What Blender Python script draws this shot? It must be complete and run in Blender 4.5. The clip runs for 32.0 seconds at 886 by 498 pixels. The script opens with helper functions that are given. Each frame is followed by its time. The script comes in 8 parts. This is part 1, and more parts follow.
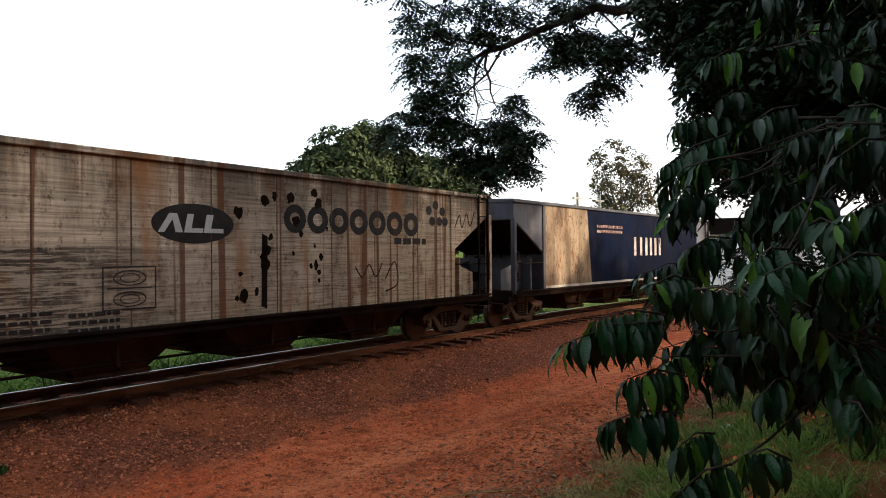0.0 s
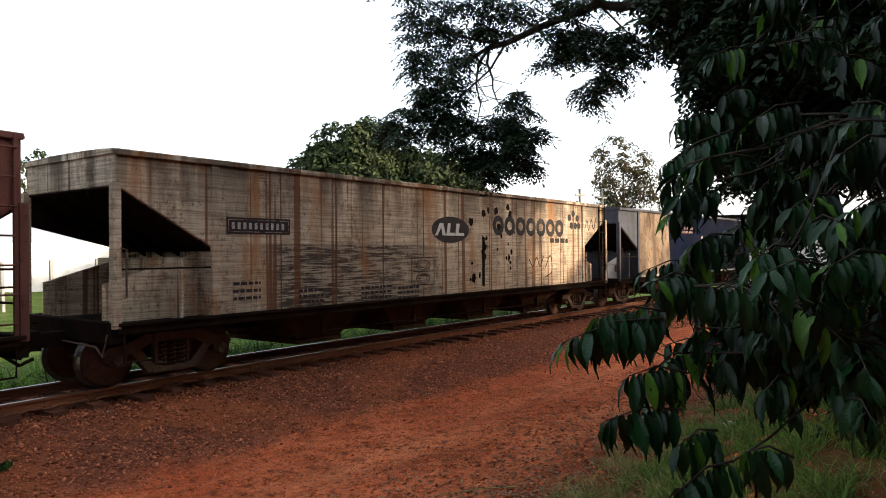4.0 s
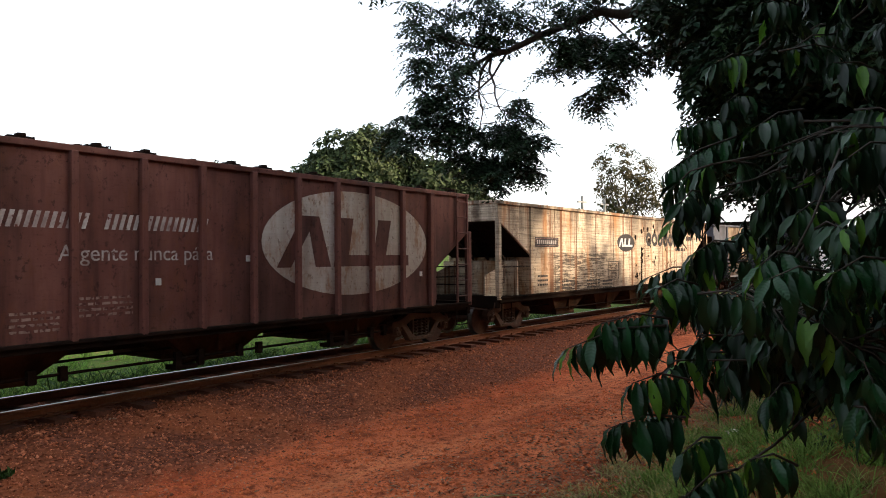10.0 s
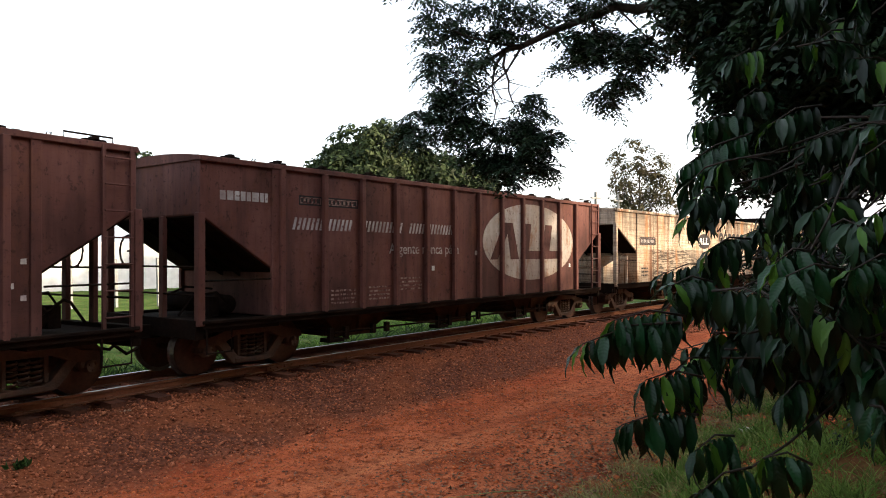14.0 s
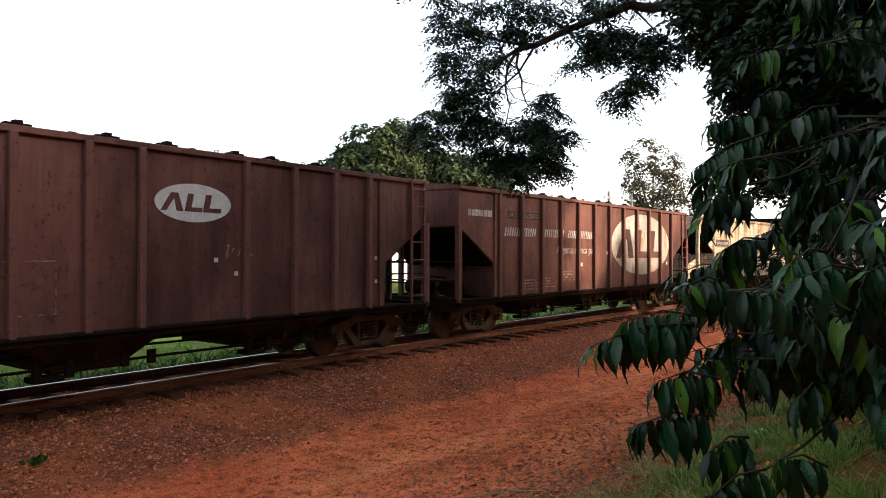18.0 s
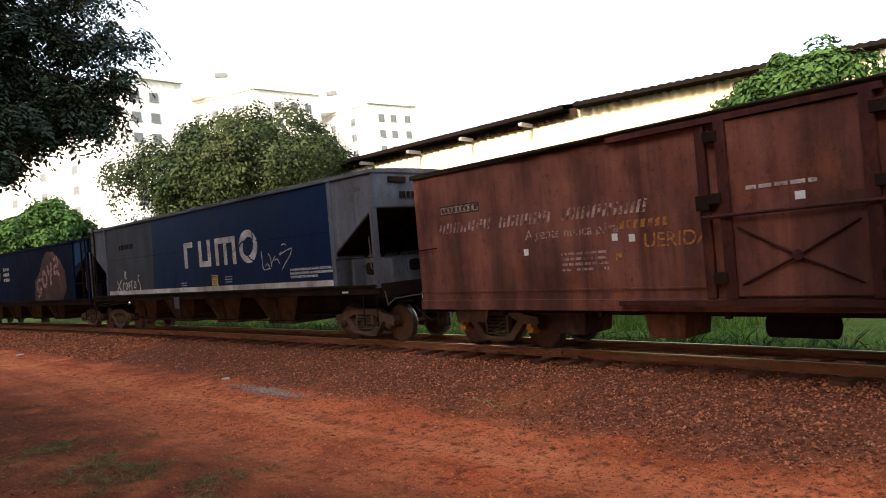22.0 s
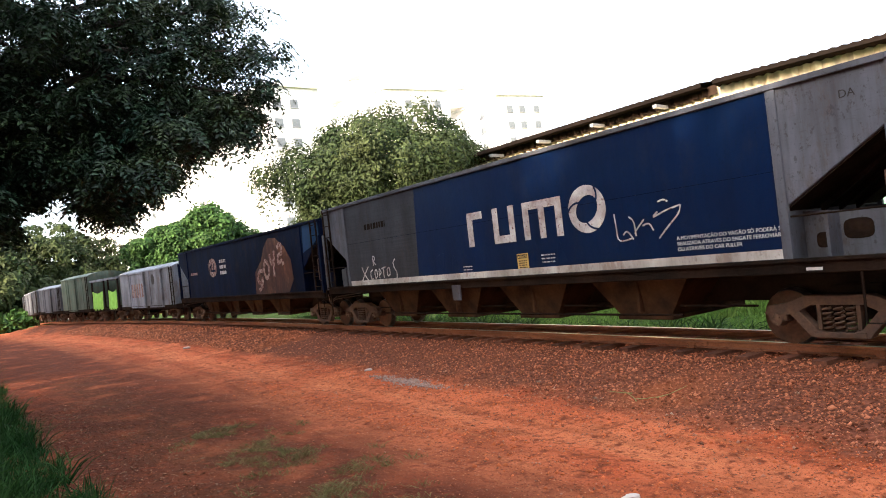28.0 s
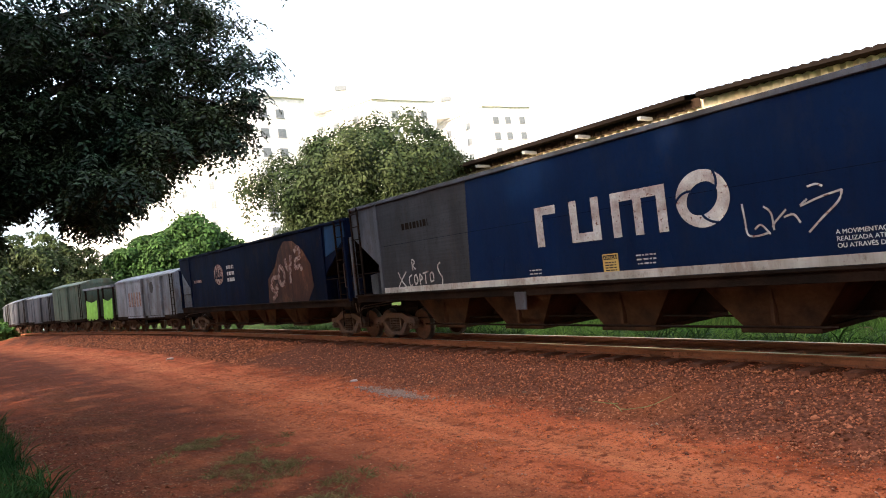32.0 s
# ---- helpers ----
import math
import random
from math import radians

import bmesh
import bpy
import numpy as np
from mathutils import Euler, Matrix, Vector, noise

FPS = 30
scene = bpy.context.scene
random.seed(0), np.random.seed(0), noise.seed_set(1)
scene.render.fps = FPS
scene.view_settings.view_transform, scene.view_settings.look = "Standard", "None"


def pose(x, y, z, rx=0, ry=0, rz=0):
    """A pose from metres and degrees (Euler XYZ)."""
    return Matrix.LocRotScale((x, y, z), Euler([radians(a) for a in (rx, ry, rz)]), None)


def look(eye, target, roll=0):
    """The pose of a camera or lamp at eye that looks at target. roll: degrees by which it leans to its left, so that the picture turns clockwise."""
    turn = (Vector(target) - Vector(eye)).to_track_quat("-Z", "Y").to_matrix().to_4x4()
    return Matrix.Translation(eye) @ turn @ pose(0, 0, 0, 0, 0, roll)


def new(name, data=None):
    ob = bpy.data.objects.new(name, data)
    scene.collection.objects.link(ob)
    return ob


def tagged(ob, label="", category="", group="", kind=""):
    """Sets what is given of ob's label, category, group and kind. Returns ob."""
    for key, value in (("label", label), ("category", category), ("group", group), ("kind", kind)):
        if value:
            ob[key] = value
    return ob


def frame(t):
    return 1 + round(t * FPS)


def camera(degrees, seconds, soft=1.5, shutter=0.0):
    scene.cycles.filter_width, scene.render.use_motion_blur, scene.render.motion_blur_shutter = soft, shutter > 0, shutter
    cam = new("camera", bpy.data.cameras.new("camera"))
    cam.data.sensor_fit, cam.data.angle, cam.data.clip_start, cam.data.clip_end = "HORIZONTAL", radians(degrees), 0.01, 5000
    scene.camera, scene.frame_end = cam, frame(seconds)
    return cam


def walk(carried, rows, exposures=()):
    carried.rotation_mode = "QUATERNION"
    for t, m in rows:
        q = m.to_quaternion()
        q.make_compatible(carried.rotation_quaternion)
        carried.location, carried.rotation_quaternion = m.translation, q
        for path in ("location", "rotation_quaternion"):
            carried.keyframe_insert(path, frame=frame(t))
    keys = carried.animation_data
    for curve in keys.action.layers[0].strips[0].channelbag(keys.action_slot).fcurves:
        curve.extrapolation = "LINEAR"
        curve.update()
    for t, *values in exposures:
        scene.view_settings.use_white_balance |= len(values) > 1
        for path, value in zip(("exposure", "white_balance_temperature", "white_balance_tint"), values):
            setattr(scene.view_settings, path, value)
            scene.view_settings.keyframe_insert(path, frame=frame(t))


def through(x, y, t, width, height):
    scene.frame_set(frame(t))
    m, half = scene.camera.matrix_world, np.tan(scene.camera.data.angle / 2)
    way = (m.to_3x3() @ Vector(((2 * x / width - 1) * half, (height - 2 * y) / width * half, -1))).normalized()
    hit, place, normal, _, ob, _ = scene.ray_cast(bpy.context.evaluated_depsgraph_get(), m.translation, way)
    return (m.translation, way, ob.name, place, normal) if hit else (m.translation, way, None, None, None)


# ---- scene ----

# ---------------------------------------------------------------- camera
EYE_Z = 1.935
TURNS = [  # seconds, x, y, turn to the left, tilt up, lean
    (0, 0.079, 0.054, -55.50, -0.86, -1.46), (0.5, 0.079, 0.055, -55.36, -0.87, -1.40), (1, 0.079, 0.055, -55.36, -1.00, -1.43),
    (1.5, 0.079, 0.054, -55.56, -1.12, -1.41), (2, 0.079, 0.054, -55.75, -1.41, -1.37), (2.5, 0.079, 0.054, -55.77, -1.47, -1.47),
    (3, 0.079, 0.054, -55.63, -1.32, -1.43), (3.5, 0.079, 0.054, -55.44, -1.19, -1.42), (5.5, 0.079, 0.055, -55.08, -1.07, -1.55),
    (6, 0.079, 0.055, -54.94, -1.03, -1.66), (6.5, 0.079, 0.055, -54.81, -1.06, -1.52), (7, 0.078, 0.055, -54.73, -1.08, -1.52),
    (7.5, 0.078, 0.056, -54.61, -1.01, -1.55), (8, 0.078, 0.056, -54.61, -0.92, -1.49), (8.5, 0.078, 0.056, -54.63, -0.87, -1.58),
    (9, 0.078, 0.055, -54.76, -0.81, -1.57), (9.5, 0.079, 0.055, -54.97, -0.70, -1.58), (10, 0.079, 0.055, -55.15, -0.55, -1.44),
    (10.5, 0.079, 0.055, -55.16, -0.52, -1.41), (11, 0.079, 0.055, -55.13, -0.61, -1.35), (11.5, 0.079, 0.055, -55.24, -0.75, -1.25),
    (12, 0.079, 0.055, -55.13, -0.92, -1.17), (12.5, 0.079, 0.055, -54.99, -0.87, -1.28), (13, 0.078, 0.056, -54.67, -0.91, -1.24),
    (13.5, 0.078, 0.056, -54.29, -0.93, -1.22), (15.5, 0.078, 0.057, -53.89, -0.95, -0.95), (16, 0.077, 0.057, -53.62, -1.26, -0.92),
    (16.5, 0.077, 0.058, -52.94, -1.42, -0.92), (17, 0.077, 0.058, -53.05, -1.28, -0.81), (17.5, 0.077, 0.058, -53.18, -1.06, -0.84),
    (18, 0.077, 0.058, -53.13, -0.94, -0.94), (18.5, 0.077, 0.057, -53.35, -1.13, -1.21), (19, 0.076, 0.059, -52.21, -1.48, -1.66),
    (19.5, 0.062, 0.073, -40.10, -1.12, -4.22), (19.7, 0.049, 0.082, -30.92, -1.43, -3.81), (20, 0.024, 0.093, -14.69, -0.63, -4.78),
    (20.3, -0.000, 0.096, 0.09, -0.21, -5.70), (20.6, -0.026, 0.093, 15.56, 0.51, -5.91), (21, -0.052, 0.081, 32.64, 1.34, -5.89),
    (21.5, -0.073, 0.062, 49.60, 1.40, -5.60), (22, -0.079, 0.054, 55.55, 1.42, -5.97), (22.5, -0.082, 0.050, 58.54, 0.94, -6.46),
    (23, -0.085, 0.045, 62.36, 0.41, -6.85), (23.5, -0.087, 0.040, 65.55, -0.13, -7.10), (24, -0.088, 0.039, 66.34, -0.57, -7.17),
    (24.5, -0.088, 0.039, 65.84, -0.52, -7.24), (25, -0.088, 0.039, 66.03, -0.15, -7.23), (25.5, -0.088, 0.038, 66.60, 0.52, -7.23),
    (26, -0.088, 0.038, 66.94, 1.22, -7.22), (26.5, -0.088, 0.038, 66.73, 1.53, -7.20), (28.5, -0.088, 0.039, 66.17, 2.11, -7.33),
    (29, -0.088, 0.039, 66.28, 2.29, -7.25), (29.5, -0.088, 0.038, 66.41, 2.48, -7.26), (30, -0.088, 0.039, 66.10, 2.45, -7.21),
    (30.5, -0.088, 0.039, 65.75, 2.43, -7.20), (31, -0.087, 0.040, 65.55, 2.57, -7.19), (31.5, -0.087, 0.040, 65.35, 2.70, -7.27),
    (32, -0.087, 0.041, 64.99, 2.69, -7.33)]


def aim(x, y, z, turn, tilt, lean):
    return pose(x, y, z, 90 + tilt, 0, turn) @ pose(0, 0, 0, 0, 0, lean)


cam = camera(63.9, 32.0, soft=1.0, shutter=0.12)
walk(cam, [(t, aim(x, y, EYE_Z, a, b, c)) for t, x, y, a, b, c in TURNS],
     exposures=[(0.0, 1.4, 6450, 10), (8.0, 1.5, 6450, 10), (16.0, 1.65, 6450, 10), (20.0, 1.75, 6450, 10), (21.0, 1.85, 6400, 10), (22.0, 1.75, 6350, 10), (22.5, 1.75, 6300, 10), (23.0, 1.98, 6250, 10), (24.0, 2.72, 6250, 10), (25.0, 3.02, 6250, 10), (26.0, 2.85, 6250, 10), (29.0, 2.5, 6250, 10), (30.5, 2.35, 6250, 10), (32.0, 2.15, 6250, 10)])

# the train's way along the line, metres
ROLLED = [
    (0, -32.08), (0.5, -31.21), (1, -30.34), (1.5, -29.47), (2, -28.65), (2.5, -27.82), (3, -26.98),
    (3.5, -26.12), (5.5, -22.71), (6, -21.84), (6.5, -20.98), (7, -20.16), (7.5, -19.36), (8, -18.53),
    (8.5, -17.7), (9, -16.93), (9.5, -16.14), (10, -15.31), (10.5, -14.54), (11, -13.8), (11.5, -13.03),
    (12, -12.22), (12.5, -11.45), (13, -10.68), (13.5, -9.81), (15.5, -6.97), (16, -6.03), (16.5, -5.2),
    (17, -4.4), (17.5, -3.64), (18, -2.86), (18.5, -2.1), (19, -1.36), (19.5, -0.67), (20, 0),
    (21, 1.39), (21.5, 2.09), (22, 2.81), (22.5, 3.54), (23, 4.26), (23.5, 5), (24, 5.68),
    (24.5, 6.36), (25, 7.04), (25.5, 7.7), (26, 8.32), (26.5, 8.89), (28.5, 10.94), (29, 11.4),
    (29.5, 11.79), (30, 12.16), (30.5, 12.5), (31, 12.79), (31.5, 13.03), (32, 13.25)]

# ---------------------------------------------------------------- sky, sun, exposure
SUN_TURN, SUN_HEIGHT = 152.0, 24.0   # compass degrees of the sun (0 = +y, clockwise), height
world = bpy.data.worlds.new("sky")
scene.world = world
world.use_nodes = True
wn, wl = world.node_tree.nodes, world.node_tree.links
sky = wn.new("ShaderNodeTexSky")
sky.sky_type = "NISHITA"
sky.sun_disc = False
sky.sun_elevation = radians(SUN_HEIGHT)
sky.sun_rotation = radians(SUN_TURN)
sky.air_density, sky.dust_density, sky.ozone_density = 1.0, 4.0, 0.5
wl.new(sky.outputs[0], wn["Background"].inputs[0])
wn["Background"].inputs[1].default_value = 0.09
haze = wn.new("ShaderNodeBackground")       # bright thin cloud over the whole sky
haze.inputs[0].default_value, haze.inputs[1].default_value = (0.93, 0.97, 1.0, 1.0), 0.36
both = wn.new("ShaderNodeAddShader")
wl.new(wn["Background"].outputs[0], both.inputs[0])
wl.new(haze.outputs[0], both.inputs[1])
wl.new(both.outputs[0], wn["World Output"].inputs[0])
sun = new("sun", bpy.data.lights.new("sun", "SUN"))
sun.data.energy, sun.data.angle, sun.data.color = 3.4, radians(1.5), (1.0, 0.82, 0.60)
sd = Vector((math.sin(radians(SUN_TURN)) * math.cos(radians(SUN_HEIGHT)), math.cos(radians(SUN_TURN)) * math.cos(radians(SUN_HEIGHT)),
             math.sin(radians(SUN_HEIGHT))))
sun.matrix_world = look(sd * 60, (0, 0, 0))


# ---------------------------------------------------------------- materials
def rgb(c):
    return (*c, 1.0)


def mat(name, base, second=None, scale=3.0, amount=0.5, rough=0.7, metal=0.0, bump=0.3, bump_scale=40.0, stretch=(1, 1, 1),
        third=None, third_scale=12.0, third_cut=0.62, vary=0.0, coords="Object", through=0.0, spec=0.18):
    """Paint, dirt, wood, leaf: a base colour, a second one in soft patches, a third in sharp flecks, and fine relief."""
    m = bpy.data.materials.new(name)
    m.use_nodes = True
    n, l = m.node_tree.nodes, m.node_tree.links
    b = n["Principled BSDF"]
    b.inputs["Roughness"].default_value, b.inputs["Metallic"].default_value = rough, metal
    b.inputs["Specular IOR Level"].default_value = spec
    tc = n.new("ShaderNodeTexCoord")
    mp = n.new("ShaderNodeMapping")
    mp.inputs["Scale"].default_value = stretch
    l.new(tc.outputs[coords], mp.inputs[0])
    col = n.new("ShaderNodeRGB")
    col.outputs[0].default_value = rgb(base)
    out = col.outputs[0]

    def noise_mask(sc, lo, hi, detail=6.0, src=mp.outputs[0]):
        t = n.new("ShaderNodeTexNoise")
        t.inputs["Scale"].default_value, t.inputs["Detail"].default_value = sc, detail
        l.new(src, t.inputs["Vector"])
        r = n.new("ShaderNodeMapRange")
        r.inputs[1].default_value, r.inputs[2].default_value = lo, hi
        l.new(t.outputs[0], r.inputs[0])
        return r.outputs[0]

    def mix(a, c, fac, mode="MIX"):
        x = n.new("ShaderNodeMix")
        x.data_type, x.blend_type = "RGBA", mode
        l.new(fac, x.inputs[0])
        l.new(a, x.inputs[6])
        if isinstance(c, tuple):
            x.inputs[7].default_value = rgb(c)
        else:
            l.new(c, x.inputs[7])
        return x.outputs[2]

    if second:
        k = noise_mask(scale, 0.5 - 0.22 / max(amount, 0.05) * 0.5, 0.5 + 0.22)
        mm = n.new("ShaderNodeMath")
        mm.operation = "MULTIPLY"
        mm.inputs[1].default_value = min(1.0, amount * 1.4)
        l.new(k, mm.inputs[0])
        out = mix(out, second, mm.outputs[0])
    if third:
        out = mix(out, third, noise_mask(third_scale, third_cut, third_cut + 0.06, 8.0))
    # fine grain
    g = noise_mask(bump_scale * 0.6, 0.2, 0.8, 4.0)
    hs = n.new("ShaderNodeHueSaturation")
    gr_ = n.new("ShaderNodeMapRange")
    gr_.inputs[3].default_value, gr_.inputs[4].default_value = 0.78, 1.2
    l.new(g, gr_.inputs[0])
    l.new(gr_.outputs[0], hs.inputs["Value"])
    l.new(out, hs.inputs["Color"])
    out = hs.outputs[0]
    if vary:
        oi = n.new("ShaderNodeObjectInfo" if vary > 0 else "ShaderNodeNewGeometry")
        h2 = n.new("ShaderNodeHueSaturation")
        r = n.new("ShaderNodeMapRange")
        r.inputs[3].default_value, r.inputs[4].default_value = 1 - abs(vary), 1 + abs(vary)
        l.new(oi.outputs["Random" if vary > 0 else "Random Per Island"], r.inputs[0])
        l.new(r.outputs[0], h2.inputs["Value"])
        l.new(out, h2.inputs["Color"])
        out = h2.outputs[0]
    l.new(out, b.inputs["Base Color"])
    if bump:
        t = n.new("ShaderNodeTexNoise")
        t.inputs["Scale"].default_value, t.inputs["Detail"].default_value = bump_scale, 5
        l.new(tc.outputs[coords], t.inputs["Vector"])
        bp = n.new("ShaderNodeBump")
        bp.inputs["Strength"].default_value, bp.inputs["Distance"].default_value = bump, 0.02
        l.new(t.outputs[0], bp.inputs["Height"])
        l.new(bp.outputs[0], b.inputs["Normal"])
    if through:
        tr = n.new("ShaderNodeBsdfTranslucent")
        l.new(out, tr.inputs[0])
        ms = n.new("ShaderNodeMixShader")
        ms.inputs[0].default_value = through
        l.new(b.outputs[0], ms.inputs[1])
        l.new(tr.outputs[0], ms.inputs[2])
        l.new(ms.outputs[0], n["Material Output"].inputs[0])
    return m


def wagon_paint(name, base, faded, rust, dirt, fade=0.5, rusty=0.5, streak=0.6, rough=0.62, brushed=0.0, soot=None, gloss=0.07):
    """Weathered steel paint: faded patches, rust flecks, dark streaks that run down, brown dust low on the side."""
    m = bpy.data.materials.new(name)
    m.use_nodes = True
    n, l = m.node_tree.nodes, m.node_tree.links
    b = n["Principled BSDF"]
    tc = n.new("ShaderNodeTexCoord")

    def noise_at(scale, stretch, lo, hi, detail=6.0, gain=1.0, rough_=0.6):
        mp = n.new("ShaderNodeMapping")
        mp.inputs["Scale"].default_value = stretch
        l.new(tc.outputs["Object"], mp.inputs[0])
        t = n.new("ShaderNodeTexNoise")
        t.inputs["Scale"].default_value, t.inputs["Detail"].default_value, t.inputs["Roughness"].default_value = scale, detail, rough_
        l.new(mp.outputs[0], t.inputs["Vector"])
        r = n.new("ShaderNodeMapRange")
        r.inputs[1].default_value, r.inputs[2].default_value, r.inputs[4].default_value = lo - 0.055, hi - 0.075, gain
        l.new(t.outputs[0], r.inputs[0])
        return r.outputs[0]

    def mix(a, c, fac):
        x = n.new("ShaderNodeMix")
        x.data_type = "RGBA"
        l.new(fac, x.inputs[0])
        if isinstance(a, tuple):
            x.inputs[6].default_value = rgb(a)
        else:
            l.new(a, x.inputs[6])
        x.inputs[7].default_value = rgb(c)
        return x.outputs[2]

    out = mix(base, faded, noise_at(0.55, (1, 1, 1), 0.42, 0.72, 5.0, fade))
    out = mix(out, faded, noise_at(3.0, (1, 1, 0.25), 0.5, 0.75, 6.0, fade * 0.6))
    out = mix(out, dirt, noise_at(1.1, (1.7, 1.7, 0.16), 0.5, 0.80, 5.0, streak * 0.8))
    out = mix(out, dirt, noise_at(7.0, (1.6, 1.6, 0.1), 0.56, 0.80, 4.0, streak * 0.35))
    out = mix(out, rust, noise_at(2.6, (1.0, 1.0, 0.5), 0.58, 0.7, 9.0, rusty, 0.72))
    out = mix(out, dirt, noise_at(13.0, (1, 1, 0.7), 0.63, 0.7, 8.0, rusty * 0.9, 0.7))
    out = mix(out, rust, noise_at(5.5, (1.4, 1.4, 0.35), 0.58, 0.70, 10.0, rusty * 0.6, 0.8))
    out = mix(out, dirt, noise_at(24.0, (0.35, 0.35, 1.6), 0.62, 0.76, 5.0, streak * 0.22, 0.6))
    out = mix(out, dirt, noise_at(0.42, (1.2, 1.2, 0.7), 0.50, 0.72, 4.0, streak * 0.75))
    if brushed:      # fine level scratches of many washings
        out = mix(out, dirt, noise_at(1.0, (0.9, 0.9, 34.0), 0.47, 0.66, 3.0, brushed, 0.55))
        out = mix(out, faded, noise_at(1.0, (2.2, 2.2, 70.0), 0.5, 0.62, 2.0, brushed * 0.8, 0.5))
    if soot:         # a large stain low on the side, worn through in flakes
        sp = n.new("ShaderNodeSeparateXYZ")
        l.new(tc.outputs["Object"], sp.inputs[0])

        def ramp(src, lo, hi):
            r = n.new("ShaderNodeMapRange")
            r.inputs[1].default_value, r.inputs[2].default_value = lo, hi
            l.new(src, r.inputs[0])
            return r.outputs[0]

        def times(p, q):
            x = n.new("ShaderNodeMath")
            x.operation = "MULTIPLY"
            l.new(p, x.inputs[0])
            l.new(q, x.inputs[1])
            return x.outputs[0]

        x0, x1, z1 = soot
        patch = times(times(ramp(sp.outputs[0], x1 + 1.2, x1 - 1.6), ramp(sp.outputs[0], x0 - 0.2, x0 + 0.3)), ramp(sp.outputs[2], z1 + 0.02, z1 - 0.02))
        out = mix(out, (0.028, 0.022, 0.019), times(patch, noise_at(2.8, (1.4, 1.4, 0.8), 0.33, 0.55, 11.0, 0.9, 0.78)))
        out = mix(out, (0.44, 0.36, 0.27), times(patch, noise_at(1.0, (2.0, 2.0, 36.0), 0.53, 0.64, 4.0, 0.7, 0.65)))
        out = mix(out, (0.055, 0.042, 0.032), times(ramp(sp.outputs[2], 2.2, 3.45), noise_at(1.3, (1.5, 1.5, 0.12), 0.45, 0.60, 7.0, 0.85, 0.65)))
        out = mix(out, (0.30, 0.13, 0.045), noise_at(0.9, (1.6, 1.6, 0.45), 0.60, 0.76, 5.0, 0.75))
        out = mix(out, (0.12, 0.045, 0.018), noise_at(1.0, (5.5, 5.5, 0.09), 0.63, 0.70, 2.0, 0.85))
    l.new(out, b.inputs["Base Color"])
    b.inputs["Roughness"].default_value = rough
    b.inputs["Specular IOR Level"].default_value = gloss
    t = n.new("ShaderNodeTexNoise")
    t.inputs["Scale"].default_value, t.inputs["Detail"].default_value = 2.2, 7
    l.new(tc.outputs["Object"], t.inputs["Vector"])
    bp = n.new("ShaderNodeBump")
    bp.inputs["Strength"].default_value, bp.inputs["Distance"].default_value = 0.35, 0.03
    l.new(t.outputs[0], bp.inputs["Height"])
    l.new(bp.outputs[0], b.inputs["Normal"])
    return m


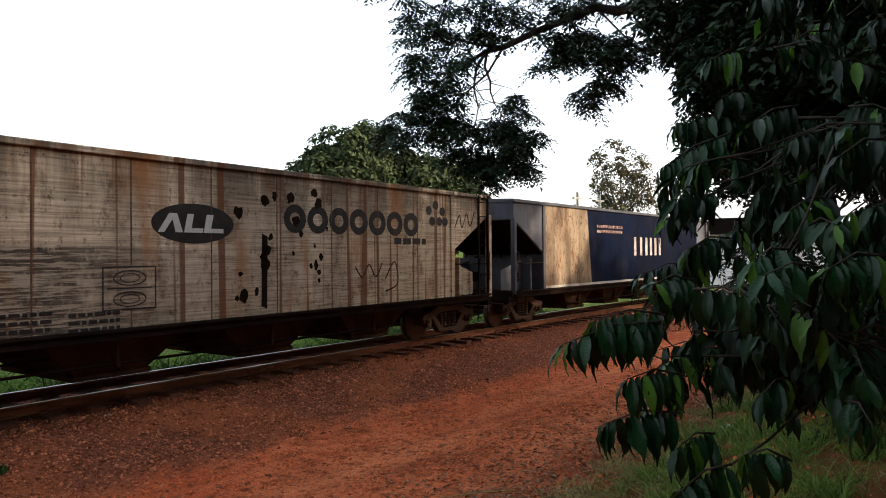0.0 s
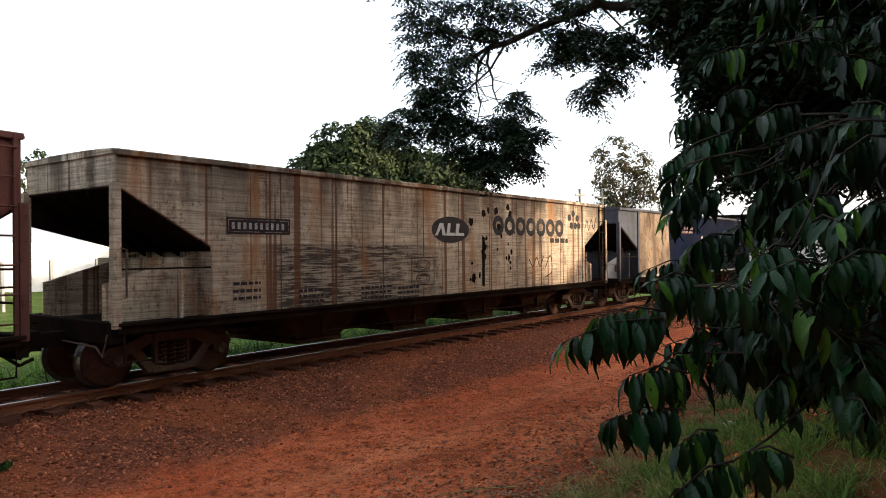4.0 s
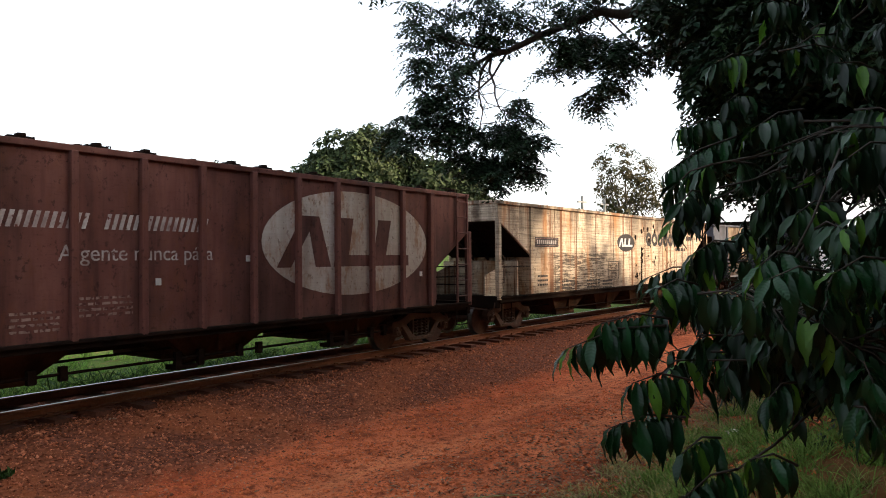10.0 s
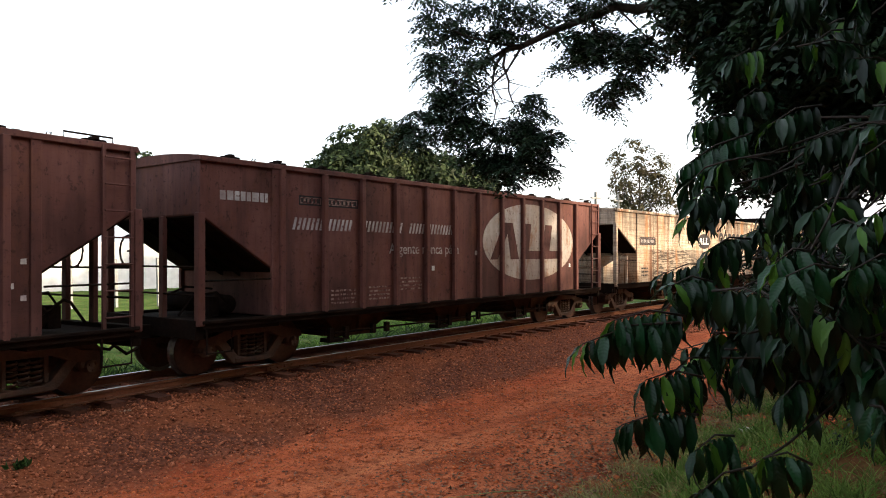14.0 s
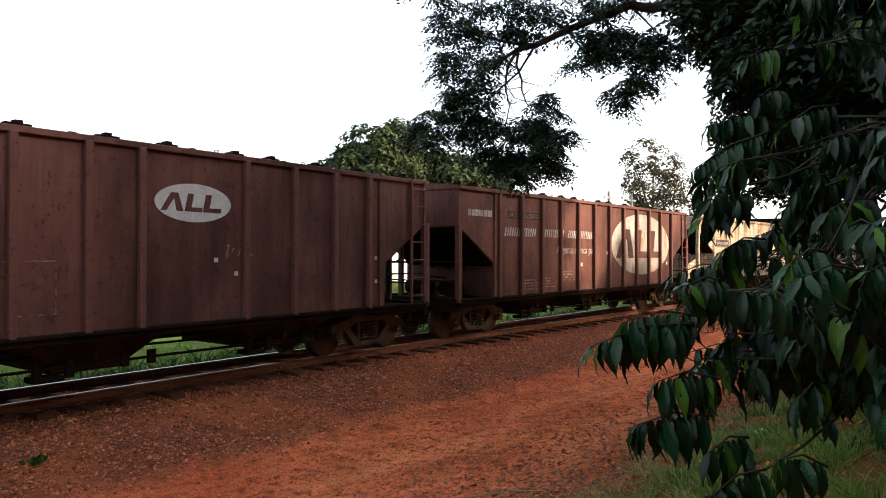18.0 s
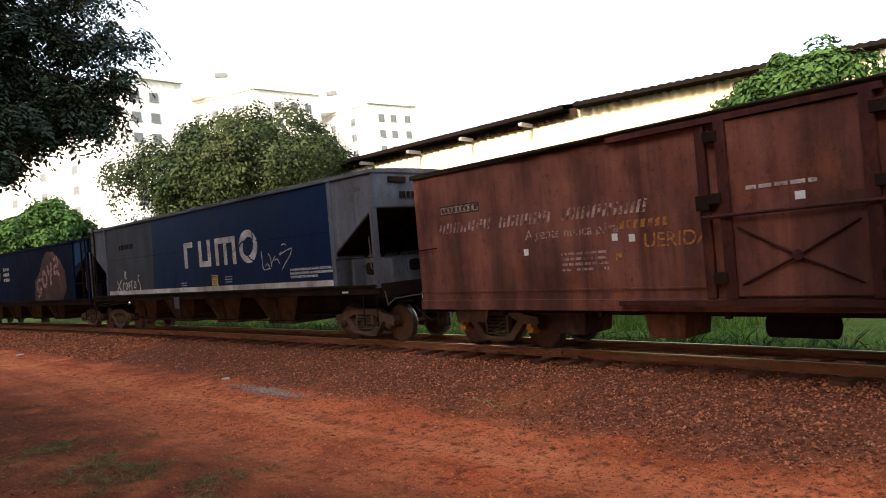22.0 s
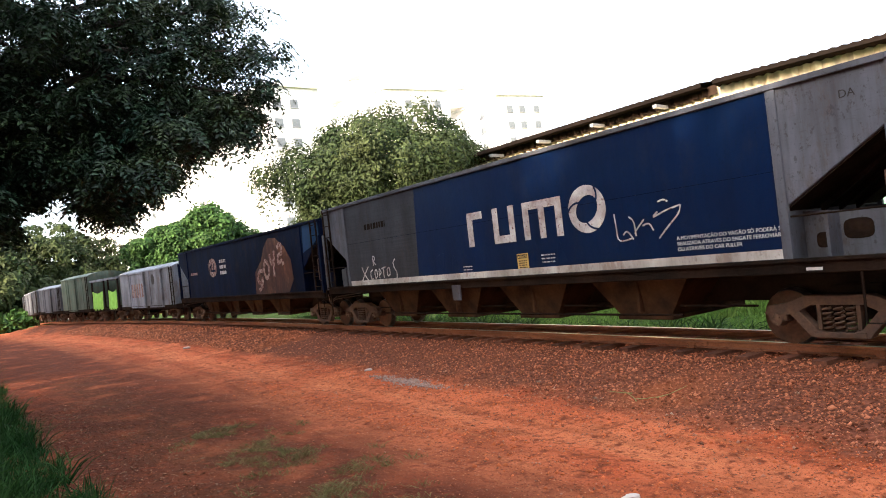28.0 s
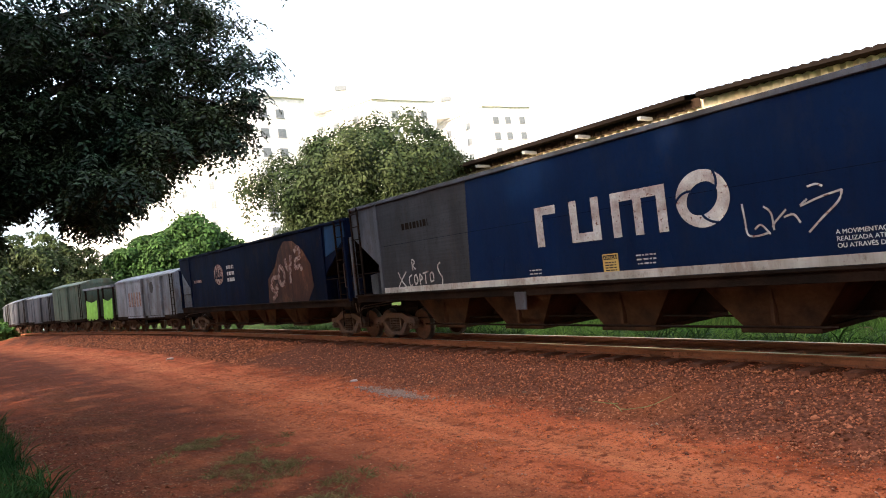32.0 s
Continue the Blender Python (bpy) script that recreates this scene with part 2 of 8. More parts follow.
RUST = (0.105, 0.04, 0.02)
M = {
    "brown": wagon_paint("brown_wagon_paint", (0.122, 0.048, 0.039), (0.205, 0.096, 0.078), (0.13, 0.052, 0.030), (0.020, 0.011, 0.010), 0.6, 0.6, 0.8),
    "dark_brown": wagon_paint("dark_brown_wagon_paint", (0.126, 0.053, 0.045), (0.195, 0.095, 0.080), (0.150, 0.064, 0.042), (0.024, 0.013, 0.012), 0.6, 0.6, 0.8),
    "red_brown": wagon_paint("red_brown_boxcar_paint", (0.088, 0.028, 0.022), (0.200, 0.080, 0.060), (0.18, 0.060, 0.022), (0.026, 0.011, 0.010), 0.9, 0.45, 1.0),
    "beige": wagon_paint("weathered_beige_paint", (0.36, 0.285, 0.20), (0.22, 0.15, 0.095), (0.13, 0.052, 0.024), (0.035, 0.024, 0.018), 0.85, 0.95, 1.0),
    "sooty_beige": wagon_paint("sooty_beige_paint", (0.74, 0.62, 0.47), (0.52, 0.40, 0.28), (0.11, 0.046, 0.022), (0.040, 0.026, 0.018), 0.6, 0.8, 0.5, 0.7, 0.52, (-5.6, -0.8, 2.12)),
    "seam": mat("rusted_weld_seam", (0.045, 0.022, 0.014), (0.16, 0.09, 0.05), 3.0, 0.6, 0.9, 0, 0.3, 40),
    "grey": wagon_paint("dirty_grey_paint", (0.105, 0.112, 0.135), (0.050, 0.052, 0.063), (0.065, 0.050, 0.045), (0.030, 0.028, 0.030), 0.7, 0.6, 0.85),
    "sooty_grey": wagon_paint("sooty_grey_paint", (0.050, 0.052, 0.062), (0.030, 0.031, 0.036), (0.045, 0.034, 0.030), (0.014, 0.013, 0.014), 0.7, 0.5, 0.85, 0.62, 0.25),
    "light_grey": wagon_paint("pale_grey_paint", (0.22, 0.235, 0.28), (0.14, 0.15, 0.17), (0.10, 0.062, 0.045), (0.04, 0.037, 0.037), 0.6, 0.55, 0.75),
    "blue": wagon_paint("deep_blue_paint", (0.0007, 0.0078, 0.038), (0.0020, 0.0125, 0.046), (0.010, 0.014, 0.030), (0.002, 0.005, 0.018), 0.6, 0.35, 0.6, 0.5),
    "end_blue": wagon_paint("faded_end_blue_paint", (0.006, 0.030, 0.080), (0.010, 0.042, 0.10), (0.018, 0.016, 0.02), (0.003, 0.008, 0.02), 0.6, 0.4, 0.6),
    "dark_blue": wagon_paint("sooty_dark_blue_paint", (0.002, 0.0055, 0.020), (0.0045, 0.0085, 0.024), (0.018, 0.012, 0.011), (0.002, 0.0025, 0.004), 0.6, 0.5, 0.7, gloss=0.015),
    "green": wagon_paint("faded_green_paint", (0.065, 0.095, 0.070), (0.12, 0.135, 0.11), (0.11, 0.065, 0.04), (0.025, 0.03, 0.024), 0.7, 0.5, 0.7),
    "white": wagon_paint("chalky_white_paint", (0.52, 0.50, 0.47), (0.36, 0.33, 0.30), (0.16, 0.08, 0.05), (0.10, 0.075, 0.06), 0.7, 0.5, 0.6),
    "grimy_white": wagon_paint("grimy_white_badge_paint", (0.52, 0.49, 0.45), (0.38, 0.33, 0.28), (0.24, 0.10, 0.04), (0.11, 0.07, 0.05), 0.8, 0.75, 0.6, 0.62, 0.1),
    "door_dark": wagon_paint("dark_maroon_door_paint", (0.036, 0.010, 0.009), (0.060, 0.020, 0.017), (0.11, 0.035, 0.014), (0.012, 0.005, 0.005), 0.6, 0.5, 0.7),
    "orange_patch": wagon_paint("rusty_orange_paint", (0.115, 0.036, 0.017), (0.030, 0.013, 0.011), (0.17, 0.075, 0.035), (0.012, 0.009, 0.010), 0.95, 0.6, 0.8),
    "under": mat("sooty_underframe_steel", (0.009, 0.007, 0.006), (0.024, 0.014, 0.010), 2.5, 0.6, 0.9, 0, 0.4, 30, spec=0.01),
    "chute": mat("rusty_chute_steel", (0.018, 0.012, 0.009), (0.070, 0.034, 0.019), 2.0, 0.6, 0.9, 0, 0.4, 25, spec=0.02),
    "bogie": mat("rusty_cast_bogie_steel", (0.056, 0.038, 0.031), (0.115, 0.064, 0.042), 5.0, 0.6, 0.8, 0, 0.4, 40, spec=0.12),
    "wheel": mat("brown_rolled_wheel_steel", (0.055, 0.030, 0.022), (0.110, 0.046, 0.028), 6.0, 0.5, 0.7, 0, 0.2, 40, spec=0.15),
    "tread": mat("polished_wheel_tread", (0.20, 0.19, 0.18), (0.08, 0.06, 0.05), 8.0, 0.5, 0.42, 1.0, 0.1, 60),
    "yellow_cap": mat("ochre_bearing_cap_paint", (0.38, 0.17, 0.025), (0.2, 0.08, 0.02), 9.0, 0.6, 0.6, 0, 0.3, 50),
    "black": mat("black_stencil_paint", (0.012, 0.011, 0.012), (0.04, 0.032, 0.028), 5.0, 0.5, 0.7, 0, 0.1, 40),
    "mark": mat("worn_white_stencil", (0.46, 0.44, 0.42), (0.16, 0.10, 0.09), 4.0, 0.6, 0.8, 0, 0.1, 60, third=(0.12, 0.05, 0.04), third_scale=14, third_cut=0.6),
    "faint_mark": mat("faded_stencil", (0.30, 0.22, 0.19), (0.10, 0.045, 0.035), 5.0, 0.7, 0.85, 0, 0.1, 60, third=(0.085, 0.033, 0.028), third_scale=11, third_cut=0.5),
    "ochre_mark": mat("ochre_chalk_lettering", (0.30, 0.14, 0.02), (0.16, 0.06, 0.02), 6.0, 0.6, 0.85, 0, 0.1, 60, third=(0.12, 0.034, 0.022), third_scale=13, third_cut=0.52),
    "clean_white": mat("white_paint_label", (0.52, 0.52, 0.51), (0.34, 0.32, 0.30), 8.0, 0.4, 0.7, 0, 0.05, 60),
    "sign_yellow": mat("yellow_warning_paint", (0.46, 0.31, 0.09), (0.3, 0.2, 0.08), 9.0, 0.5, 0.7, 0, 0.05, 60),
    "lime": mat("fluorescent_green_tarpaulin", (0.30, 0.58, 0.12), (0.20, 0.42, 0.07), 3.0, 0.5, 0.55, 0, 0.5, 6, through=0.2),
    "rail": mat("rusty_rail_steel", (0.19, 0.072, 0.038), (0.26, 0.105, 0.055), 3.0, 0.6, 0.7, 0.3, 0.3, 60),
    "railhead": mat("polished_railhead", (0.24, 0.22, 0.21), (0.15, 0.11, 0.09), 3.0, 0.4, 0.42, 1.0, 0.05, 60),
    "sleeper": mat("weathered_timber_sleeper", (0.085, 0.033, 0.020), (0.16, 0.056, 0.030), 4.0, 0.6, 0.9, 0, 0.6, 30, stretch=(6, 1, 6), vary=0.3),
    "stone": mat("rust_dusted_ballast_stone", (0.25, 0.076, 0.035), (0.39, 0.150, 0.080), 6.0, 0.6, 0.95, 0, 0.4, 60, vary=-0.65, third=(0.30, 0.20, 0.14), third_scale=2.5, third_cut=0.66, spec=0.04),
    "clod": mat("red_earth_clods", (0.40, 0.098, 0.036), (0.54, 0.155, 0.058), 6.0, 0.6, 0.95, 0, 0.4, 60, vary=-0.3, spec=0.03),
    "pale_grit": mat("pale_grey_grit", (0.31, 0.22, 0.19), (0.22, 0.12, 0.085), 8.0, 0.5, 0.95, 0, 0.3, 40, vary=-0.4, spec=0.03),
    "pebble": mat("red_pebbles", (0.24, 0.080, 0.042), (0.36, 0.20, 0.14), 9.0, 0.5, 0.9, 0, 0.4, 60, vary=-0.5, spec=0.05),
    "bark": mat("dark_grey_bark", (0.030, 0.024, 0.020), (0.07, 0.056, 0.046), 3.0, 0.5, 0.95, 0, 0.8, 18, stretch=(3, 3, 0.6)),
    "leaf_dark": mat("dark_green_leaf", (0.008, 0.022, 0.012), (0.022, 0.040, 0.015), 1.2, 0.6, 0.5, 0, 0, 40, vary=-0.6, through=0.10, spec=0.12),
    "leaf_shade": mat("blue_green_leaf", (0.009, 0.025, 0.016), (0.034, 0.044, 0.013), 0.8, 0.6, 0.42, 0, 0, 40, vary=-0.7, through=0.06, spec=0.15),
    "leaf_mid": mat("mid_green_leaf", (0.019, 0.033, 0.012), (0.044, 0.052, 0.018), 0.5, 0.6, 0.6, 0, 0, 40, vary=-0.5, through=0.10, spec=0.1),
    "leaf_fresh": mat("fresh_green_leaf", (0.023, 0.056, 0.013), (0.044, 0.082, 0.020), 0.5, 0.6, 0.6, 0, 0, 40, vary=-0.5, through=0.10, spec=0.1),
    "leaf_dry": mat("olive_brown_leaf", (0.040, 0.042, 0.020), (0.085, 0.060, 0.026), 0.6, 0.7, 0.7, 0, 0, 40, vary=-0.5, through=0.12, spec=0.08),
    "grass": mat("grass_blades", (0.070, 0.160, 0.026), (0.18, 0.235, 0.055), 0.9, 0.6, 0.7, 0, 0, 40, vary=-0.5, through=0.3, spec=0.1),
    "lush_grass": mat("lush_grass_blades", (0.012, 0.042, 0.011), (0.040, 0.085, 0.020), 0.9, 0.6, 0.7, 0, 0, 40, vary=-0.5, through=0.25, spec=0.1),
    "dry_grass": mat("dry_straw_grass", (0.30, 0.26, 0.11), (0.16, 0.20, 0.06), 1.5, 0.6, 0.8, 0, 0, 40, vary=-0.4, through=0.2),
    "thin_grass": mat("thin_dusty_grass", (0.115, 0.105, 0.038), (0.21, 0.175, 0.075), 1.5, 0.6, 0.8, 0, 0, 40, vary=-0.4, through=0.2, spec=0.08),
    "flower": mat("pink_petals", (0.62, 0.25, 0.30), (0.75, 0.45, 0.45), 9.0, 0.5, 0.6, 0, 0, 40, through=0.2),
    "render_white": mat("white_rendered_wall", (0.78, 0.75, 0.72), (0.68, 0.64, 0.60), 0.25, 0.5, 0.85, 0, 0.1, 3),
    "cream": mat("cream_corrugated_sheet", (0.72, 0.62, 0.46), (0.60, 0.47, 0.31), 0.5, 0.6, 0.6, 0, 0.05, 5),
    "rust_sheet": mat("rust_stained_sheet", (0.17, 0.10, 0.06), (0.38, 0.28, 0.18), 1.2, 0.6, 0.7, 0, 0.1, 5),
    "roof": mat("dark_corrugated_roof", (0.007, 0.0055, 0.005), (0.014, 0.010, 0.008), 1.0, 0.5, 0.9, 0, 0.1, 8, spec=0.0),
    "brown_band": mat("dark_brown_sheet", (0.022, 0.014, 0.010), (0.045, 0.026, 0.017), 0.8, 0.5, 0.9, 0, 0.1, 6, spec=0.02),
    "glass": mat("dark_window_glass", (0.13, 0.14, 0.15), None, 1, 0, 0.15, 0, 0, 10),
    "frame_grey": mat("grey_metal_frame", (0.22, 0.22, 0.23), None, 1, 0, 0.5, 0.3, 0, 20),
    "mint_sheet": mat("mint_painted_sheet", (0.12, 0.26, 0.19), (0.15, 0.30, 0.22), 0.8, 0.5, 0.6, 0, 0.05, 6),
    "green_sheet": mat("dark_green_painted_sheet", (0.012, 0.075, 0.030), (0.020, 0.10, 0.042), 0.8, 0.5, 0.6, 0, 0.05, 6),
    "concrete": mat("grey_concrete", (0.30, 0.29, 0.27), (0.2, 0.19, 0.18), 1.0, 0.5, 0.9, 0, 0.3, 20),
    "orange_can": mat("orange_plastic", (0.75, 0.17, 0.05), None, 1, 0, 0.5, 0, 0, 20),
    "litter": mat("pale_paper_litter", (0.55, 0.47, 0.42), (0.4, 0.3, 0.26), 8.0, 0.5, 0.8, 0, 0.3, 30),
}


def ribbed_leaf(name, base, second, rough, through):
    """A glossy leaf with a pale midrib and side ribs, along its own length."""
    m = mat(name, base, second, 3.0, 0.6, rough, 0, 0, 30, vary=0.5, through=through, spec=0.22)
    n, l = m.node_tree.nodes, m.node_tree.links
    b = n["Principled BSDF"]
    tc = n.new("ShaderNodeTexCoord")
    sp = n.new("ShaderNodeSeparateXYZ")
    l.new(tc.outputs["Object"], sp.inputs[0])
    ab = n.new("ShaderNodeMath")
    ab.operation = "ABSOLUTE"
    l.new(sp.outputs[1], ab.inputs[0])
    sl = n.new("ShaderNodeMath")
    sl.operation = "MULTIPLY_ADD"
    sl.inputs[1].default_value = -0.7
    l.new(ab.outputs[0], sl.inputs[0])
    l.new(sp.outputs[0], sl.inputs[2])
    k = n.new("ShaderNodeMath")
    k.operation = "MULTIPLY"
    k.inputs[1].default_value = 420.0
    l.new(sl.outputs[0], k.inputs[0])
    si = n.new("ShaderNodeMath")
    si.operation = "SINE"
    l.new(k.outputs[0], si.inputs[0])
    bp = n.new("ShaderNodeBump")
    bp.inputs["Strength"].default_value, bp.inputs["Distance"].default_value = 0.15, 0.002
    l.new(si.outputs[0], bp.inputs["Height"])
    l.new(bp.outputs[0], b.inputs["Normal"])
    return m


# one leaf in three tones: sunlight and inner shade are put into the colour
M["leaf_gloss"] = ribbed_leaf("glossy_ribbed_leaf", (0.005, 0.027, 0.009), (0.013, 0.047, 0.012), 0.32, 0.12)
M["leaf_lit"] = ribbed_leaf("lit_ribbed_leaf", (0.06, 0.16, 0.015), (0.10, 0.21, 0.028), 0.4, 0.3)
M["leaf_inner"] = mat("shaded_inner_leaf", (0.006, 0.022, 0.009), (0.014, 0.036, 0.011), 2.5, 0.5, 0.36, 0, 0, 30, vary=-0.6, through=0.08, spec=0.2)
M["dead_leaf"] = mat("dry_brown_leaf", (0.16, 0.075, 0.04), (0.26, 0.15, 0.085), 3.0, 0.6, 0.85, 0, 0, 30, vary=-0.5)

# ---------------------------------------------------------------- the line of the track
KNOTS = [-140, -60, -48, -35, -15, 0, 15, 35, 80]
BENDS = [-0.055, 0.003, 0.0039, 0.0039, -0.0002, 0.0147, -0.0005, 0.0059, 0.0059]
GRADE = -0.0293
_s = np.arange(-140, 80.01, 0.25)
_k = np.interp(_s, KNOTS, BENDS)
_h = np.concatenate([[0], np.cumsum((_k[1:] + _k[:-1]) / 2 * 0.25)])
_o = int(np.argmin(abs(_s)))
_h = 0.0729 - (_h - _h[_o])
_x = np.concatenate([[0], np.cumsum((np.cos(_h)[1:] + np.cos(_h)[:-1]) / 2 * 0.25)])
_y = np.concatenate([[0], np.cumsum((np.sin(_h)[1:] + np.sin(_h)[:-1]) / 2 * 0.25)])
_x, _y = _x - _x[_o] - math.sin(0.0729) * 10.515, _y - _y[_o] + math.cos(0.0729) * 10.515


def grade(s):
    return GRADE * np.clip(s, -75, 45)


def rail_at(s, side=0.0, up=0.0):
    """A point beside the track: s metres along, side metres towards the lane, up above the railhead."""
    x, y, h = np.interp(s, _s, _x), np.interp(s, _s, _y), np.interp(s, _s, _h)
    return np.stack([x + np.sin(h) * side, y - np.cos(h) * side, grade(s) + up], -1)


def heading(s):
    return float(np.interp(s, _s, _h))


def along(x, y):
    """Distance along the track and to its lane side, for arrays of places."""
    x, y = np.asarray(x, float), np.asarray(y, float)
    near = np.concatenate([np.argmin((x[i:i + 3000, None] - _x) ** 2 + (y[i:i + 3000, None] - _y) ** 2, -1) for i in range(0, len(x), 3000)])
    dx, dy, h = x - _x[near], y - _y[near], _h[near]
    return _s[near] + dx * np.cos(h) + dy * np.sin(h), dx * np.sin(h) - dy * np.cos(h)


def wave(x, y, size, seed=0.0):
    """A cheap smooth unevenness between -1 and 1."""
    x, y = np.asarray(x) / size, np.asarray(y) / size
    return (np.sin(x * 1.7 + seed) * np.cos(y * 2.1 - seed * 1.3) + np.sin(x * 3.3 - y * 2.7 + seed * 2.1) * 0.6 + np.cos(x * 5.9 + y * 6.7 - seed) * 0.35) / 1.95


def lane_edge(s):
    return np.interp(s, [-60, -14, -6, 4, 9, 16, 40], [10.4, 10.2, 9.6, 7.4, 7.3, 7.6, 8.0])


def ground_z(x, y):
    s, d = along(x, y)
    e = lane_edge(s)
    prof = np.interp(d, [-60, -18, -4.0, -2.6, -1.4, 1.25, 3.0, 3.4], [-0.15, -0.72, -0.80, -0.58, -0.215, -0.215, -0.52, -0.57])
    lane = (d > 3.2) & (d < e + 0.3)
    ruts = -0.05 * np.exp(-((d - 4.7 - 0.2 * np.sin(s * 0.2)) / 0.38) ** 2) - 0.05 * np.exp(-((d - 6.3 - 0.2 * np.sin(s * 0.17 + 1)) / 0.38) ** 2)
    prof = prof + np.where(lane, ruts, 0)
    bank = np.clip((d - e) / 3.2, 0, 1)
    prof = prof + np.where(d > e, bank * bank * (3 - 2 * bank) * 0.85, 0)
    rough = np.where(abs(d) < 1.5, 0.012, np.where(d > e, 0.07, 0.022)) * wave(x, y, 0.55, 1.0) + np.where(d < -3, 0.06, 0.015) * wave(x, y, 2.6, 4.0)
    return grade(s) + prof + rough


# ---------------------------------------------------------------- mesh helpers
class Mesh:
    """Vertices and faces gathered from simple solids, made into one mesh object."""

    def __init__(self):
        self.v, self.f, self.m = [], [], []

    def add(self, v, f, m=0):
        n = len(self.v)
        self.v.extend(tuple(map(float, p)) for p in v)
        self.f.extend(tuple(i + n for i in q) for q in f)
        self.m.extend([m] * len(f))
        return self

    def box(self, x0, x1, y0, y1, z0, z1, m=0, at=None):
        v = [(x, y, z) for z in (z0, z1) for y in (y0, y1) for x in (x0, x1)]
        if at:
            v = [at @ Vector(p) for p in v]
        return self.add(v, [(0, 2, 3, 1), (4, 5, 7, 6), (0, 1, 5, 4), (2, 6, 7, 3), (0, 4, 6, 2), (1, 3, 7, 5)], m)

    def prism(self, outline, y0, y1, m=0):
        """An outline in x and z, drawn out from y0 to y1."""
        n = len(outline)
        v = [(x, y0, z) for x, z in outline] + [(x, y1, z) for x, z in outline]
        f = [tuple(range(n)), tuple(range(2 * n - 1, n - 1, -1))] + [(i, i + n, (i + 1) % n + n, (i + 1) % n) for i in range(n)]
        return self.add(v, f, m)

    def tube(self, pts, r, sides=7, m=0, r2=None, caps=True):
        pts = [Vector(p) for p in pts]
        k = len(pts)
        v, f = [], []
        for i, p in enumerate(pts):
            d = (pts[min(i + 1, k - 1)] - pts[max(i - 1, 0)]).normalized()
            a = d.cross(Vector((0, 0, 1)) if abs(d.z) < 0.9 else Vector((1, 0, 0))).normalized()
            b = d.cross(a)
            rr = r if r2 is None else r + (r2 - r) * i / max(k - 1, 1)
            v += [p + (a * math.cos(6.28319 * j / sides) + b * math.sin(6.28319 * j / sides)) * rr for j in range(sides)]
        for i in range(k - 1):
            f += [(i * sides + j, i * sides + (j + 1) % sides, (i + 1) * sides + (j + 1) % sides, (i + 1) * sides + j) for j in range(sides)]
        if caps:
            f += [tuple(range(sides - 1, -1, -1)), tuple(range((k - 1) * sides, k * sides))]
        return self.add(v, f, m)

    def turned(self, profile, axis="y", sides=24, m=0, at=(0, 0, 0), caps=True):
        """A profile of (along the axis, radius), turned round it."""
        v, f, k = [], [], len(profile)
        for a, r in profile:
            for j in range(sides):
                c, s = math.cos(6.28319 * j / sides) * r, math.sin(6.28319 * j / sides) * r
                p = (c, a, s) if axis == "y" else (a, c, s) if axis == "x" else (c, s, a)
                v.append((p[0] + at[0], p[1] + at[1], p[2] + at[2]))
        for i in range(k - 1):
            f += [(i * sides + j, (i + 1) * sides + j, (i + 1) * sides + (j + 1) % sides, i * sides + (j + 1) % sides) for j in range(sides)]
        if caps:
            f += [tuple(range(sides)), tuple(range(k * sides - 1, (k - 1) * sides - 1, -1))]
        return self.add(v, f, m)

    def data(self, name, mats):
        me = bpy.data.meshes.new(name)
        me.from_pydata(self.v, [], self.f)
        for m in mats if isinstance(mats, (list, tuple)) else [mats]:
            me.materials.append(m)
        if len(set(self.m)) > 1:
            me.polygons.foreach_set("material_index", self.m)
        me.update()
        return me


def bevelled(ob, width):
    mod = ob.modifiers.new("worn_edge", "BEVEL")
    mod.width, mod.segments, mod.limit_method = width, 2, "ANGLE"
    return ob


def fixed_normals(me):
    bm = bmesh.new()
    bm.from_mesh(me)
    bmesh.ops.recalc_face_normals(bm, faces=bm.faces)
    bm.to_mesh(me)
    bm.free()
    return me


def part(name, mesh, material, parent, label="", bevel=0.0, smooth=False):
    """Links a Mesh as one object under a thing or a part."""
    ob = new(name, fixed_normals(mesh.data(name, material)))
    ob.parent = parent
    if label:
        tagged(ob, label)
    if bevel:
        bevelled(ob, bevel)
    if smooth:
        ob.data.polygons.foreach_set("use_smooth", [True] * len(ob.data.polygons))
    return ob


def again(name, ob, parent, m=None):
    """One more object on the mesh of ob."""
    o = new(name, ob.data)
    o.parent = parent
    if m is not None:
        o.matrix_basis = m
    for mod in ob.modifiers:
        bevelled(o, mod.width)
    return o


def thing(name, mesh, material, label, category, group="", kind="", bevel=0.0, smooth=False):
    ob = part(name, mesh, material, None, "", bevel, smooth)
    return tagged(ob, label, category, group, kind)


def empty(name, m, label, category, group="", kind=""):
    ob = new(name)
    ob.matrix_basis = m
    return tagged(ob, label, category, group, kind)


def blades(roots, tips, widths, name, material):
    """Thin upright leaves: a bent strip of two faces each, from arrays."""
    n = len(roots)
    side = np.cross(tips - roots, np.random.normal(size=(n, 3)))
    side /= np.linalg.norm(side, axis=1)[:, None] + 1e-9
    mid = roots * 0.45 + tips * 0.55 + np.array([0, 0, 1]) * (np.linalg.norm(tips - roots, axis=1) * 0.12)[:, None]
    w = widths[:, None]
    v = np.stack([roots - side * w * 0.6, roots + side * w * 0.6, mid + side * w * 0.5, mid - side * w * 0.5, tips], 1).reshape(-1, 3)
    i = np.arange(n)[:, None] * 5
    quads = (i + np.array([0, 1, 2, 3])).tolist()
    tris = (i + np.array([3, 2, 4])).tolist()
    me = bpy.data.meshes.new(name)
    me.from_pydata(v.tolist(), [], quads + tris)
    me.materials.append(material)
    return me


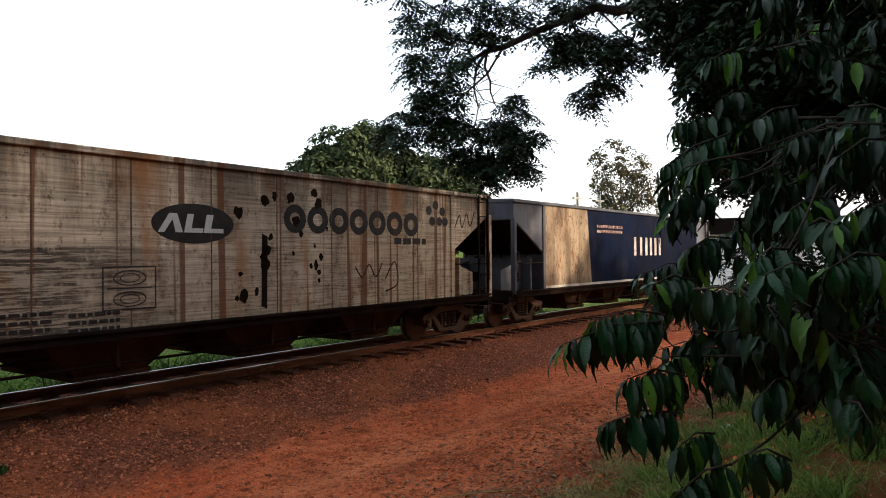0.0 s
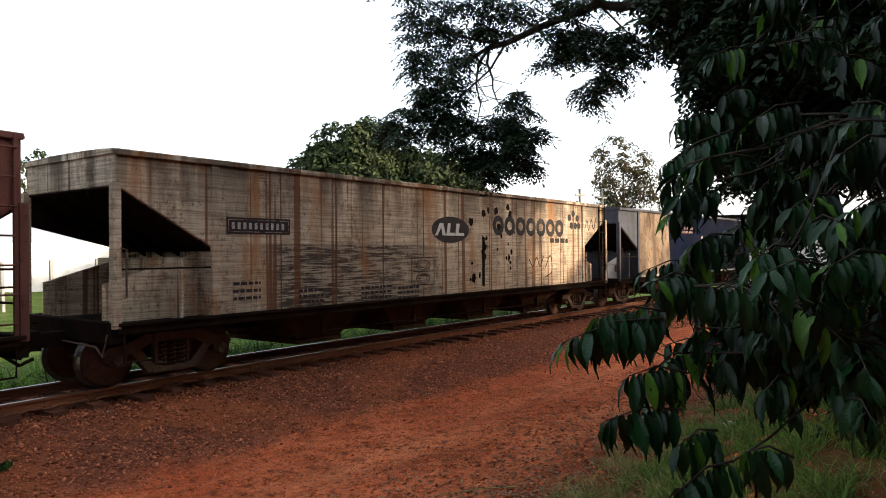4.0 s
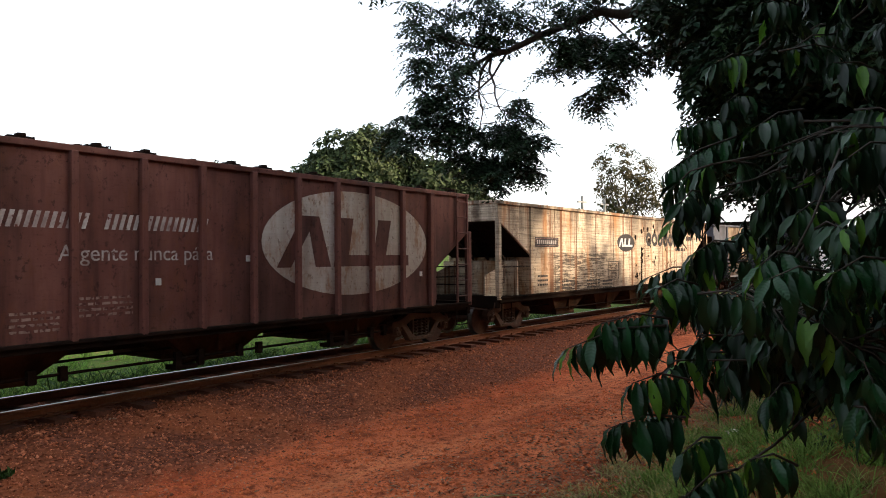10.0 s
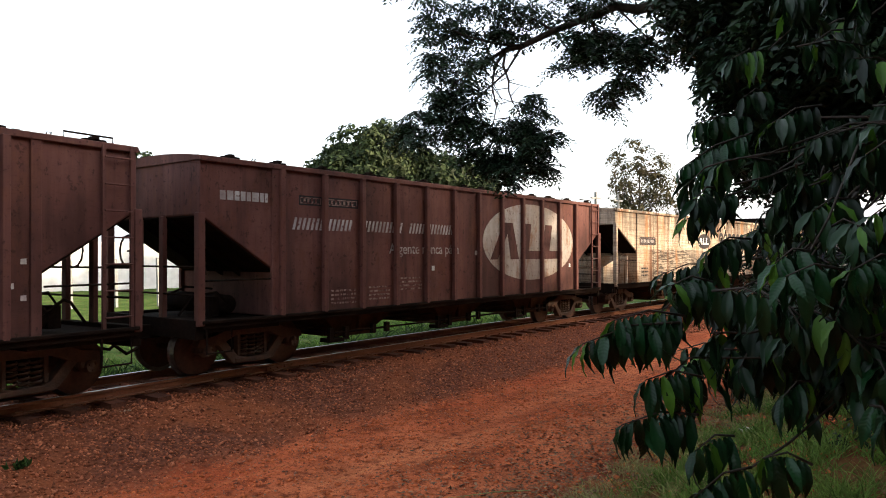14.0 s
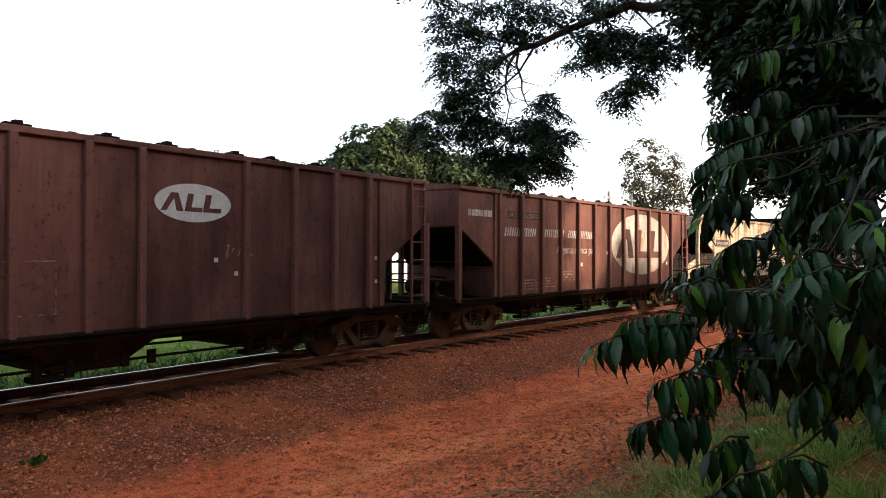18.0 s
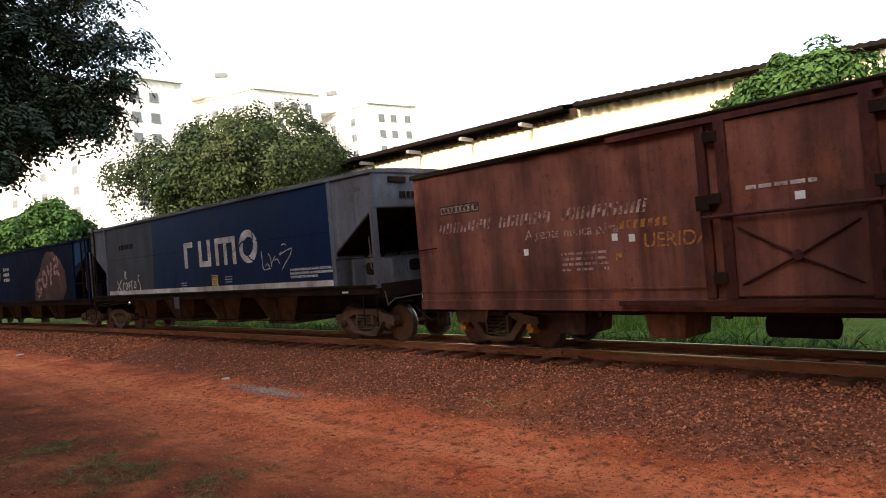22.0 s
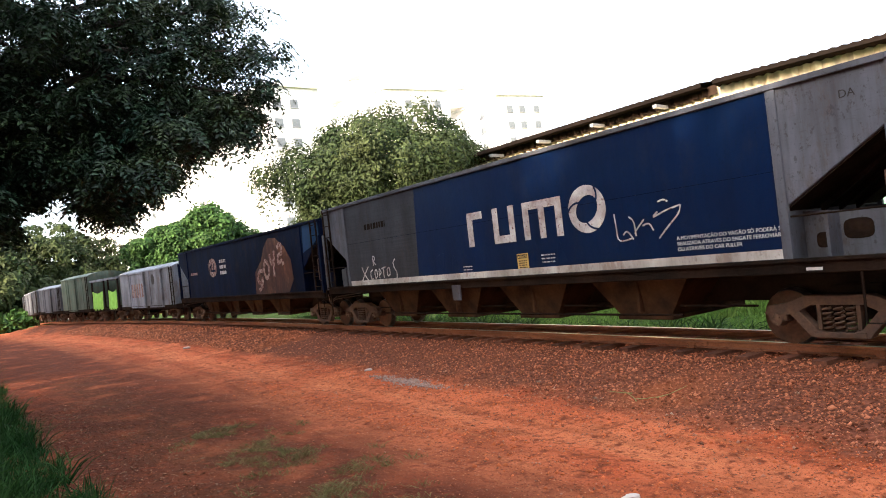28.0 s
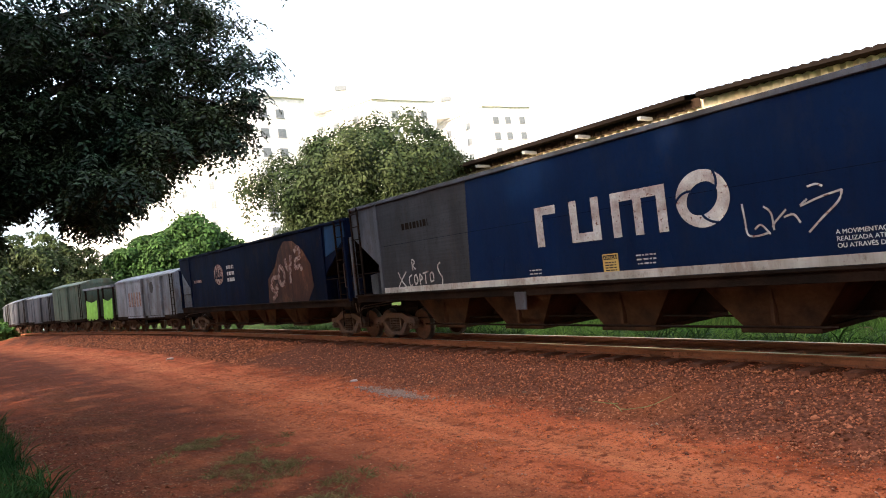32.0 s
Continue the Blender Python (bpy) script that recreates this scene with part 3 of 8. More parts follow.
def quick_mesh(name, v, faces, material):
    """A mesh from arrays: faces all have the same number of corners."""
    me = bpy.data.meshes.new(name)
    v, faces = np.asarray(v, np.float32).reshape(-1, 3), np.asarray(faces, np.int32)
    k = faces.shape[1]
    me.vertices.add(len(v))
    me.vertices.foreach_set("co", v.ravel())
    me.loops.add(faces.size)
    me.loops.foreach_set("vertex_index", faces.ravel())
    me.polygons.add(len(faces))
    me.polygons.foreach_set("loop_start", np.arange(0, faces.size, k, dtype=np.int32))
    me.update(calc_edges=True)
    me.materials.append(material)
    return me


def sprays(p, d, rng, length, count, leaf):
    """Leaves in drooping feathery sprays: bases, ways and upward sides of the leaves, from arrays of twigs."""
    n = len(p)
    d = d / (np.linalg.norm(d, axis=1)[:, None] + 1e-9)
    side = np.cross(d, np.array([0, 0, 1.0]) + rng.normal(0, 0.25, (n, 3)))
    side /= np.linalg.norm(side, axis=1)[:, None] + 1e-9
    L = length * rng.uniform(0.6, 1.2, n)
    t = (np.arange(count) + 0.5) / count
    sign = np.where(np.arange(count) % 2, 1.0, -1.0)
    base = p[:, None] + d[:, None] * (L[:, None] * (t - 0.3))[..., None]
    base[..., 2] -= L[:, None] * 0.35 * t ** 2
    way = d[:, None] * 0.55 + side[:, None] * sign[None, :, None] + rng.normal(0, 0.22, (n, count, 3))
    way[..., 2] -= 0.25
    up = np.cross(side, d)[:, None] + rng.normal(0, 0.3, (n, count, 3))
    return base.reshape(-1, 3), way.reshape(-1, 3), up.reshape(-1, 3), leaf * rng.uniform(0.7, 1.25, n * count)


def rosettes(p, rng, length, count, leaf, arms=6, droop=0.35):
    """Feathery compound leaves that spread from each point and hang at their tips."""
    n = len(p)
    a = rng.uniform(0, 6.283, (n, 1)) + np.arange(arms) * 6.283 / arms + rng.normal(0, 0.3, (n, arms))
    d = np.stack([np.cos(a), np.sin(a), rng.normal(-droop, 0.25, (n, arms))], -1).reshape(-1, 3)
    return sprays(np.repeat(p, arms, 0) + d * length * 0.3, d, rng, length, count, leaf)


def leaf_mesh(name, c, d, up, length, width, material, fold=0.25):
    """Leaves from arrays: base c, way d, each a folded diamond of two faces."""
    n = len(c)
    d = d / (np.linalg.norm(d, axis=1)[:, None] + 1e-9)
    side = np.cross(d, up)
    side /= np.linalg.norm(side, axis=1)[:, None] + 1e-9
    nrm = np.cross(side, d)
    L, Wd = np.asarray(length).reshape(-1, 1), np.asarray(width).reshape(-1, 1)
    mid = c + d * L * 0.5
    lift = nrm * Wd * fold
    v = np.stack([c, mid + side * Wd * 0.5 + lift, c + d * L - nrm * L * 0.06, mid - side * Wd * 0.5 + lift], 1).reshape(-1, 3)
    i = np.arange(n)[:, None] * 4
    return quick_mesh(name, v, np.concatenate([i + np.array([0, 1, 2]), i + np.array([0, 2, 3])]), material)


# ---------------------------------------------------------------- ground, ballast, track
def steps(lo, hi, fine_lo, fine_hi, step):
    a = list(np.arange(fine_lo, fine_hi + 1e-6, step))
    for edge, sign in ((lo, -1), (hi, 1)):
        p, w = (fine_lo if sign < 0 else fine_hi), step
        while (p > edge) if sign < 0 else (p < edge):
            w *= 1.35
            p += sign * w
            a.append(p)
    return np.array(sorted(a))


def ground_material():
    m = bpy.data.materials.new("red_earth_and_grass")
    m.use_nodes = True
    n, l = m.node_tree.nodes, m.node_tree.links
    b = n["Principled BSDF"]
    b.inputs["Roughness"].default_value, b.inputs["Specular IOR Level"].default_value = 0.97, 0.03
    tc = n.new("ShaderNodeTexCoord")

    def tex(scale, lo, hi, detail=6, stretch=None):
        t = n.new("ShaderNodeTexNoise")
        t.inputs["Scale"].default_value, t.inputs["Detail"].default_value = scale, detail
        l.new(tc.outputs["Object"], t.inputs["Vector"])
        r = n.new("ShaderNodeMapRange")
        r.inputs[1].default_value, r.inputs[2].default_value = lo, hi
        l.new(t.outputs[0], r.inputs[0])
        return r.outputs[0]

    def mix(a, c, fac):
        x = n.new("ShaderNodeMix")
        x.data_type = "RGBA"
        l.new(fac, x.inputs[0])
        for k, v in ((6, a), (7, c)):
            if isinstance(v, tuple):
                x.inputs[k].default_value = rgb(v)
            else:
                l.new(v, x.inputs[k])
        return x.outputs[2]

    lane = n.new("ShaderNodeAttribute")
    lane.attribute_name = "lane"

    def streak(size, stretch, lo, hi, detail=5):
        mp = n.new("ShaderNodeMapping")
        mp.inputs["Scale"].default_value = stretch
        l.new(lane.outputs["Vector"], mp.inputs[0])
        t = n.new("ShaderNodeTexNoise")
        t.inputs["Scale"].default_value, t.inputs["Detail"].default_value = size, detail
        l.new(mp.outputs[0], t.inputs["Vector"])
        r = n.new("ShaderNodeMapRange")
        r.inputs[1].default_value, r.inputs[2].default_value = lo, hi
        l.new(t.outputs[0], r.inputs[0])
        return r.outputs[0]

    earth = mix((0.40, 0.082, 0.031), (0.57, 0.156, 0.064), tex(0.55, 0.38, 0.66))
    earth = mix(earth, (0.20, 0.048, 0.019), tex(1.6, 0.5, 0.68, 9))
    w = n.new("ShaderNodeAttribute")
    w.attribute_name = "worn"
    earth = mix(earth, (0.56, 0.174, 0.074), w.outputs["Fac"])
    earth = mix(earth, (0.56, 0.19, 0.075), streak(1.0, (0.35, 6.5, 1), 0.57, 0.85))
    earth = mix(earth, (0.22, 0.055, 0.022), streak(1.0, (0.3, 2.6, 1), 0.51, 0.80))
    # dark soil near the bank, deepened on the left to stand for shade
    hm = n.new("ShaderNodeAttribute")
    hm.attribute_name = "humus_shade"
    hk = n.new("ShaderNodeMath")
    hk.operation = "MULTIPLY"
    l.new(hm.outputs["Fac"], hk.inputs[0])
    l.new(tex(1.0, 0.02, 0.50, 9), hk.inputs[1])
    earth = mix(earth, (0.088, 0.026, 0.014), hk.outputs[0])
    earth = mix(earth, (0.17, 0.042, 0.019), tex(7.0, 0.52, 0.68, 9))
    earth = mix(earth, (0.14, 0.038, 0.019), tex(24.0, 0.57, 0.67, 7))
    earth = mix(earth, (0.50, 0.20, 0.095), tex(34.0, 0.63, 0.72, 5))
    earth = mix(earth, (0.10, 0.032, 0.017), tex(60.0, 0.58, 0.68, 4))
    turf = mix((0.030, 0.060, 0.012), (0.075, 0.11, 0.025), tex(1.3, 0.35, 0.7))
    turf = mix(turf, (0.13, 0.075, 0.04), tex(5.0, 0.55, 0.75, 8))
    grit = mix((0.075, 0.025, 0.014), (0.23, 0.080, 0.045), tex(16.0, 0.35, 0.7, 8))
    grit = mix(grit, (0.24, 0.072, 0.03), tex(0.5, 0.52, 0.66, 5))
    g = n.new("ShaderNodeAttribute")
    g.attribute_name = "turf"
    k = n.new("ShaderNodeAttribute")
    k.attribute_name = "grit"
    out = mix(earth, grit, k.outputs["Fac"])
    out = mix(out, turf, g.outputs["Fac"])
    l.new(out, b.inputs["Base Color"])
    t = n.new("ShaderNodeTexNoise")
    t.inputs["Scale"].default_value, t.inputs["Detail"].default_value = 9.0, 10
    l.new(tc.outputs["Object"], t.inputs["Vector"])
    bp = n.new("ShaderNodeBump")
    bp.inputs["Strength"].default_value, bp.inputs["Distance"].default_value = 1.0, 0.08
    l.new(t.outputs[0], bp.inputs["Height"])
    t2 = n.new("ShaderNodeTexNoise")
    t2.inputs["Scale"].default_value, t2.inputs["Detail"].default_value = 45.0, 6
    l.new(tc.outputs["Object"], t2.inputs["Vector"])
    b2 = n.new("ShaderNodeBump")
    b2.inputs["Strength"].default_value, b2.inputs["Distance"].default_value = 0.7, 0.02
    l.new(t2.outputs[0], b2.inputs["Height"])
    l.new(bp.outputs[0], b2.inputs["Normal"])
    b3 = n.new("ShaderNodeBump")          # drag marks and ruts along the lane
    b3.inputs["Strength"].default_value, b3.inputs["Distance"].default_value = 0.5, 0.10
    l.new(streak(1.0, (0.9, 3.4, 1), 0.25, 0.75, 10), b3.inputs["Height"])
    l.new(b2.outputs[0], b3.inputs["Normal"])
    l.new(b3.outputs[0], b.inputs["Normal"])
    return m


def build_ground():
    xs, ys = steps(-2500, 2500, -46, 34, 0.3), steps(-2500, 2500, -9, 19, 0.3)
    gx, gy = np.meshgrid(xs, ys)
    fx, fy = gx.ravel(), gy.ravel()
    z = ground_z(fx, fy)
    s, d = along(fx, fy)
    e = lane_edge(s)
    ragged = wave(fx, fy, 1.1, 2.0) * 0.5 + wave(fx, fy, 0.4, 5.0) * 0.35
    turf = np.clip((d - e - 0.15 + ragged * 1.6) / 0.9, 0, 1) * np.clip(0.55 + 0.6 * wave(fx, fy, 0.7, 8.0), 0.15, 1) + np.clip((-d - 2.2 + ragged * 0.5) / 0.6, 0, 1)
    strip = np.exp(-((d - 8.4) / 0.8) ** 2) * (s < -3) * (s > -26) * 0.08 * np.clip(0.5 + wave(fx, fy, 0.5, 7.0), 0, 1)
    turf = np.clip(turf * np.where((s > -5) & (d > 4), 0.45, 1.0) + strip, 0, 1)
    far = np.hypot(fx, fy) > 90
    turf = np.where(far & (abs(d) > 12), 1.0, turf)
    grit = np.clip(1 - (d - 3.0 + ragged * 0.6) / 0.5, 0, 1) * (d > -3)
    nx, ny = len(xs), len(ys)
    i = (np.arange(ny - 1)[:, None] * nx + np.arange(nx - 1)).ravel()
    me = bpy.data.meshes.new("ground")
    me.from_pydata(np.stack([fx, fy, z], 1).tolist(), [], np.stack([i, i + 1, i + nx + 1, i + nx], 1).tolist())
    # wheel paths pressed smooth along the lane
    worn = np.exp(-((d - 4.7 - 0.2 * np.sin(s * 0.2)) / 0.5) ** 2) + np.exp(-((d - 6.3 - 0.2 * np.sin(s * 0.17 + 1)) / 0.5) ** 2)
    worn = np.clip(worn * (0.55 + 0.5 * wave(s * 0.25, d, 0.6, 9.0)), 0, 0.8)
    # left lane: dark earth plus painted tree shade; right bank: dark mulch
    humus_shade = np.clip((d - 4.9 + ragged * 0.6) / 2.2, 0, 1) * np.clip((-2.0 - s) / 5.0, 0, 1) + np.clip((d - 6.5 + ragged * 0.8) / 0.9, 0, 1) * np.clip((s - 3.0) / 3.0, 0, 1) * 0.9
    for name, val in (("turf", turf), ("grit", grit), ("worn", worn), ("humus_shade", humus_shade)):
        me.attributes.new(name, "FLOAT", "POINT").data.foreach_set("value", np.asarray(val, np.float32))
    me.attributes.new("lane", "FLOAT_VECTOR", "POINT").data.foreach_set("vector", np.stack([s, d, 0 * s], 1).astype(np.float32).ravel())
    me.materials.append(ground_material())
    me.polygons.foreach_set("use_smooth", [True] * len(me.polygons))
    tagged(new("ground", me), "red earth lane with grassy verges beside the railway", "ground", kind="structure")


def stones(name, s, d, lift, size, material, label, category):
    """Loose angular stones on the ground, from arrays of places beside the track."""
    n = len(s)
    p = rail_at(s, d)
    p[:, 2] = ground_z(p[:, 0], p[:, 1]) + lift
    base = np.array([[1, 0, 0], [-1, 0, 0], [0, 1, 0], [0, -1, 0], [0, 0, 1], [0, 0, -1]], float)
    v = base[None] * (size[:, None, None] * np.random.uniform(0.55, 1.25, (n, 6, 1)))
    a = np.random.uniform(0, 6.283, n)
    c, q = np.cos(a)[:, None], np.sin(a)[:, None]
    tilt = np.random.uniform(-0.5, 0.5, (n, 1))
    x, y, z = v[..., 0] + tilt * v[..., 2], v[..., 1], v[..., 2] * 0.75 + tilt * v[..., 0] * 0.5
    v = np.stack([x * c - y * q, x * q + y * c, z], -1) + p[:, None]
    f = np.array([[0, 2, 4], [2, 1, 4], [1, 3, 4], [3, 0, 4], [2, 0, 5], [1, 2, 5], [3, 1, 5], [0, 3, 5]])
    me = quick_mesh(name, v, (np.arange(n)[:, None, None] * 6 + f).reshape(-1, 3), material)
    return tagged(new(name, me), label, category, kind="stuff")


def build_track():
    track = empty("railway_track", Matrix(), "single metre-gauge track with rusty rails on timber sleepers", "railway track", kind="structure")
    ss = np.arange(-130, 76, 0.5)
    prof = [(-0.035, 0.0), (0.035, 0.0), (0.036, -0.035), (0.009, -0.05), (0.009, -0.12), (0.062, -0.13), (0.062, -0.142),
            (-0.062, -0.142), (-0.062, -0.13), (-0.009, -0.12), (-0.009, -0.05), (-0.036, -0.035)]
    for side in (0.535, -0.535):
        m, k = Mesh(), len(prof)
        v = np.concatenate([rail_at(ss, side + a, b)[:, None] for a, b in prof], 1).reshape(-1, 3)
        f, idx = [], []
        for i in range(len(ss) - 1):
            for j in range(k):
                f.append((i * k + j, i * k + (j + 1) % k, (i + 1) * k + (j + 1) % k, (i + 1) * k + j))
                idx.append(1 if j == 0 else 0)
        m.v, m.f, m.m = v.tolist(), f, idx
        part("rail", m, [M["rail"], M["railhead"]], track, "rusty steel rail with a polished head")
    sl = Mesh().box(-0.11, 0.11, -0.97, 0.97, -0.32, -0.155)
    pl = Mesh().box(-0.09, 0.09, -0.65, -0.42, -0.145, -0.128).box(-0.05, 0.05, -0.625, -0.59, -0.13, -0.10).box(-0.05, 0.05, -0.48, -0.445, -0.13, -0.10)
    sleeper = plate = None
    for i, s in enumerate(np.arange(-60, 48, 0.62)):
        p = rail_at(s)
        at = pose(*p, rz=math.degrees(heading(s)) + random.uniform(-1.5, 1.5)) @ pose(0, random.uniform(-0.08, 0.08), 0)
        if sleeper is None:
            sleeper = part("sleeper", sl, M["sleeper"], track)
            sleeper.matrix_basis = at
        else:
            again("sleeper", sleeper, track, at)
        if -28 < s < 26:
            at = pose(*p, rz=math.degrees(heading(s)))
            if plate is None:
                plate = part("rail_clip", pl, M["rail"], track)
                plate.matrix_basis = at
            else:
                again("rail_clip", plate, track, at)
    # a pair of joint bars on the near rail
    for s in (9.6, -9.2):
        p = rail_at(s, 0.535)
        jb = Mesh().box(-0.33, 0.33, -0.045, -0.012, -0.115, -0.045)
        for q in (-0.24, -0.08, 0.08, 0.24):
            jb.turned([(-0.075, 0.016), (-0.045, 0.016)], "y", 8, 0, (q, 0, -0.08))
        part("joint_bar", jb, M["rail"], track).matrix_basis = pose(*p, rz=math.degrees(heading(s)))
    say = "loose angular ballast stones dusted with red earth"
    n = 52000
    s = np.random.normal(0, 10.5, n).clip(-26, 26)
    d = np.random.uniform(0.6, 3.35, n) + np.random.normal(0, 0.14, n)
    stones("ballast", s, d, 0.005, np.random.gamma(4.0, 0.0040, n).clip(0.007, 0.05), M["stone"], say, "ballast")
    n = 7000
    s = np.concatenate([np.random.uniform(-60, -24, n), np.random.uniform(24, 46, n // 2)])
    d = np.random.uniform(0.7, 3.3, len(s))
    stones("ballast", s, d, 0.012, np.random.uniform(0.02, 0.06, len(s)), M["stone"], say, "ballast")
    n = 2600
    s = np.random.uniform(-22, 22, n)
    d = -np.random.uniform(-0.4, 2.6, n)
    stones("ballast", s, d, 0.01, np.random.uniform(0.02, 0.05, n), M["stone"], "ballast stones between and behind the rails", "ballast")
    n = 1500
    s, d = np.random.normal(-13.9, 0.65, n), np.random.normal(3.6, 0.11, n)
    stones("pale_gravel", s, d, 0.008, np.random.uniform(0.008, 0.024, n), M["pale_grit"], "patch of pale grit spilled at the ballast's foot", "gravel")
    n = 11000
    s = np.random.uniform(-22, 20, n)
    d = 3.1 + np.random.gamma(1.2, 1.5, n)
    stones("pebbles", s, d, 0.003, np.random.gamma(4, 0.0028, n).clip(0.005, 0.035), M["pebble"], "pebbles scattered over the red earth lane", "pebbles")
    n = 34000
    s = np.random.uniform(-18, 17, n)
    d = np.random.uniform(3.2, 9.8, n)
    keep = (abs(d - 4.7 - 0.2 * np.sin(s * 0.2)) > 0.35 * np.random.uniform(0, 1.6, n)) & (abs(d - 6.3 - 0.2 * np.sin(s * 0.17 + 1)) > 0.35 * np.random.uniform(0, 1.6, n))
    keep &= (s > -4) | (d < 6.3)
    s, d = s[keep], d[keep]
    near = np.random.uniform(3, 13, 10000)
    s, d = np.concatenate([s, near]), np.concatenate([d, np.random.uniform(3.3, 7.8, 10000)])
    stones("earth_clods", s, d, -0.002, np.random.gamma(2.6, 0.0058, len(s)).clip(0.005, 0.045), M["clod"], "crumbled clods of red earth on the lane", "earth")


def build_litter():
    """Dead leaves on the lane, and the scraps of rubbish that lie about."""
    rng = np.random.default_rng(9)
    n = 12000
    s = np.concatenate([rng.uniform(5, 15, n // 3 * 2), rng.uniform(-20, 5, n // 3)])
    d = lane_edge(s) - 0.1 + rng.normal(0.0, 0.9, n)
    p = rail_at(s, d)
    p[:, 2] = ground_z(p[:, 0], p[:, 1]) + 0.012
    way = rng.normal(0, 1, (n, 3)) * np.array([1, 1, 0.15])
    up = rng.normal(0, 0.25, (n, 3)) + np.array([0, 0, 1.0])
    tagged(new("dead_leaves", leaf_mesh("dead_leaves", p, way, up, rng.uniform(0.03, 0.09, n), rng.uniform(0.015, 0.04, n), M["dead_leaf"])), "dry fallen leaves along the edge of the lane", "leaves", kind="stuff")
    for name, s0, d0, size, material, label, cat in (("crumpled_paper", 10.9, 8.35, 0.12, "litter", "crumpled pale paper lying on the bank", "litter"), ("crumpled_paper", 11.6, 8.6, 0.10, "litter", "torn pale wrapper lying on the bank", "litter"),
                                                      ("broken_brick", 0.0, 2.32, 0.07, "orange_can", "small bright orange lump on the ballast", "debris"), ("stone_slab", 2.64, 1.1, 0.12, "litter", "pale flat stone beside the sleepers", "stone"),
                                                      ("stone_slab", -16.2, 3.29, 0.12, "litter", "pale stone at the foot of the ballast", "stone"), ("stone_slab", -30.3, 3.8, 0.18, "litter", "pale stone at the foot of the ballast", "stone"),
                                                      ("stone_slab", 3.6, 3.2, 0.07, "litter", "pale stone on the red lane", "stone"), ("stone_slab", -5.84, 5.75, 0.09, "litter", "small pale stone on the red lane", "stone")):
        q = rail_at(s0, d0)
        z = float(ground_z(q[0:1], q[1:2])[0])
        m = Mesh()
        ring = 7
        for lev, r in ((0.0, 1.0), (0.25, 1.05), (0.45, 0.6)):
            for j in range(ring):
                a = 6.283 * j / ring
                k = r * rng.uniform(0.75, 1.2)
                m.v.append((math.cos(a) * k * size, math.sin(a) * k * size * 0.7, lev * size))
        for lev in range(2):
            for j in range(ring):
                m.f.append((lev * ring + j, lev * ring + (j + 1) % ring, (lev + 1) * ring + (j + 1) % ring, (lev + 1) * ring + j))
                m.m.append(0)
        m.f.append(tuple(range(2 * ring, 3 * ring)))
        m.m.append(0)
        thing(name, m, M[material], label, cat).matrix_basis = pose(q[0], q[1], z - 0.005, rng.uniform(-8, 8), rng.uniform(-8, 8), rng.uniform(0, 360))
    # a dry stick, and straw on the ballast
    for s0, d0, ln in ((7.6, 6.9, 1.0), (-8.2, 2.75, 0.5), (-8.5, 2.85, 0.6), (-8.7, 2.7, 0.4), (-8.4, 2.95, 0.45), (5.4, 6.6, 0.7)):
        q = rail_at(s0, d0)
        z = float(ground_z(q[0:1], q[1:2])[0])
        a = rng.uniform(0, 6.28)
        t = thing("dry_stick", Mesh().tube([(0, 0, 0), (ln * 0.4 * math.cos(a), ln * 0.4 * math.sin(a), 0.03), (ln * math.cos(a + 0.2), ln * math.sin(a + 0.2), 0.1)], 0.008, 5, 0, 0.003), M["dry_grass"], "thin dry stick lying on the ground", "stick", "dry sticks")
        t.matrix_basis = pose(q[0], q[1], z + 0.01)
    # small weeds on the ballast, and pink flowers on the bank
    for s0, d0, r in ((4.36, 2.22, 0.12), (3.6, 1.9, 0.07)):
        q = rail_at(s0, d0)
        z = float(ground_z(q[0:1], q[1:2])[0])
        n = 40
        base = np.tile(np.array([q[0], q[1], z]), (n, 1)) + rng.normal(0, r * 0.3, (n, 3)) * np.array([1, 1, 0])
        way = rng.normal(0, 1, (n, 3)) * np.array([1, 1, 0.3]) + np.array([0, 0, 0.9])
        ob = new("weed", leaf_mesh("weed", base, way, rng.normal(0, 1, (n, 3)), rng.uniform(0.5, 1.2, n) * r, rng.uniform(0.3, 0.5, n) * r, M["leaf_fresh"]))
        tagged(ob, "small green weed growing in the ballast", "weed", "weeds in the ballast")
    q = rail_at(12.0, 10.3)
    z = float(ground_z(q[0:1], q[1:2])[0])
    plant = empty("flowering_plant", Matrix(), "leafy plant with small pink flowers on the bank", "plant")
    n = 900
    base = np.array([q[0], q[1], z]) + rng.normal(0, 1, (n, 3)) * np.array([0.6, 0.45, 0.0]) + np.stack([0 * rng.uniform(0, 1, n), 0 * rng.uniform(0, 1, n), rng.uniform(0, 0.75, n)], 1)
    lv = new("foliage", leaf_mesh("foliage", base, rng.normal(0, 1, (n, 3)), rng.normal(0, 0.5, (n, 3)) + np.array([0, 0, 1.0]), rng.uniform(0.06, 0.13, n), rng.uniform(0.03, 0.06, n), M["leaf_fresh"]))
    lv.parent = plant
    for i in range(9):
        k = np.array([q[0] + rng.normal(0, 0.5), q[1] + rng.normal(0, 0.4), z + rng.uniform(0.25, 0.8)])
        a = np.arange(5) * 1.2566
        pet = new("flower", leaf_mesh("flower", np.tile(k, (5, 1)), np.stack([np.cos(a), np.sin(a), 0 * a + 0.25], 1), np.tile(np.array([0, 0, 1.0]), (5, 1)), np.full(5, 0.035), np.full(5, 0.028), M["flower"]))
        pet.parent = plant


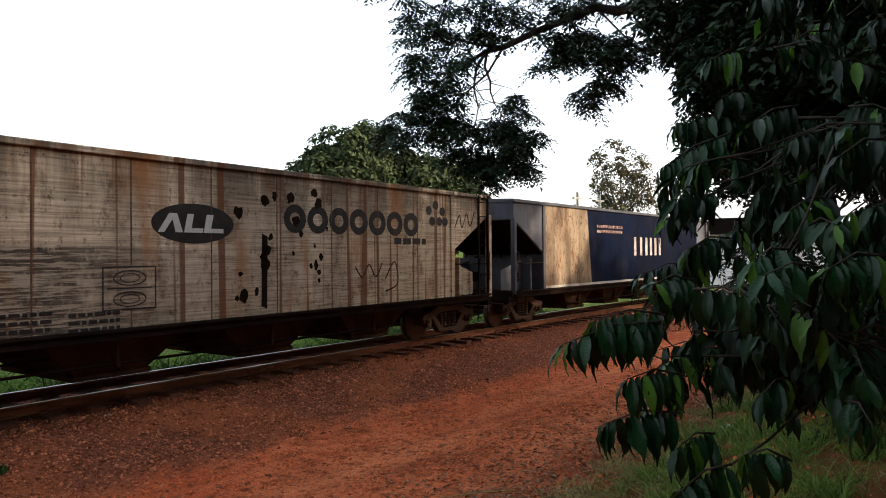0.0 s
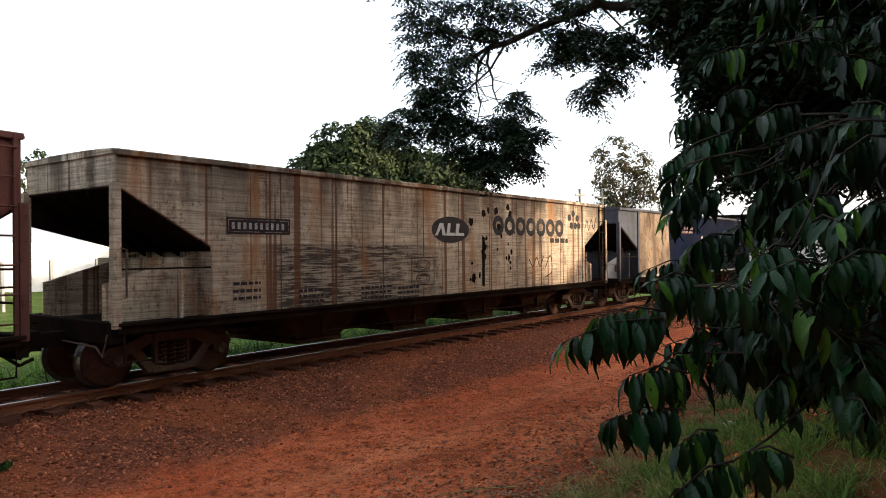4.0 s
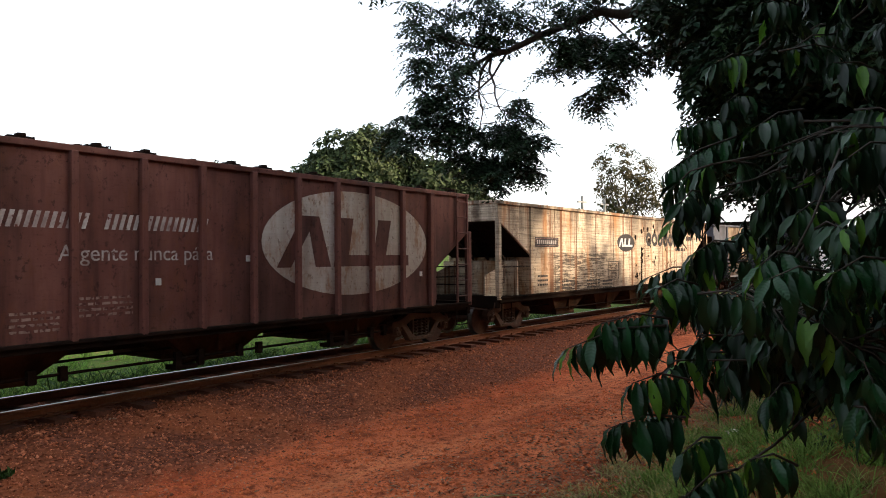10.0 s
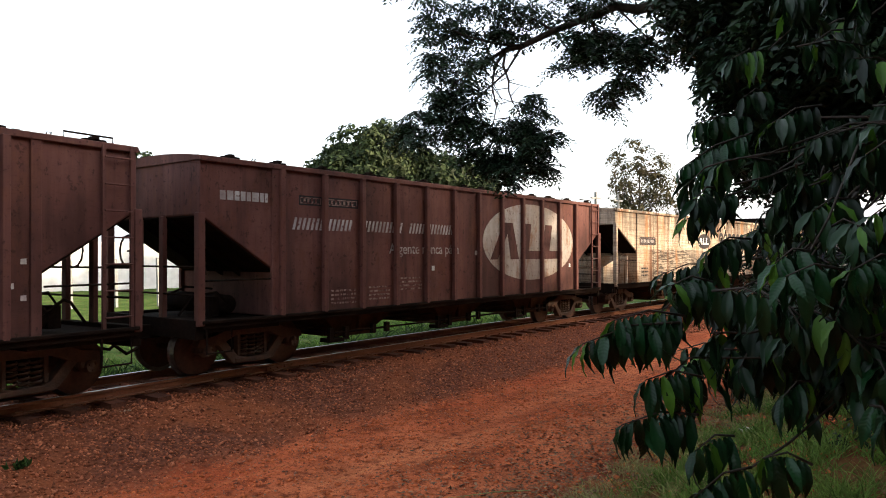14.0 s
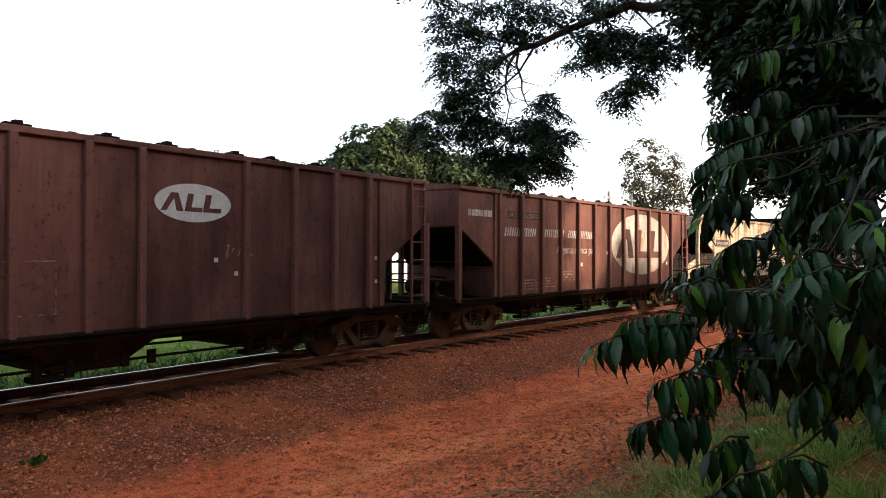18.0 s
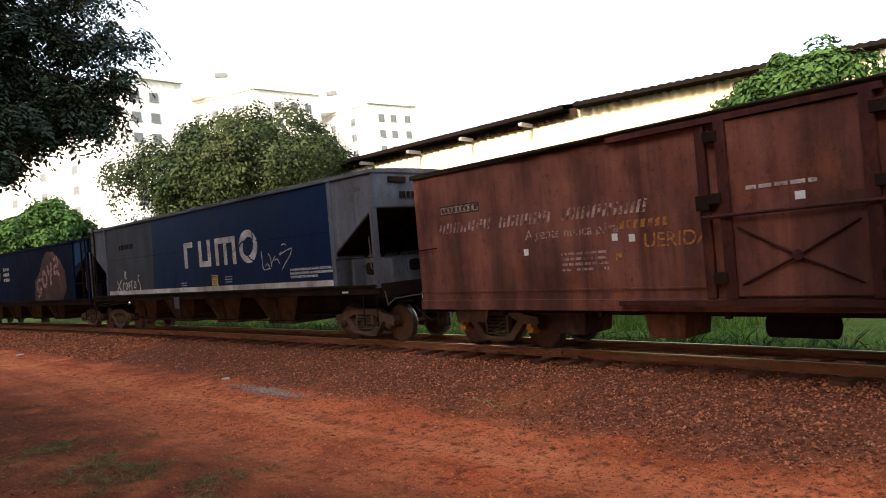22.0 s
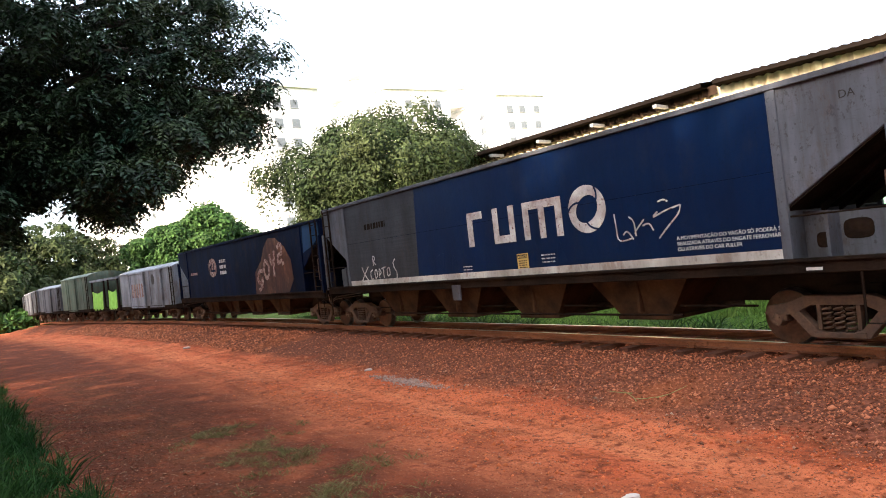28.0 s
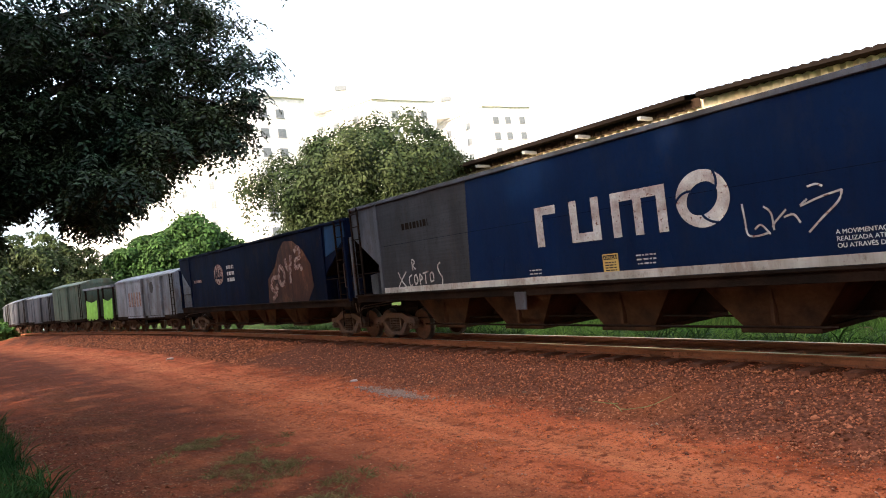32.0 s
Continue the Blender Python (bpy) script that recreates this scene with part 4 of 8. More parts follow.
def build_grass():
    def tuft(name, s, d, h, w, material, label, lean=0.5):
        p = rail_at(s, d)
        p[:, 2] = ground_z(p[:, 0], p[:, 1]) - 0.01
        n = len(s)
        t = p + np.stack([np.random.normal(0, lean, n) * h, np.random.normal(0, lean, n) * h, h * np.random.uniform(0.6, 1.0, n)], 1)
        tagged(new(name, blades(p, t, w, name, material)), label, "grass", kind="stuff")

    def tufts(name, s, d, blades_each, spread, h, w, material, label, lean=0.9):
        """Grass that grows in clumps: blades that splay from each foot."""
        n = len(s) * blades_each
        p = np.repeat(rail_at(s, d), blades_each, 0) + np.random.normal(0, spread, (n, 3)) * np.array([1, 1, 0])
        p[:, 2] = ground_z(p[:, 0], p[:, 1]) - 0.01
        hh = np.repeat(np.random.uniform(0.55, 1.25, len(s)), blades_each) * np.random.uniform(h * 0.5, h * 1.2, n)
        out = np.random.normal(0, 1, (n, 2)) * lean * hh[:, None] * 0.6
        tip = p + np.concatenate([out, (hh * np.random.uniform(0.5, 1.0, n))[:, None]], 1)
        tagged(new(name, blades(p, tip, np.random.uniform(w * 0.6, w * 1.4, n), name, material)), label, "grass", kind="stuff")

    # beyond the track
    n = 1500
    s, d = np.random.uniform(-34, 26, n), -2.1 - np.random.gamma(1.2, 1.9, n)
    tufts("grass", s, d, 30, 0.09, 0.42, 0.013, M["grass"], "tall fresh green grass behind the track", 0.8)
    n = 420
    s, d = np.random.uniform(-34, 26, n), -1.9 - np.random.gamma(1.2, 0.8, n)
    tufts("weeds", s, d, 26, 0.08, 0.5, 0.022, M["leaf_fresh"], "leafy green weeds behind the rails", 1.1)

    n = 420
    s, d = np.random.uniform(-25, -9, n), np.random.uniform(-11.5, -6.5, n)
    tufts("tall_grass", s, d, 34, 0.12, 1.25, 0.02, M["grass"], "tall pale green grass before the cabin", 0.5)
    # the bank beside the camera, with the view to the right
    n = 1100
    s = np.random.uniform(4.0, 20, n)
    d = lane_edge(s) + 0.15 + np.random.gamma(1.9, 0.9, n)
    keep = wave(s, d, 0.6, 3.0) > 0.1 - 0.5 * np.clip(d - lane_edge(s) - 0.8, 0, 2)
    tufts("grass", s[keep], d[keep], 46, 0.055, 0.22, 0.0055, M["grass"], "clumps of green grass on the lane's bank")
    n = 300
    s = np.random.uniform(4.0, 15, n)
    d = lane_edge(s) - 0.05 + np.random.gamma(1.6, 0.5, n)
    tufts("dry_grass", s, d, 32, 0.07, 0.18, 0.004, M["dry_grass"], "straw-coloured grass along the lane's edge", 1.3)
    # left bank
    n = 1100
    s = -5 - np.random.uniform(0, 1, n) ** 1.5 * 30
    d = lane_edge(s) - 0.15 + np.random.gamma(2.0, 0.7, n)
    tufts("grass", s, d, 34, 0.075, 0.40, 0.012, M["lush_grass"], "lush dark green grass on the lane's bank", 0.8)
    # thin patches in the middle of the lane
    n = 330
    s, d = np.random.uniform(-13.5, -6.0, n), np.random.normal(7.55, 0.42, n)
    keep = wave(s, d, 0.8, 6.0) > 0.0
    tufts("grass", s[keep], d[keep], 34, 0.06, 0.085, 0.005, M["thin_grass"], "thin dusty grass in the middle of the lane", 1.6)


# ---------------------------------------------------------------- trees
def toward(turn, dist, z=0.0):
    """A place dist metres from the camera's stand, turn degrees to the left of +y."""
    a = radians(turn)
    return Vector((-math.sin(a) * dist, math.cos(a) * dist, z))


def crown_points(blobs, seed):
    rng = np.random.default_rng(seed)
    pts, nor = [], []
    parts_of = []
    for c, r, n in blobs:      # each part of a crown is several lesser clumps
        c, r = np.array(c, float), np.array(r, float)
        for k in range(7):
            w = rng.normal(size=3)
            w *= rng.uniform(0.35, 0.72) / np.linalg.norm(w)
            parts_of.append((c + w * r, r * rng.uniform(0.38, 0.58), n // 7 + 1))
    for c, r, n in parts_of:
        u = rng.normal(size=(int(n * 2.2), 3))
        u /= np.linalg.norm(u, axis=1)[:, None]
        rad = rng.uniform(0.25, 1.0, len(u)) ** 0.45
        p = u * rad[:, None]
        ph = rng.uniform(0, 6.28, 3)
        lump = np.sin(u[:, 0] * 5.1 + ph[0]) + np.sin(u[:, 1] * 5.7 + ph[1]) + np.sin(u[:, 2] * 6.3 + ph[2]) + 0.8 * np.sin(u[:, 0] * 11 + u[:, 2] * 9 + ph[1])
        p *= (1 + 0.13 * lump)[:, None]
        keep = (lump + rng.normal(0, 0.9, len(u))) > -0.75
        p, u = p[keep][:n], u[keep][:n]
        pts.append(c + p * r)
        nor.append(u)
    return np.concatenate(pts), np.concatenate(nor), rng


def tree(name, foot, trunk_top, blobs, leaf, material, label, seed, trunk_r=0.25, category="tree", limbs=True, droop=0.35, fan=2.6, feathery=0.0):
    """A tapered trunk, limbs into each part of the crown, and a crown of many small leaves."""
    foot = Vector(foot)
    ob = empty(name, Matrix(), label, category)
    wood = Mesh()
    top = Vector(trunk_top)
    rnd = random.Random(seed)
    mid = foot.lerp(top, 0.5) + Vector((rnd.uniform(-0.3, 0.3), rnd.uniform(-0.3, 0.3), 0))
    wood.tube([foot - Vector((0, 0, 0.3)), foot.lerp(mid, 0.3), mid, top], trunk_r * 1.25, 9, 0, trunk_r * 0.6)
    part("trunk", wood, M["bark"], ob, smooth=True)
    if limbs:
        for c, r, n in blobs:
            lm = Mesh()
            c = Vector(c)
            lm.tube([top, top.lerp(c, 0.5) + Vector((0, 0, 0.15 * (c - top).length)), c], trunk_r * 0.5, 7, 0, trunk_r * 0.15)
            for _ in range(7):
                e = c + Vector((rnd.uniform(-1, 1) * r[0], rnd.uniform(-1, 1) * r[1], rnd.uniform(-0.8, 0.9) * r[2])) * 0.85
                b = top.lerp(c, rnd.uniform(0.5, 1))
                lm.tube([b, b.lerp(e, 0.5) + Vector((0, 0, 0.12 * r[2])), e], trunk_r * 0.17, 5, 0, trunk_r * 0.04)
            part("limb", lm, M["bark"], ob, smooth=True)
    p, u, rng = crown_points(blobs, seed)
    if feathery:
        p = p[rng.permutation(len(p))[:max(60, len(p) // 26)]]
        q, way, up, ln = rosettes(p, rng, feathery, 11, leaf, 6, droop)
    else:
        pick = rng.permutation(len(p))[:max(60, len(p) // 5)]
        p, u = p[pick], u[pick]
        q, way, up, ln = sprays(p, u * 0.8 + rng.normal(0, 0.45, p.shape) - np.array([0, 0, droop * 0.7]), rng, leaf * fan, 10, leaf * 0.72)
    crown = new("crown", leaf_mesh("crown", q, way, up, ln, ln * rng.uniform(0.34, 0.5, len(q)), material))
    crown.parent = ob
    return ob


def dome(name, foot, crown_c, radii, clumps, each, leaf, material, label, seed, trunk_r, hollow=0.0):
    """A tree with a rounded crown of many small leafy clumps over forking limbs."""
    rng, rnd = np.random.default_rng(seed), random.Random(seed)
    foot, cc = Vector(foot), Vector(crown_c)
    ob = empty(name, Matrix(), label, "tree")
    top = foot.lerp(Vector((cc.x, cc.y, cc.z - radii[2] * 0.6)), 0.9)
    part("trunk", Mesh().tube([foot - Vector((0, 0, 0.3)), foot.lerp(top, 0.5) + Vector((rnd.uniform(-0.15, 0.15), rnd.uniform(-0.15, 0.15), 0)), top], trunk_r * 1.2, 9, 0, trunk_r * 0.7), M["bark"], ob, smooth=True)
    u = rng.normal(size=(clumps * 2, 3))
    u /= np.linalg.norm(u, axis=1)[:, None]
    u = u[u[:, 2] > -0.62][:clumps]
    ph = rng.uniform(0, 6.28, 4)
    lump = np.sin(u[:, 0] * 4.1 + ph[0]) + np.sin(u[:, 1] * 4.7 + ph[1]) + np.sin(u[:, 2] * 5.3 + ph[2]) + 0.7 * np.sin(u[:, 0] * 9 + u[:, 1] * 8 + ph[3])
    deep = np.where(np.arange(len(u)) % 5 < 2, rng.uniform(0.4, 0.8, len(u)), rng.uniform(0.84, 1.0, len(u))) * (1 + 0.125 * lump)
    keep = rng.uniform(0, 1, len(u)) > hollow * (lump < 0.3)
    u, deep = u[keep], deep[keep]
    c = np.array(cc) + u * deep[:, None] * np.array(radii)
    size = 0.2 * (radii[0] + radii[2]) / 2 * rng.uniform(0.65, 1.35, len(u))
    for i in range(7):
        e = Vector(c[int(rng.integers(len(c)))])
        lm = Mesh().tube([top, top.lerp(e, 0.5) + Vector((0, 0, 0.1 * radii[2])), e], trunk_r * 0.42, 6, 0, trunk_r * 0.1)
        for _ in range(4):
            b, q = top.lerp(e, rnd.uniform(0.4, 0.9)), Vector(c[int(rng.integers(len(c)))])
            lm.tube([b, b.lerp(q, 0.5)], trunk_r * 0.12, 5, 0, trunk_r * 0.04)
        part("limb", lm, M["bark"], ob, smooth=True)
    v = rng.normal(size=(len(c), each, 3)) + u[:, None] * 0.9 + np.array([0, 0, 0.35])
    v /= np.linalg.norm(v, axis=2)[..., None]
    p = c[:, None] + v * (size[:, None] * rng.uniform(0.55, 1.05, (len(c), each)))[..., None]
    way = np.cross(v, rng.normal(size=v.shape)) + v * 0.35 - np.array([0, 0, 0.35])
    n = len(c) * each
    ln = leaf * rng.uniform(0.65, 1.3, n)
    crown = new("crown", leaf_mesh("crown", p.reshape(-1, 3), way.reshape(-1, 3), v.reshape(-1, 3) + rng.normal(0, 0.25, (n, 3)), ln, ln * rng.uniform(0.4, 0.6, n), material))
    crown.parent = ob
    return ob


def build_trees():
    G = ground_z

    def spot(turn, dist):
        p = toward(turn, dist)
        p.z = float(G(np.array([p.x]), np.array([p.y]))[0])
        return p

    def standing(name, turn, dist, top, radius, n, leaf, material, label, seed, low=0.35, trunk_r=0.25, each=95):
        f = spot(turn, dist)
        hgt, radius = (top - f.z) * 0.88, radius * 0.84
        thin = n < 8000
        return dome(name, f, (f.x, f.y, f.z + hgt * (1 + low) / 2), (radius, radius, hgt * (1 - low) / 2), int(np.clip(n / 62, 46, 520)), 60 if thin else each, leaf * (0.9 if thin else 1.0),
                    material, label, seed, trunk_r, 0.45 if thin else 0.12)

    # view to the right, behind the train
    standing("tree", -48.6, 46, 10.0, 4.3, 24000, 0.36, M["leaf_mid"], "spreading green tree behind the railway", 11, low=0.3)
    standing("tree", -53.8, 48, 8.2, 4.8, 24000, 0.36, M["leaf_mid"], "broad green tree behind the railway", 12, low=0.25)
    standing("tree", -69.6, 58, 10.0, 3.1, 6500, 0.28, M["leaf_dry"], "thin olive-brown tree with an open crown", 13, low=0.4)
    standing("tree", -73.5, 62, 6.5, 2.6, 2400, 0.28, M["leaf_dry"], "thin olive-brown tree with an open crown", 14, low=0.35)
    standing("tree", -67.5, 70, 5.9, 3.4, 1800, 0.45, M["leaf_mid"], "low dark green tree by the far houses", 15, low=0.1)
    standing("tree", -60.3, 64, 6.2, 2.4, 1400, 0.40, M["leaf_mid"], "small green tree behind the railway", 16, low=0.3)
    standing("tree", -30.8, 62, 10.6, 3.4, 2400, 0.42, M["leaf_mid"], "thin-crowned tree across the field", 17, low=0.45)
    standing("tree", -24.8, 60, 10.3, 3.2, 2400, 0.42, M["leaf_mid"], "thin-crowned tree across the field", 18, low=0.45)
    standing("tree", -39.0, 70, 8.0, 3.0, 1600, 0.42, M["leaf_mid"], "thin-crowned tree across the field", 19, low=0.45)
    # straight across
    standing("tree", 6.4, 34, 10.1, 3.7, 24000, 0.32, M["leaf_mid"], "tall olive-green tree with drooping foliage", 21, low=0.3)
    standing("tree", -2.4, 36, 8.8, 4.8, 26000, 0.32, M["leaf_mid"], "broad olive-green tree with drooping foliage", 22, low=0.1)
    standing("tree", 28.0, 24.5, 8.5, 2.35, 18000, 0.22, M["leaf_fresh"], "round bright green tree before the warehouse", 23, low=0.25)
    standing("bush", 22.6, 25.5, 6.9, 1.0, 900, 0.24, M["leaf_fresh"], "small bright green tree before the warehouse", 24, low=0.4, trunk_r=0.1)
    # view to the left
    standing("tree", 70.2, 40, 12.4, 6.9, 64000, 0.215, M["leaf_mid"], "large dense green tree behind the railway", 31, low=0.2, each=165)
    standing("tree", 85.0, 58, 10.0, 5.0, 28000, 0.33, M["leaf_fresh"], "rounded bright green tree behind the railway", 32, low=0.2)
    standing("tree", 92.5, 100, 8.5, 5.0, 5000, 0.5, M["leaf_mid"], "green tree where the line bends away", 33, low=0.05)
    standing("tree", 88.0, 95, 6.2, 5.5, 5000, 0.45, M["leaf_fresh"], "pale green thicket beside the far wagons", 34, low=0.0)
    # the far wooded slope
    for turn, dist, top, r, seed in ((94.5, 105, 14.5, 6.5, 81), (98.5, 92, 12.0, 6.0, 82), (97.0, 120, 18.0, 7.0, 83), (101.5, 100, 14.0, 6.5, 84), (105, 90, 13.0, 6.0, 85), (91.0, 125, 14.0, 7.0, 86), (109, 100, 13, 7.0, 87), (103, 125, 15, 8.0, 88)):
        standing("tree", turn, dist, top, r, 9000, 0.62, M["leaf_mid"], "hazy green tree on the slope beyond the line", seed, low=0.0)
    rng = np.random.default_rng(5)
    n = 30000
    a = np.radians(rng.uniform(95, 125, n))
    dist = rng.uniform(78, 130, n)
    p = np.stack([-np.sin(a) * dist, np.cos(a) * dist, 0 * a], 1)
    p[:, 2] = ground_z(p[:, 0], p[:, 1]) + rng.uniform(0, 1, n) * (1.2 + (dist - 78) * 0.08)
    woods = new("undergrowth", leaf_mesh("undergrowth", p, rng.normal(0, 1, (n, 3)), rng.normal(0, 0.5, (n, 3)) + np.array([0, 0, 1.0]), rng.uniform(0.5, 1.0, n), rng.uniform(0.3, 0.6, n), M["leaf_fresh"]))
    tagged(woods, "green undergrowth on the slope beyond the line", "undergrowth", kind="stuff")

    # large shade tree whose crown hangs into the picture from the side of the lane
    def pads(rows, dist, rng, per, depth):
        """Flat pads of foliage in rows: turn and lift of both ends of a row, and the pads' radius."""
        out = []
        for t0, l0, t1, l1, r in rows:
            k = max(1, round(radians(abs(t1 - t0)) * dist / (r * 0.8)))
            for i in range(k + 1):
                a, far = (i + rng.uniform(-0.3, 0.3)) / k, dist + rng.normal(0, depth)
                c = toward(t0 + (t1 - t0) * a, far, EYE_Z + math.tan(radians(l0 + (l1 - l0) * a + rng.normal(0, 0.35))) * far)
                out.append(np.array(c) + rng.normal(0, 1, (per, 3)) * np.array([r * 0.5, r * 0.5, r * 0.32]))
        return np.concatenate(out)

    f = spot(103, 15.5)
    rows = ((98.7, 21.2, 80.8, 21.7, 0.71), (99.0, 18.7, 79.8, 18.8, 0.65), (99.2, 16.1, 79.8, 15.8, 0.56), (99.4, 14.2, 80.6, 13.7, 0.49), (99.5, 12.9, 85.6, 12.6, 0.46),
            (99.7, 11.2, 86.4, 11.0, 0.30), (99.8, 9.9, 95.6, 9.8, 0.26), (92.4, 9.9, 89.0, 9.5, 0.22), (91.2, 8.9, 90.2, 8.7, 0.13), (100.0, 8.4, 97.8, 8.2, 0.2), (106, 24, 82, 24, 1.1), (108, 28, 86, 28, 1.4), (112, 16, 101, 14, 0.9))
    ob = empty("shade_tree", Matrix(), "large dark shade tree overhanging the lane", "tree")
    top = f + Vector((0.4, 0.6, 5.0))
    part("trunk", Mesh().tube([f - Vector((0, 0, 0.3)), f.lerp(top, 0.5) + Vector((0.2, -0.2, 0)), top], 0.48, 10, 0, 0.26), M["bark"], ob, smooth=True)
    rnd = random.Random(41)
    for t0, l0, t1, l1, r in rows[:11]:
        lm = Mesh()
        e = toward(t1 + 1.5, 14.8, EYE_Z + math.tan(radians(l1)) * 14.8)
        mid = top.lerp(e, 0.5) + Vector((0, 0, 0.8))
        lm.tube([top, mid, e], 0.13, 7, 0, 0.02)
        for _ in range(6):
            b = mid.lerp(e, rnd.uniform(-0.6, 0.9))
            lm.tube([b, b + Vector((rnd.uniform(-0.9, 0.9), rnd.uniform(-0.9, 0.9), rnd.uniform(-0.5, 0.5)))], 0.03, 5, 0, 0.008)
        part("limb", lm, M["bark"], ob, smooth=True)
    rng = np.random.default_rng(41)
    p = np.concatenate([pads(rows, 14.2, rng, 8, 0.7), pads(rows[:7] + rows[10:], 16.2, rng, 8, 0.8)])
    q, way, up_, ln = rosettes(p, rng, 0.46, 13, 0.13, 6, 0.7)
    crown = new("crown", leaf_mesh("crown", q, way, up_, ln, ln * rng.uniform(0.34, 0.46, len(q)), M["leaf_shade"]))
    crown.parent = ob

    # large shade tree by the bank, to the right
    f = spot(-97, 10.5)
    top = f + Vector((-0.3, 0.3, 5.0))
    blobs = []
    for turn, dist, z, r, n in ((-82, 10.5, 4.9, 1.5, 3400), (-86, 9.0, 6.4, 1.7, 3000), (-77.5, 11.5, 5.6, 1.15, 2200), (-80, 12.5, 7.2, 1.6, 2200), (-90, 8.5, 4.2, 1.6, 2200),
                                (-84, 11.0, 3.4, 1.25, 2200), (-95, 11, 9, 3.0, 1500), (-79, 12.0, 3.6, 0.8, 900), (-76.6, 11, 6.6, 0.6, 1000), (-77.2, 11, 7.9, 0.8, 1200), (-76.4, 11, 5.4, 0.5, 700), (-76.4, 11.2, 4.3, 0.5, 700), (-81, 10.5, 8.4, 1.8, 2000), (-81, 13.5, 6.2, 2.4, 4200), (-86, 13, 4.6, 2.4, 4200), (-80.5, 13.5, 3.8, 1.6, 2600), (-85, 13, 8.6, 2.6, 3600), (-90, 12, 6.5, 2.5, 2600)):
        c = toward(turn, dist, z)
        blobs.append(((c.x, c.y, c.z), (r, r, r * 0.9), int(n * 1.7)))
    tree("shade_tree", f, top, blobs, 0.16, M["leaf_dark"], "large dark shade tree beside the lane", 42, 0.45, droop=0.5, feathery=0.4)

    # dark bushes on the bank, under the shade tree
    for turn, dist, top, r, seed in ((-81.5, 12.5, 1.7, 1.1, 45), (-84.5, 10.0, 1.8, 1.0, 46), (-88.5, 7.8, 1.9, 1.1, 47), (-79.5, 16.0, 2.2, 1.4, 48), (-94.0, 7.0, 2.0, 1.2, 49)):
        g = spot(turn, dist)
        h = top - g.z
        blobs = [((g.x + math.cos(k) * r * 0.5, g.y + math.sin(k) * r * 0.5, g.z + h * (0.45 + 0.12 * (k % 2))), (r * 0.6, r * 0.6, h * 0.5), 330) for k in range(5)]
        tree("bush", g, g + Vector((0, 0, h * 0.5)), blobs, 0.13, M["leaf_dark"], "dark leafy bush on the bank under the trees", seed, 0.04, "bush", fan=2.0)

    # the long limb that reaches over the lane
    rnd = random.Random(43)
    ob = empty("overhanging_bough", Matrix(), "dark leafy bough of a shade tree reaching over the lane", "branch")
    wood = Mesh()
    def up(turn, lift, dist=12.8):
        return toward(turn, dist, EYE_Z + math.tan(radians(lift)) * dist)

    main = [toward(-97, 10.8, 5.2), up(-86, 18.6, 11.6), up(-77.9, 18.9, 12.2), up(-73.8, 18.2), up(-71.7, 17.0), up(-69.6, 16.7), up(-68.0, 17.1), up(-65.9, 16.5), up(-63.2, 15.7), up(-60.7, 14.7), up(-59.4, 14.5)]
    wood.tube(main, 0.125, 9, 0, 0.045)
    forks = [(10, [up(-58.6, 13.4), up(-58.4, 12.6), up(-58.3, 11.7), up(-58.6, 10.2), up(-58.2, 8.4)], 0.035), (10, [up(-59.2, 13.3), up(-59.6, 12.2), up(-59.6, 11.4), up(-59.9, 10.5), up(-60.6, 9.4)], 0.03),
             (10, [up(-57.9, 13.7), up(-56.7, 12.9), up(-55.4, 12.2), up(-54.4, 11.0)], 0.04), (9, [up(-58.6, 15.0), up(-56.4, 15.6), up(-54.4, 16.4)], 0.035), (8, [up(-61.4, 16.8), up(-59.0, 17.6)], 0.03),
             (7, [up(-66.6, 15.2), up(-67.6, 14.0), up(-69.2, 13.2)], 0.03), (8, [up(-64.2, 14.4), up(-65.0, 13.2)], 0.02), (6, [up(-69.4, 15.6), up(-70.6, 14.4)], 0.025), (9, [up(-59.4, 12.8), up(-57.4, 11.2), up(-55.8, 9.6), up(-53.2, 9.0)], 0.025)]
    for i, pts, r in forks:
        wood.tube([main[i]] + pts, r, 6, 0, 0.008)
        for j in range(1, len(pts)):
            for k in range(3):
                b = pts[j - 1].lerp(pts[j], rnd.uniform(0, 1))
                wood.tube([b, b + Vector((rnd.uniform(-0.4, 0.4), rnd.uniform(-0.4, 0.4), rnd.uniform(-0.35, 0.1)))], 0.01, 5, 0, 0.004)
    part("bough", wood, M["bark"], ob, "dark bare limb", smooth=True)
    rows = ((-52.9, 17.7, -68.6, 17.3, 0.30), (-53.2, 16.1, -60.6, 15.9, 0.29), (-64.6, 15.2, -70.6, 14.7, 0.20), (-53.2, 14.4, -57.2, 14.2, 0.28), (-66.0, 14.0, -70.8, 13.5, 0.22), (-53.6, 13.0, -56.6, 12.9, 0.26), (-67.8, 12.3, -70.0, 12.1, 0.20),
            (-53.5, 11.4, -56.8, 11.3, 0.24), (-66.9, 11.1, -67.8, 11.0, 0.15), (-52.0, 9.8, -57.0, 9.7, 0.22), (-50.9, 8.7, -58.0, 8.4, 0.21), (-59.4, 9.2, -62.2, 9.0, 0.17), (-59.4, 8.0, -62.8, 7.8, 0.17), (-56.4, 6.9, -61.4, 6.7, 0.17), (-57.8, 5.9, -59.1, 5.8, 0.13),
            (-59.1, 5.0, -59.7, 5.0, 0.09), (-61.8, 5.8, -62.3, 5.8, 0.07), (-60.9, 10.4, -61.4, 10.4, 0.10), (-50, 20.5, -72, 20.5, 0.5))
    rng = np.random.default_rng(43)
